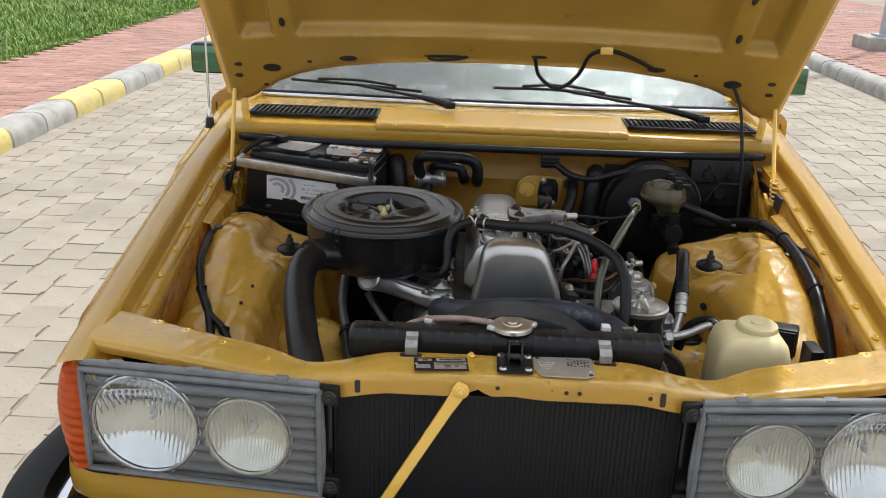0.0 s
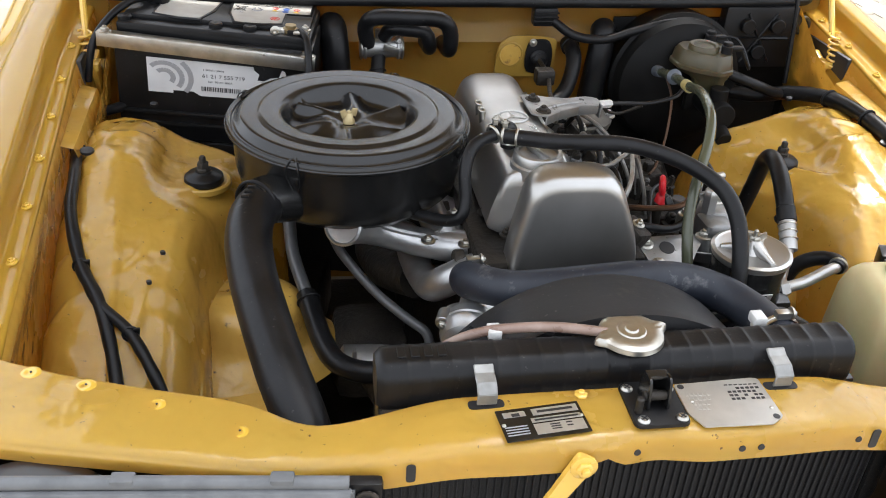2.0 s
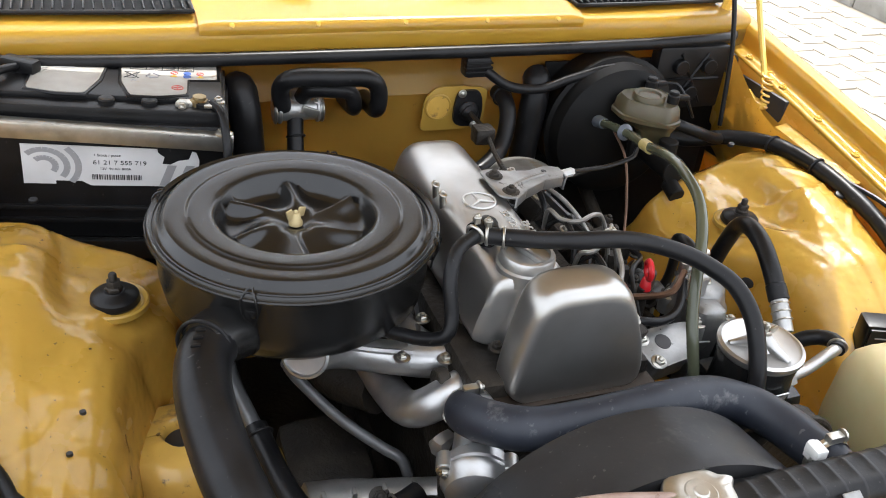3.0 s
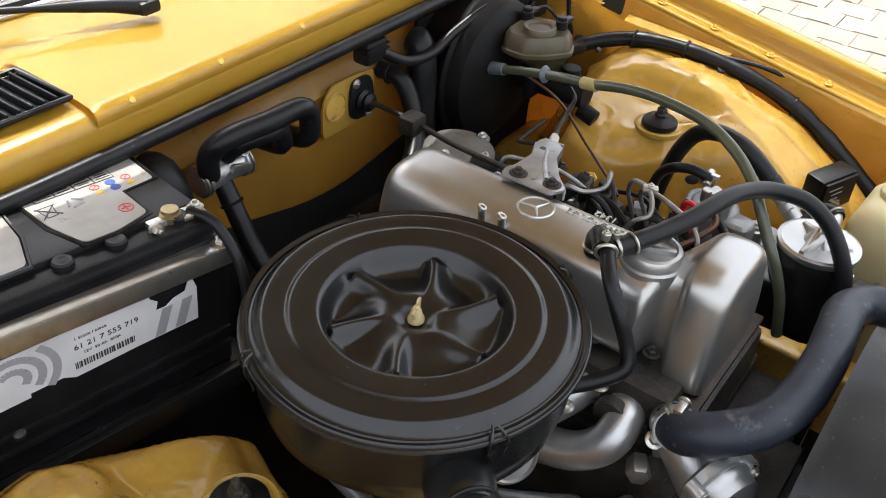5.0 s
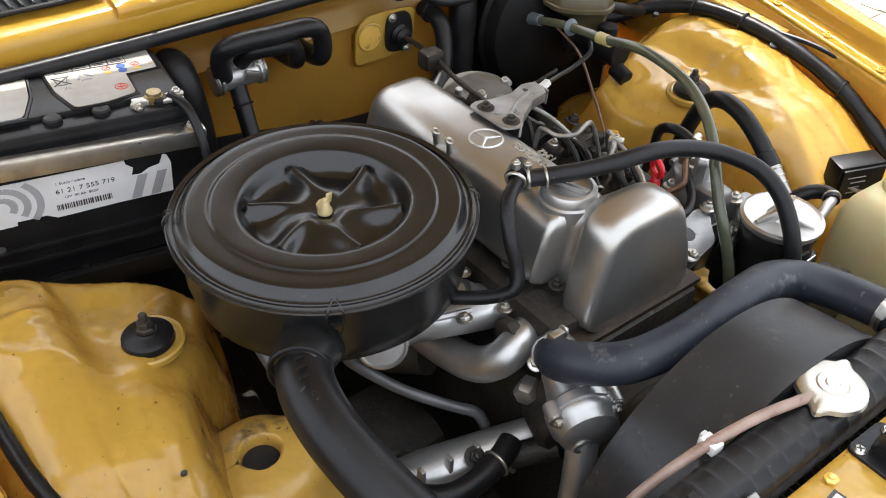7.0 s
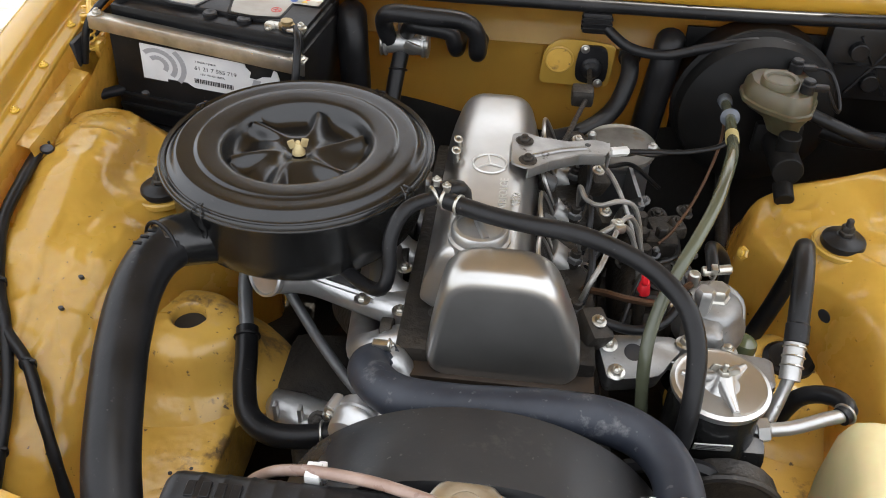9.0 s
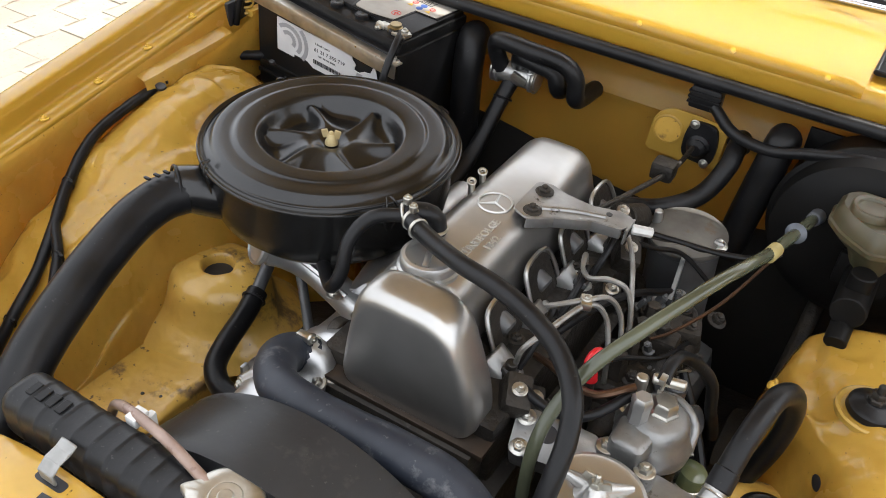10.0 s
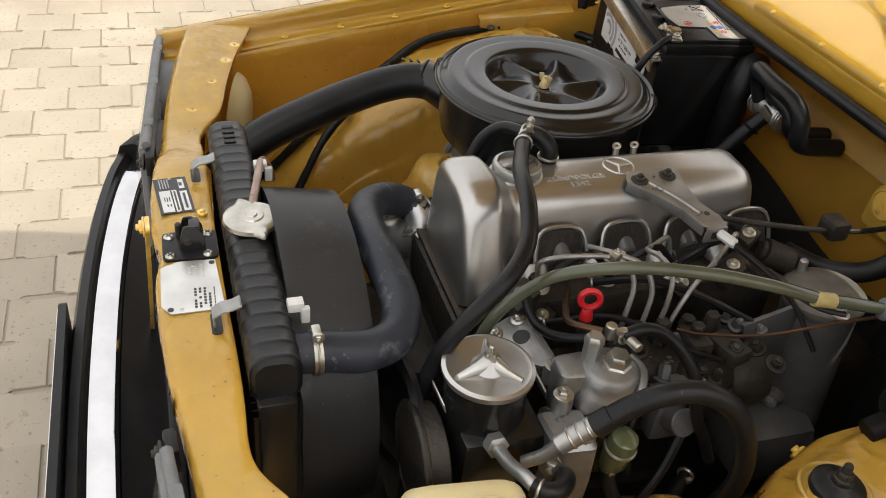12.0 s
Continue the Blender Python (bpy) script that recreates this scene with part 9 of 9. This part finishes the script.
tube(bm, [(-0.60, 0.23, 0.67), (-0.585, 0.20, 0.665), (-0.57, 0.16, 0.65), (-0.585, 0.13, 0.63), (-0.60, 0.12, 0.60)], 0.005, 8)
solo("lamp_lead", bm, RUBBER, "thin black lead behind the headlamp", "cable")
bm = B()
lathe(bm, [(0.0, 0.0), (0.04, 0.0), (0.055, 0.004), (0.075, 0.016), (0.082, 0.028)], place((-0.575, 0.145, 0.685), (-0.60, 0.06, 0.69)), 30)
solo("lamp_bowl", bm, BOTTLE, "pale plastic back of the headlamp bowl", "lamp bowl")
dark_hole(DOME_R, (-0.4835, 0.565, 0.676), 0.009, way=(1, 0, 0.2))
dark_hole(DOME_L, (0.4435, 0.547, 0.716), 0.011, 0.008, way=(-0.88, -0.45, 0.16))
for x, y, r in ((-0.512, 0.43, 0.0035), (-0.528, 0.395, 0.0035), (-0.632, 0.62, 0.010), (0.628, 0.60, 0.010), (0.56, 0.80, 0.006), (-0.56, 0.80, 0.006)):
    dark_hole(DOME_R if x < 0 else DOME_L, (x, y, lerp_table(y, PLATEAU) + 0.003), r, r * 0.7, way=(0, -0.35, 1))

# small dark leads and clamps round the injection pump
WAY = [((0.16, 0.42, 0.78), (0.19, 0.50, 0.80), (0.235, 0.55, 0.79), (0.25, 0.63, 0.76)), ((0.12, 0.50, 0.80), (0.15, 0.56, 0.82), (0.17, 0.63, 0.80), (0.20, 0.70, 0.77)),
       ((0.26, 0.60, 0.74), (0.30, 0.56, 0.70), (0.33, 0.52, 0.66), (0.34, 0.48, 0.60)), ((0.09, 0.70, 0.83), (0.15, 0.72, 0.81), (0.19, 0.76, 0.79), (0.24, 0.78, 0.74)),
       ((0.25, 0.54, 0.73), (0.28, 0.50, 0.70), (0.30, 0.50, 0.64))]
for k, w in enumerate(WAY):
    ld = thing("engine_lead", w[0], "thin black oily lead round the injection pump", "cable", "leads round the pump")
    part("sheath", tube(B(), [Vector(p) for p in w], 0.0035 + 0.0015 * (k % 3), 8, wob=0.1), RUBBER, ld)
    q = B()
    ring(q, w[0], 0.006 + 0.0015 * (k % 3), 0.0018, Vector(w[1]) - Vector(w[0]), 14, 6)
    part("clamp", q, STEEL, ld)
rnd = random.Random(21)
for k in range(26):
    p = Vector((rnd.uniform(0.17, 0.27), rnd.uniform(0.50, 0.72), rnd.uniform(0.735, 0.765)))
    q = B()
    hexbolt(q, p, (rnd.uniform(-0.5, 0.6), rnd.uniform(-0.6, 0.2), 1), rnd.uniform(0.005, 0.010), rnd.uniform(0.008, 0.022))
    part("union_nut", q, (IRON, IRON, GREY_PAINT)[k % 3], pump)

# ---- the nearest pavers, one by one ----
top, low, base = paver_verts(0, 0, 0)
k = len(top)
fs = [tuple(range(k))] + [(a + i, a + k + i, a + k + (i + 1) % k, a + (i + 1) % k) for a in (0, k) for i in range(k)]
pm = bpy.data.meshes.new("paver")
pm.from_pydata(top + low + base, [], fs)
pm.materials.append(PAVER_ONE)
rnd = random.Random(21)
count = 0
for i, j, ox, oy in paver_field(-3.1, 3.95, -7.0, 16.0, near_strip):
    ob = new("paver", pm)
    ob.parent = yard
    ob.location = (ox, oy, rnd.uniform(-0.0025, 0.0025))
    ob.rotation_euler = (rnd.uniform(-0.01, 0.01), rnd.uniform(-0.01, 0.01), 0)
    count += 1
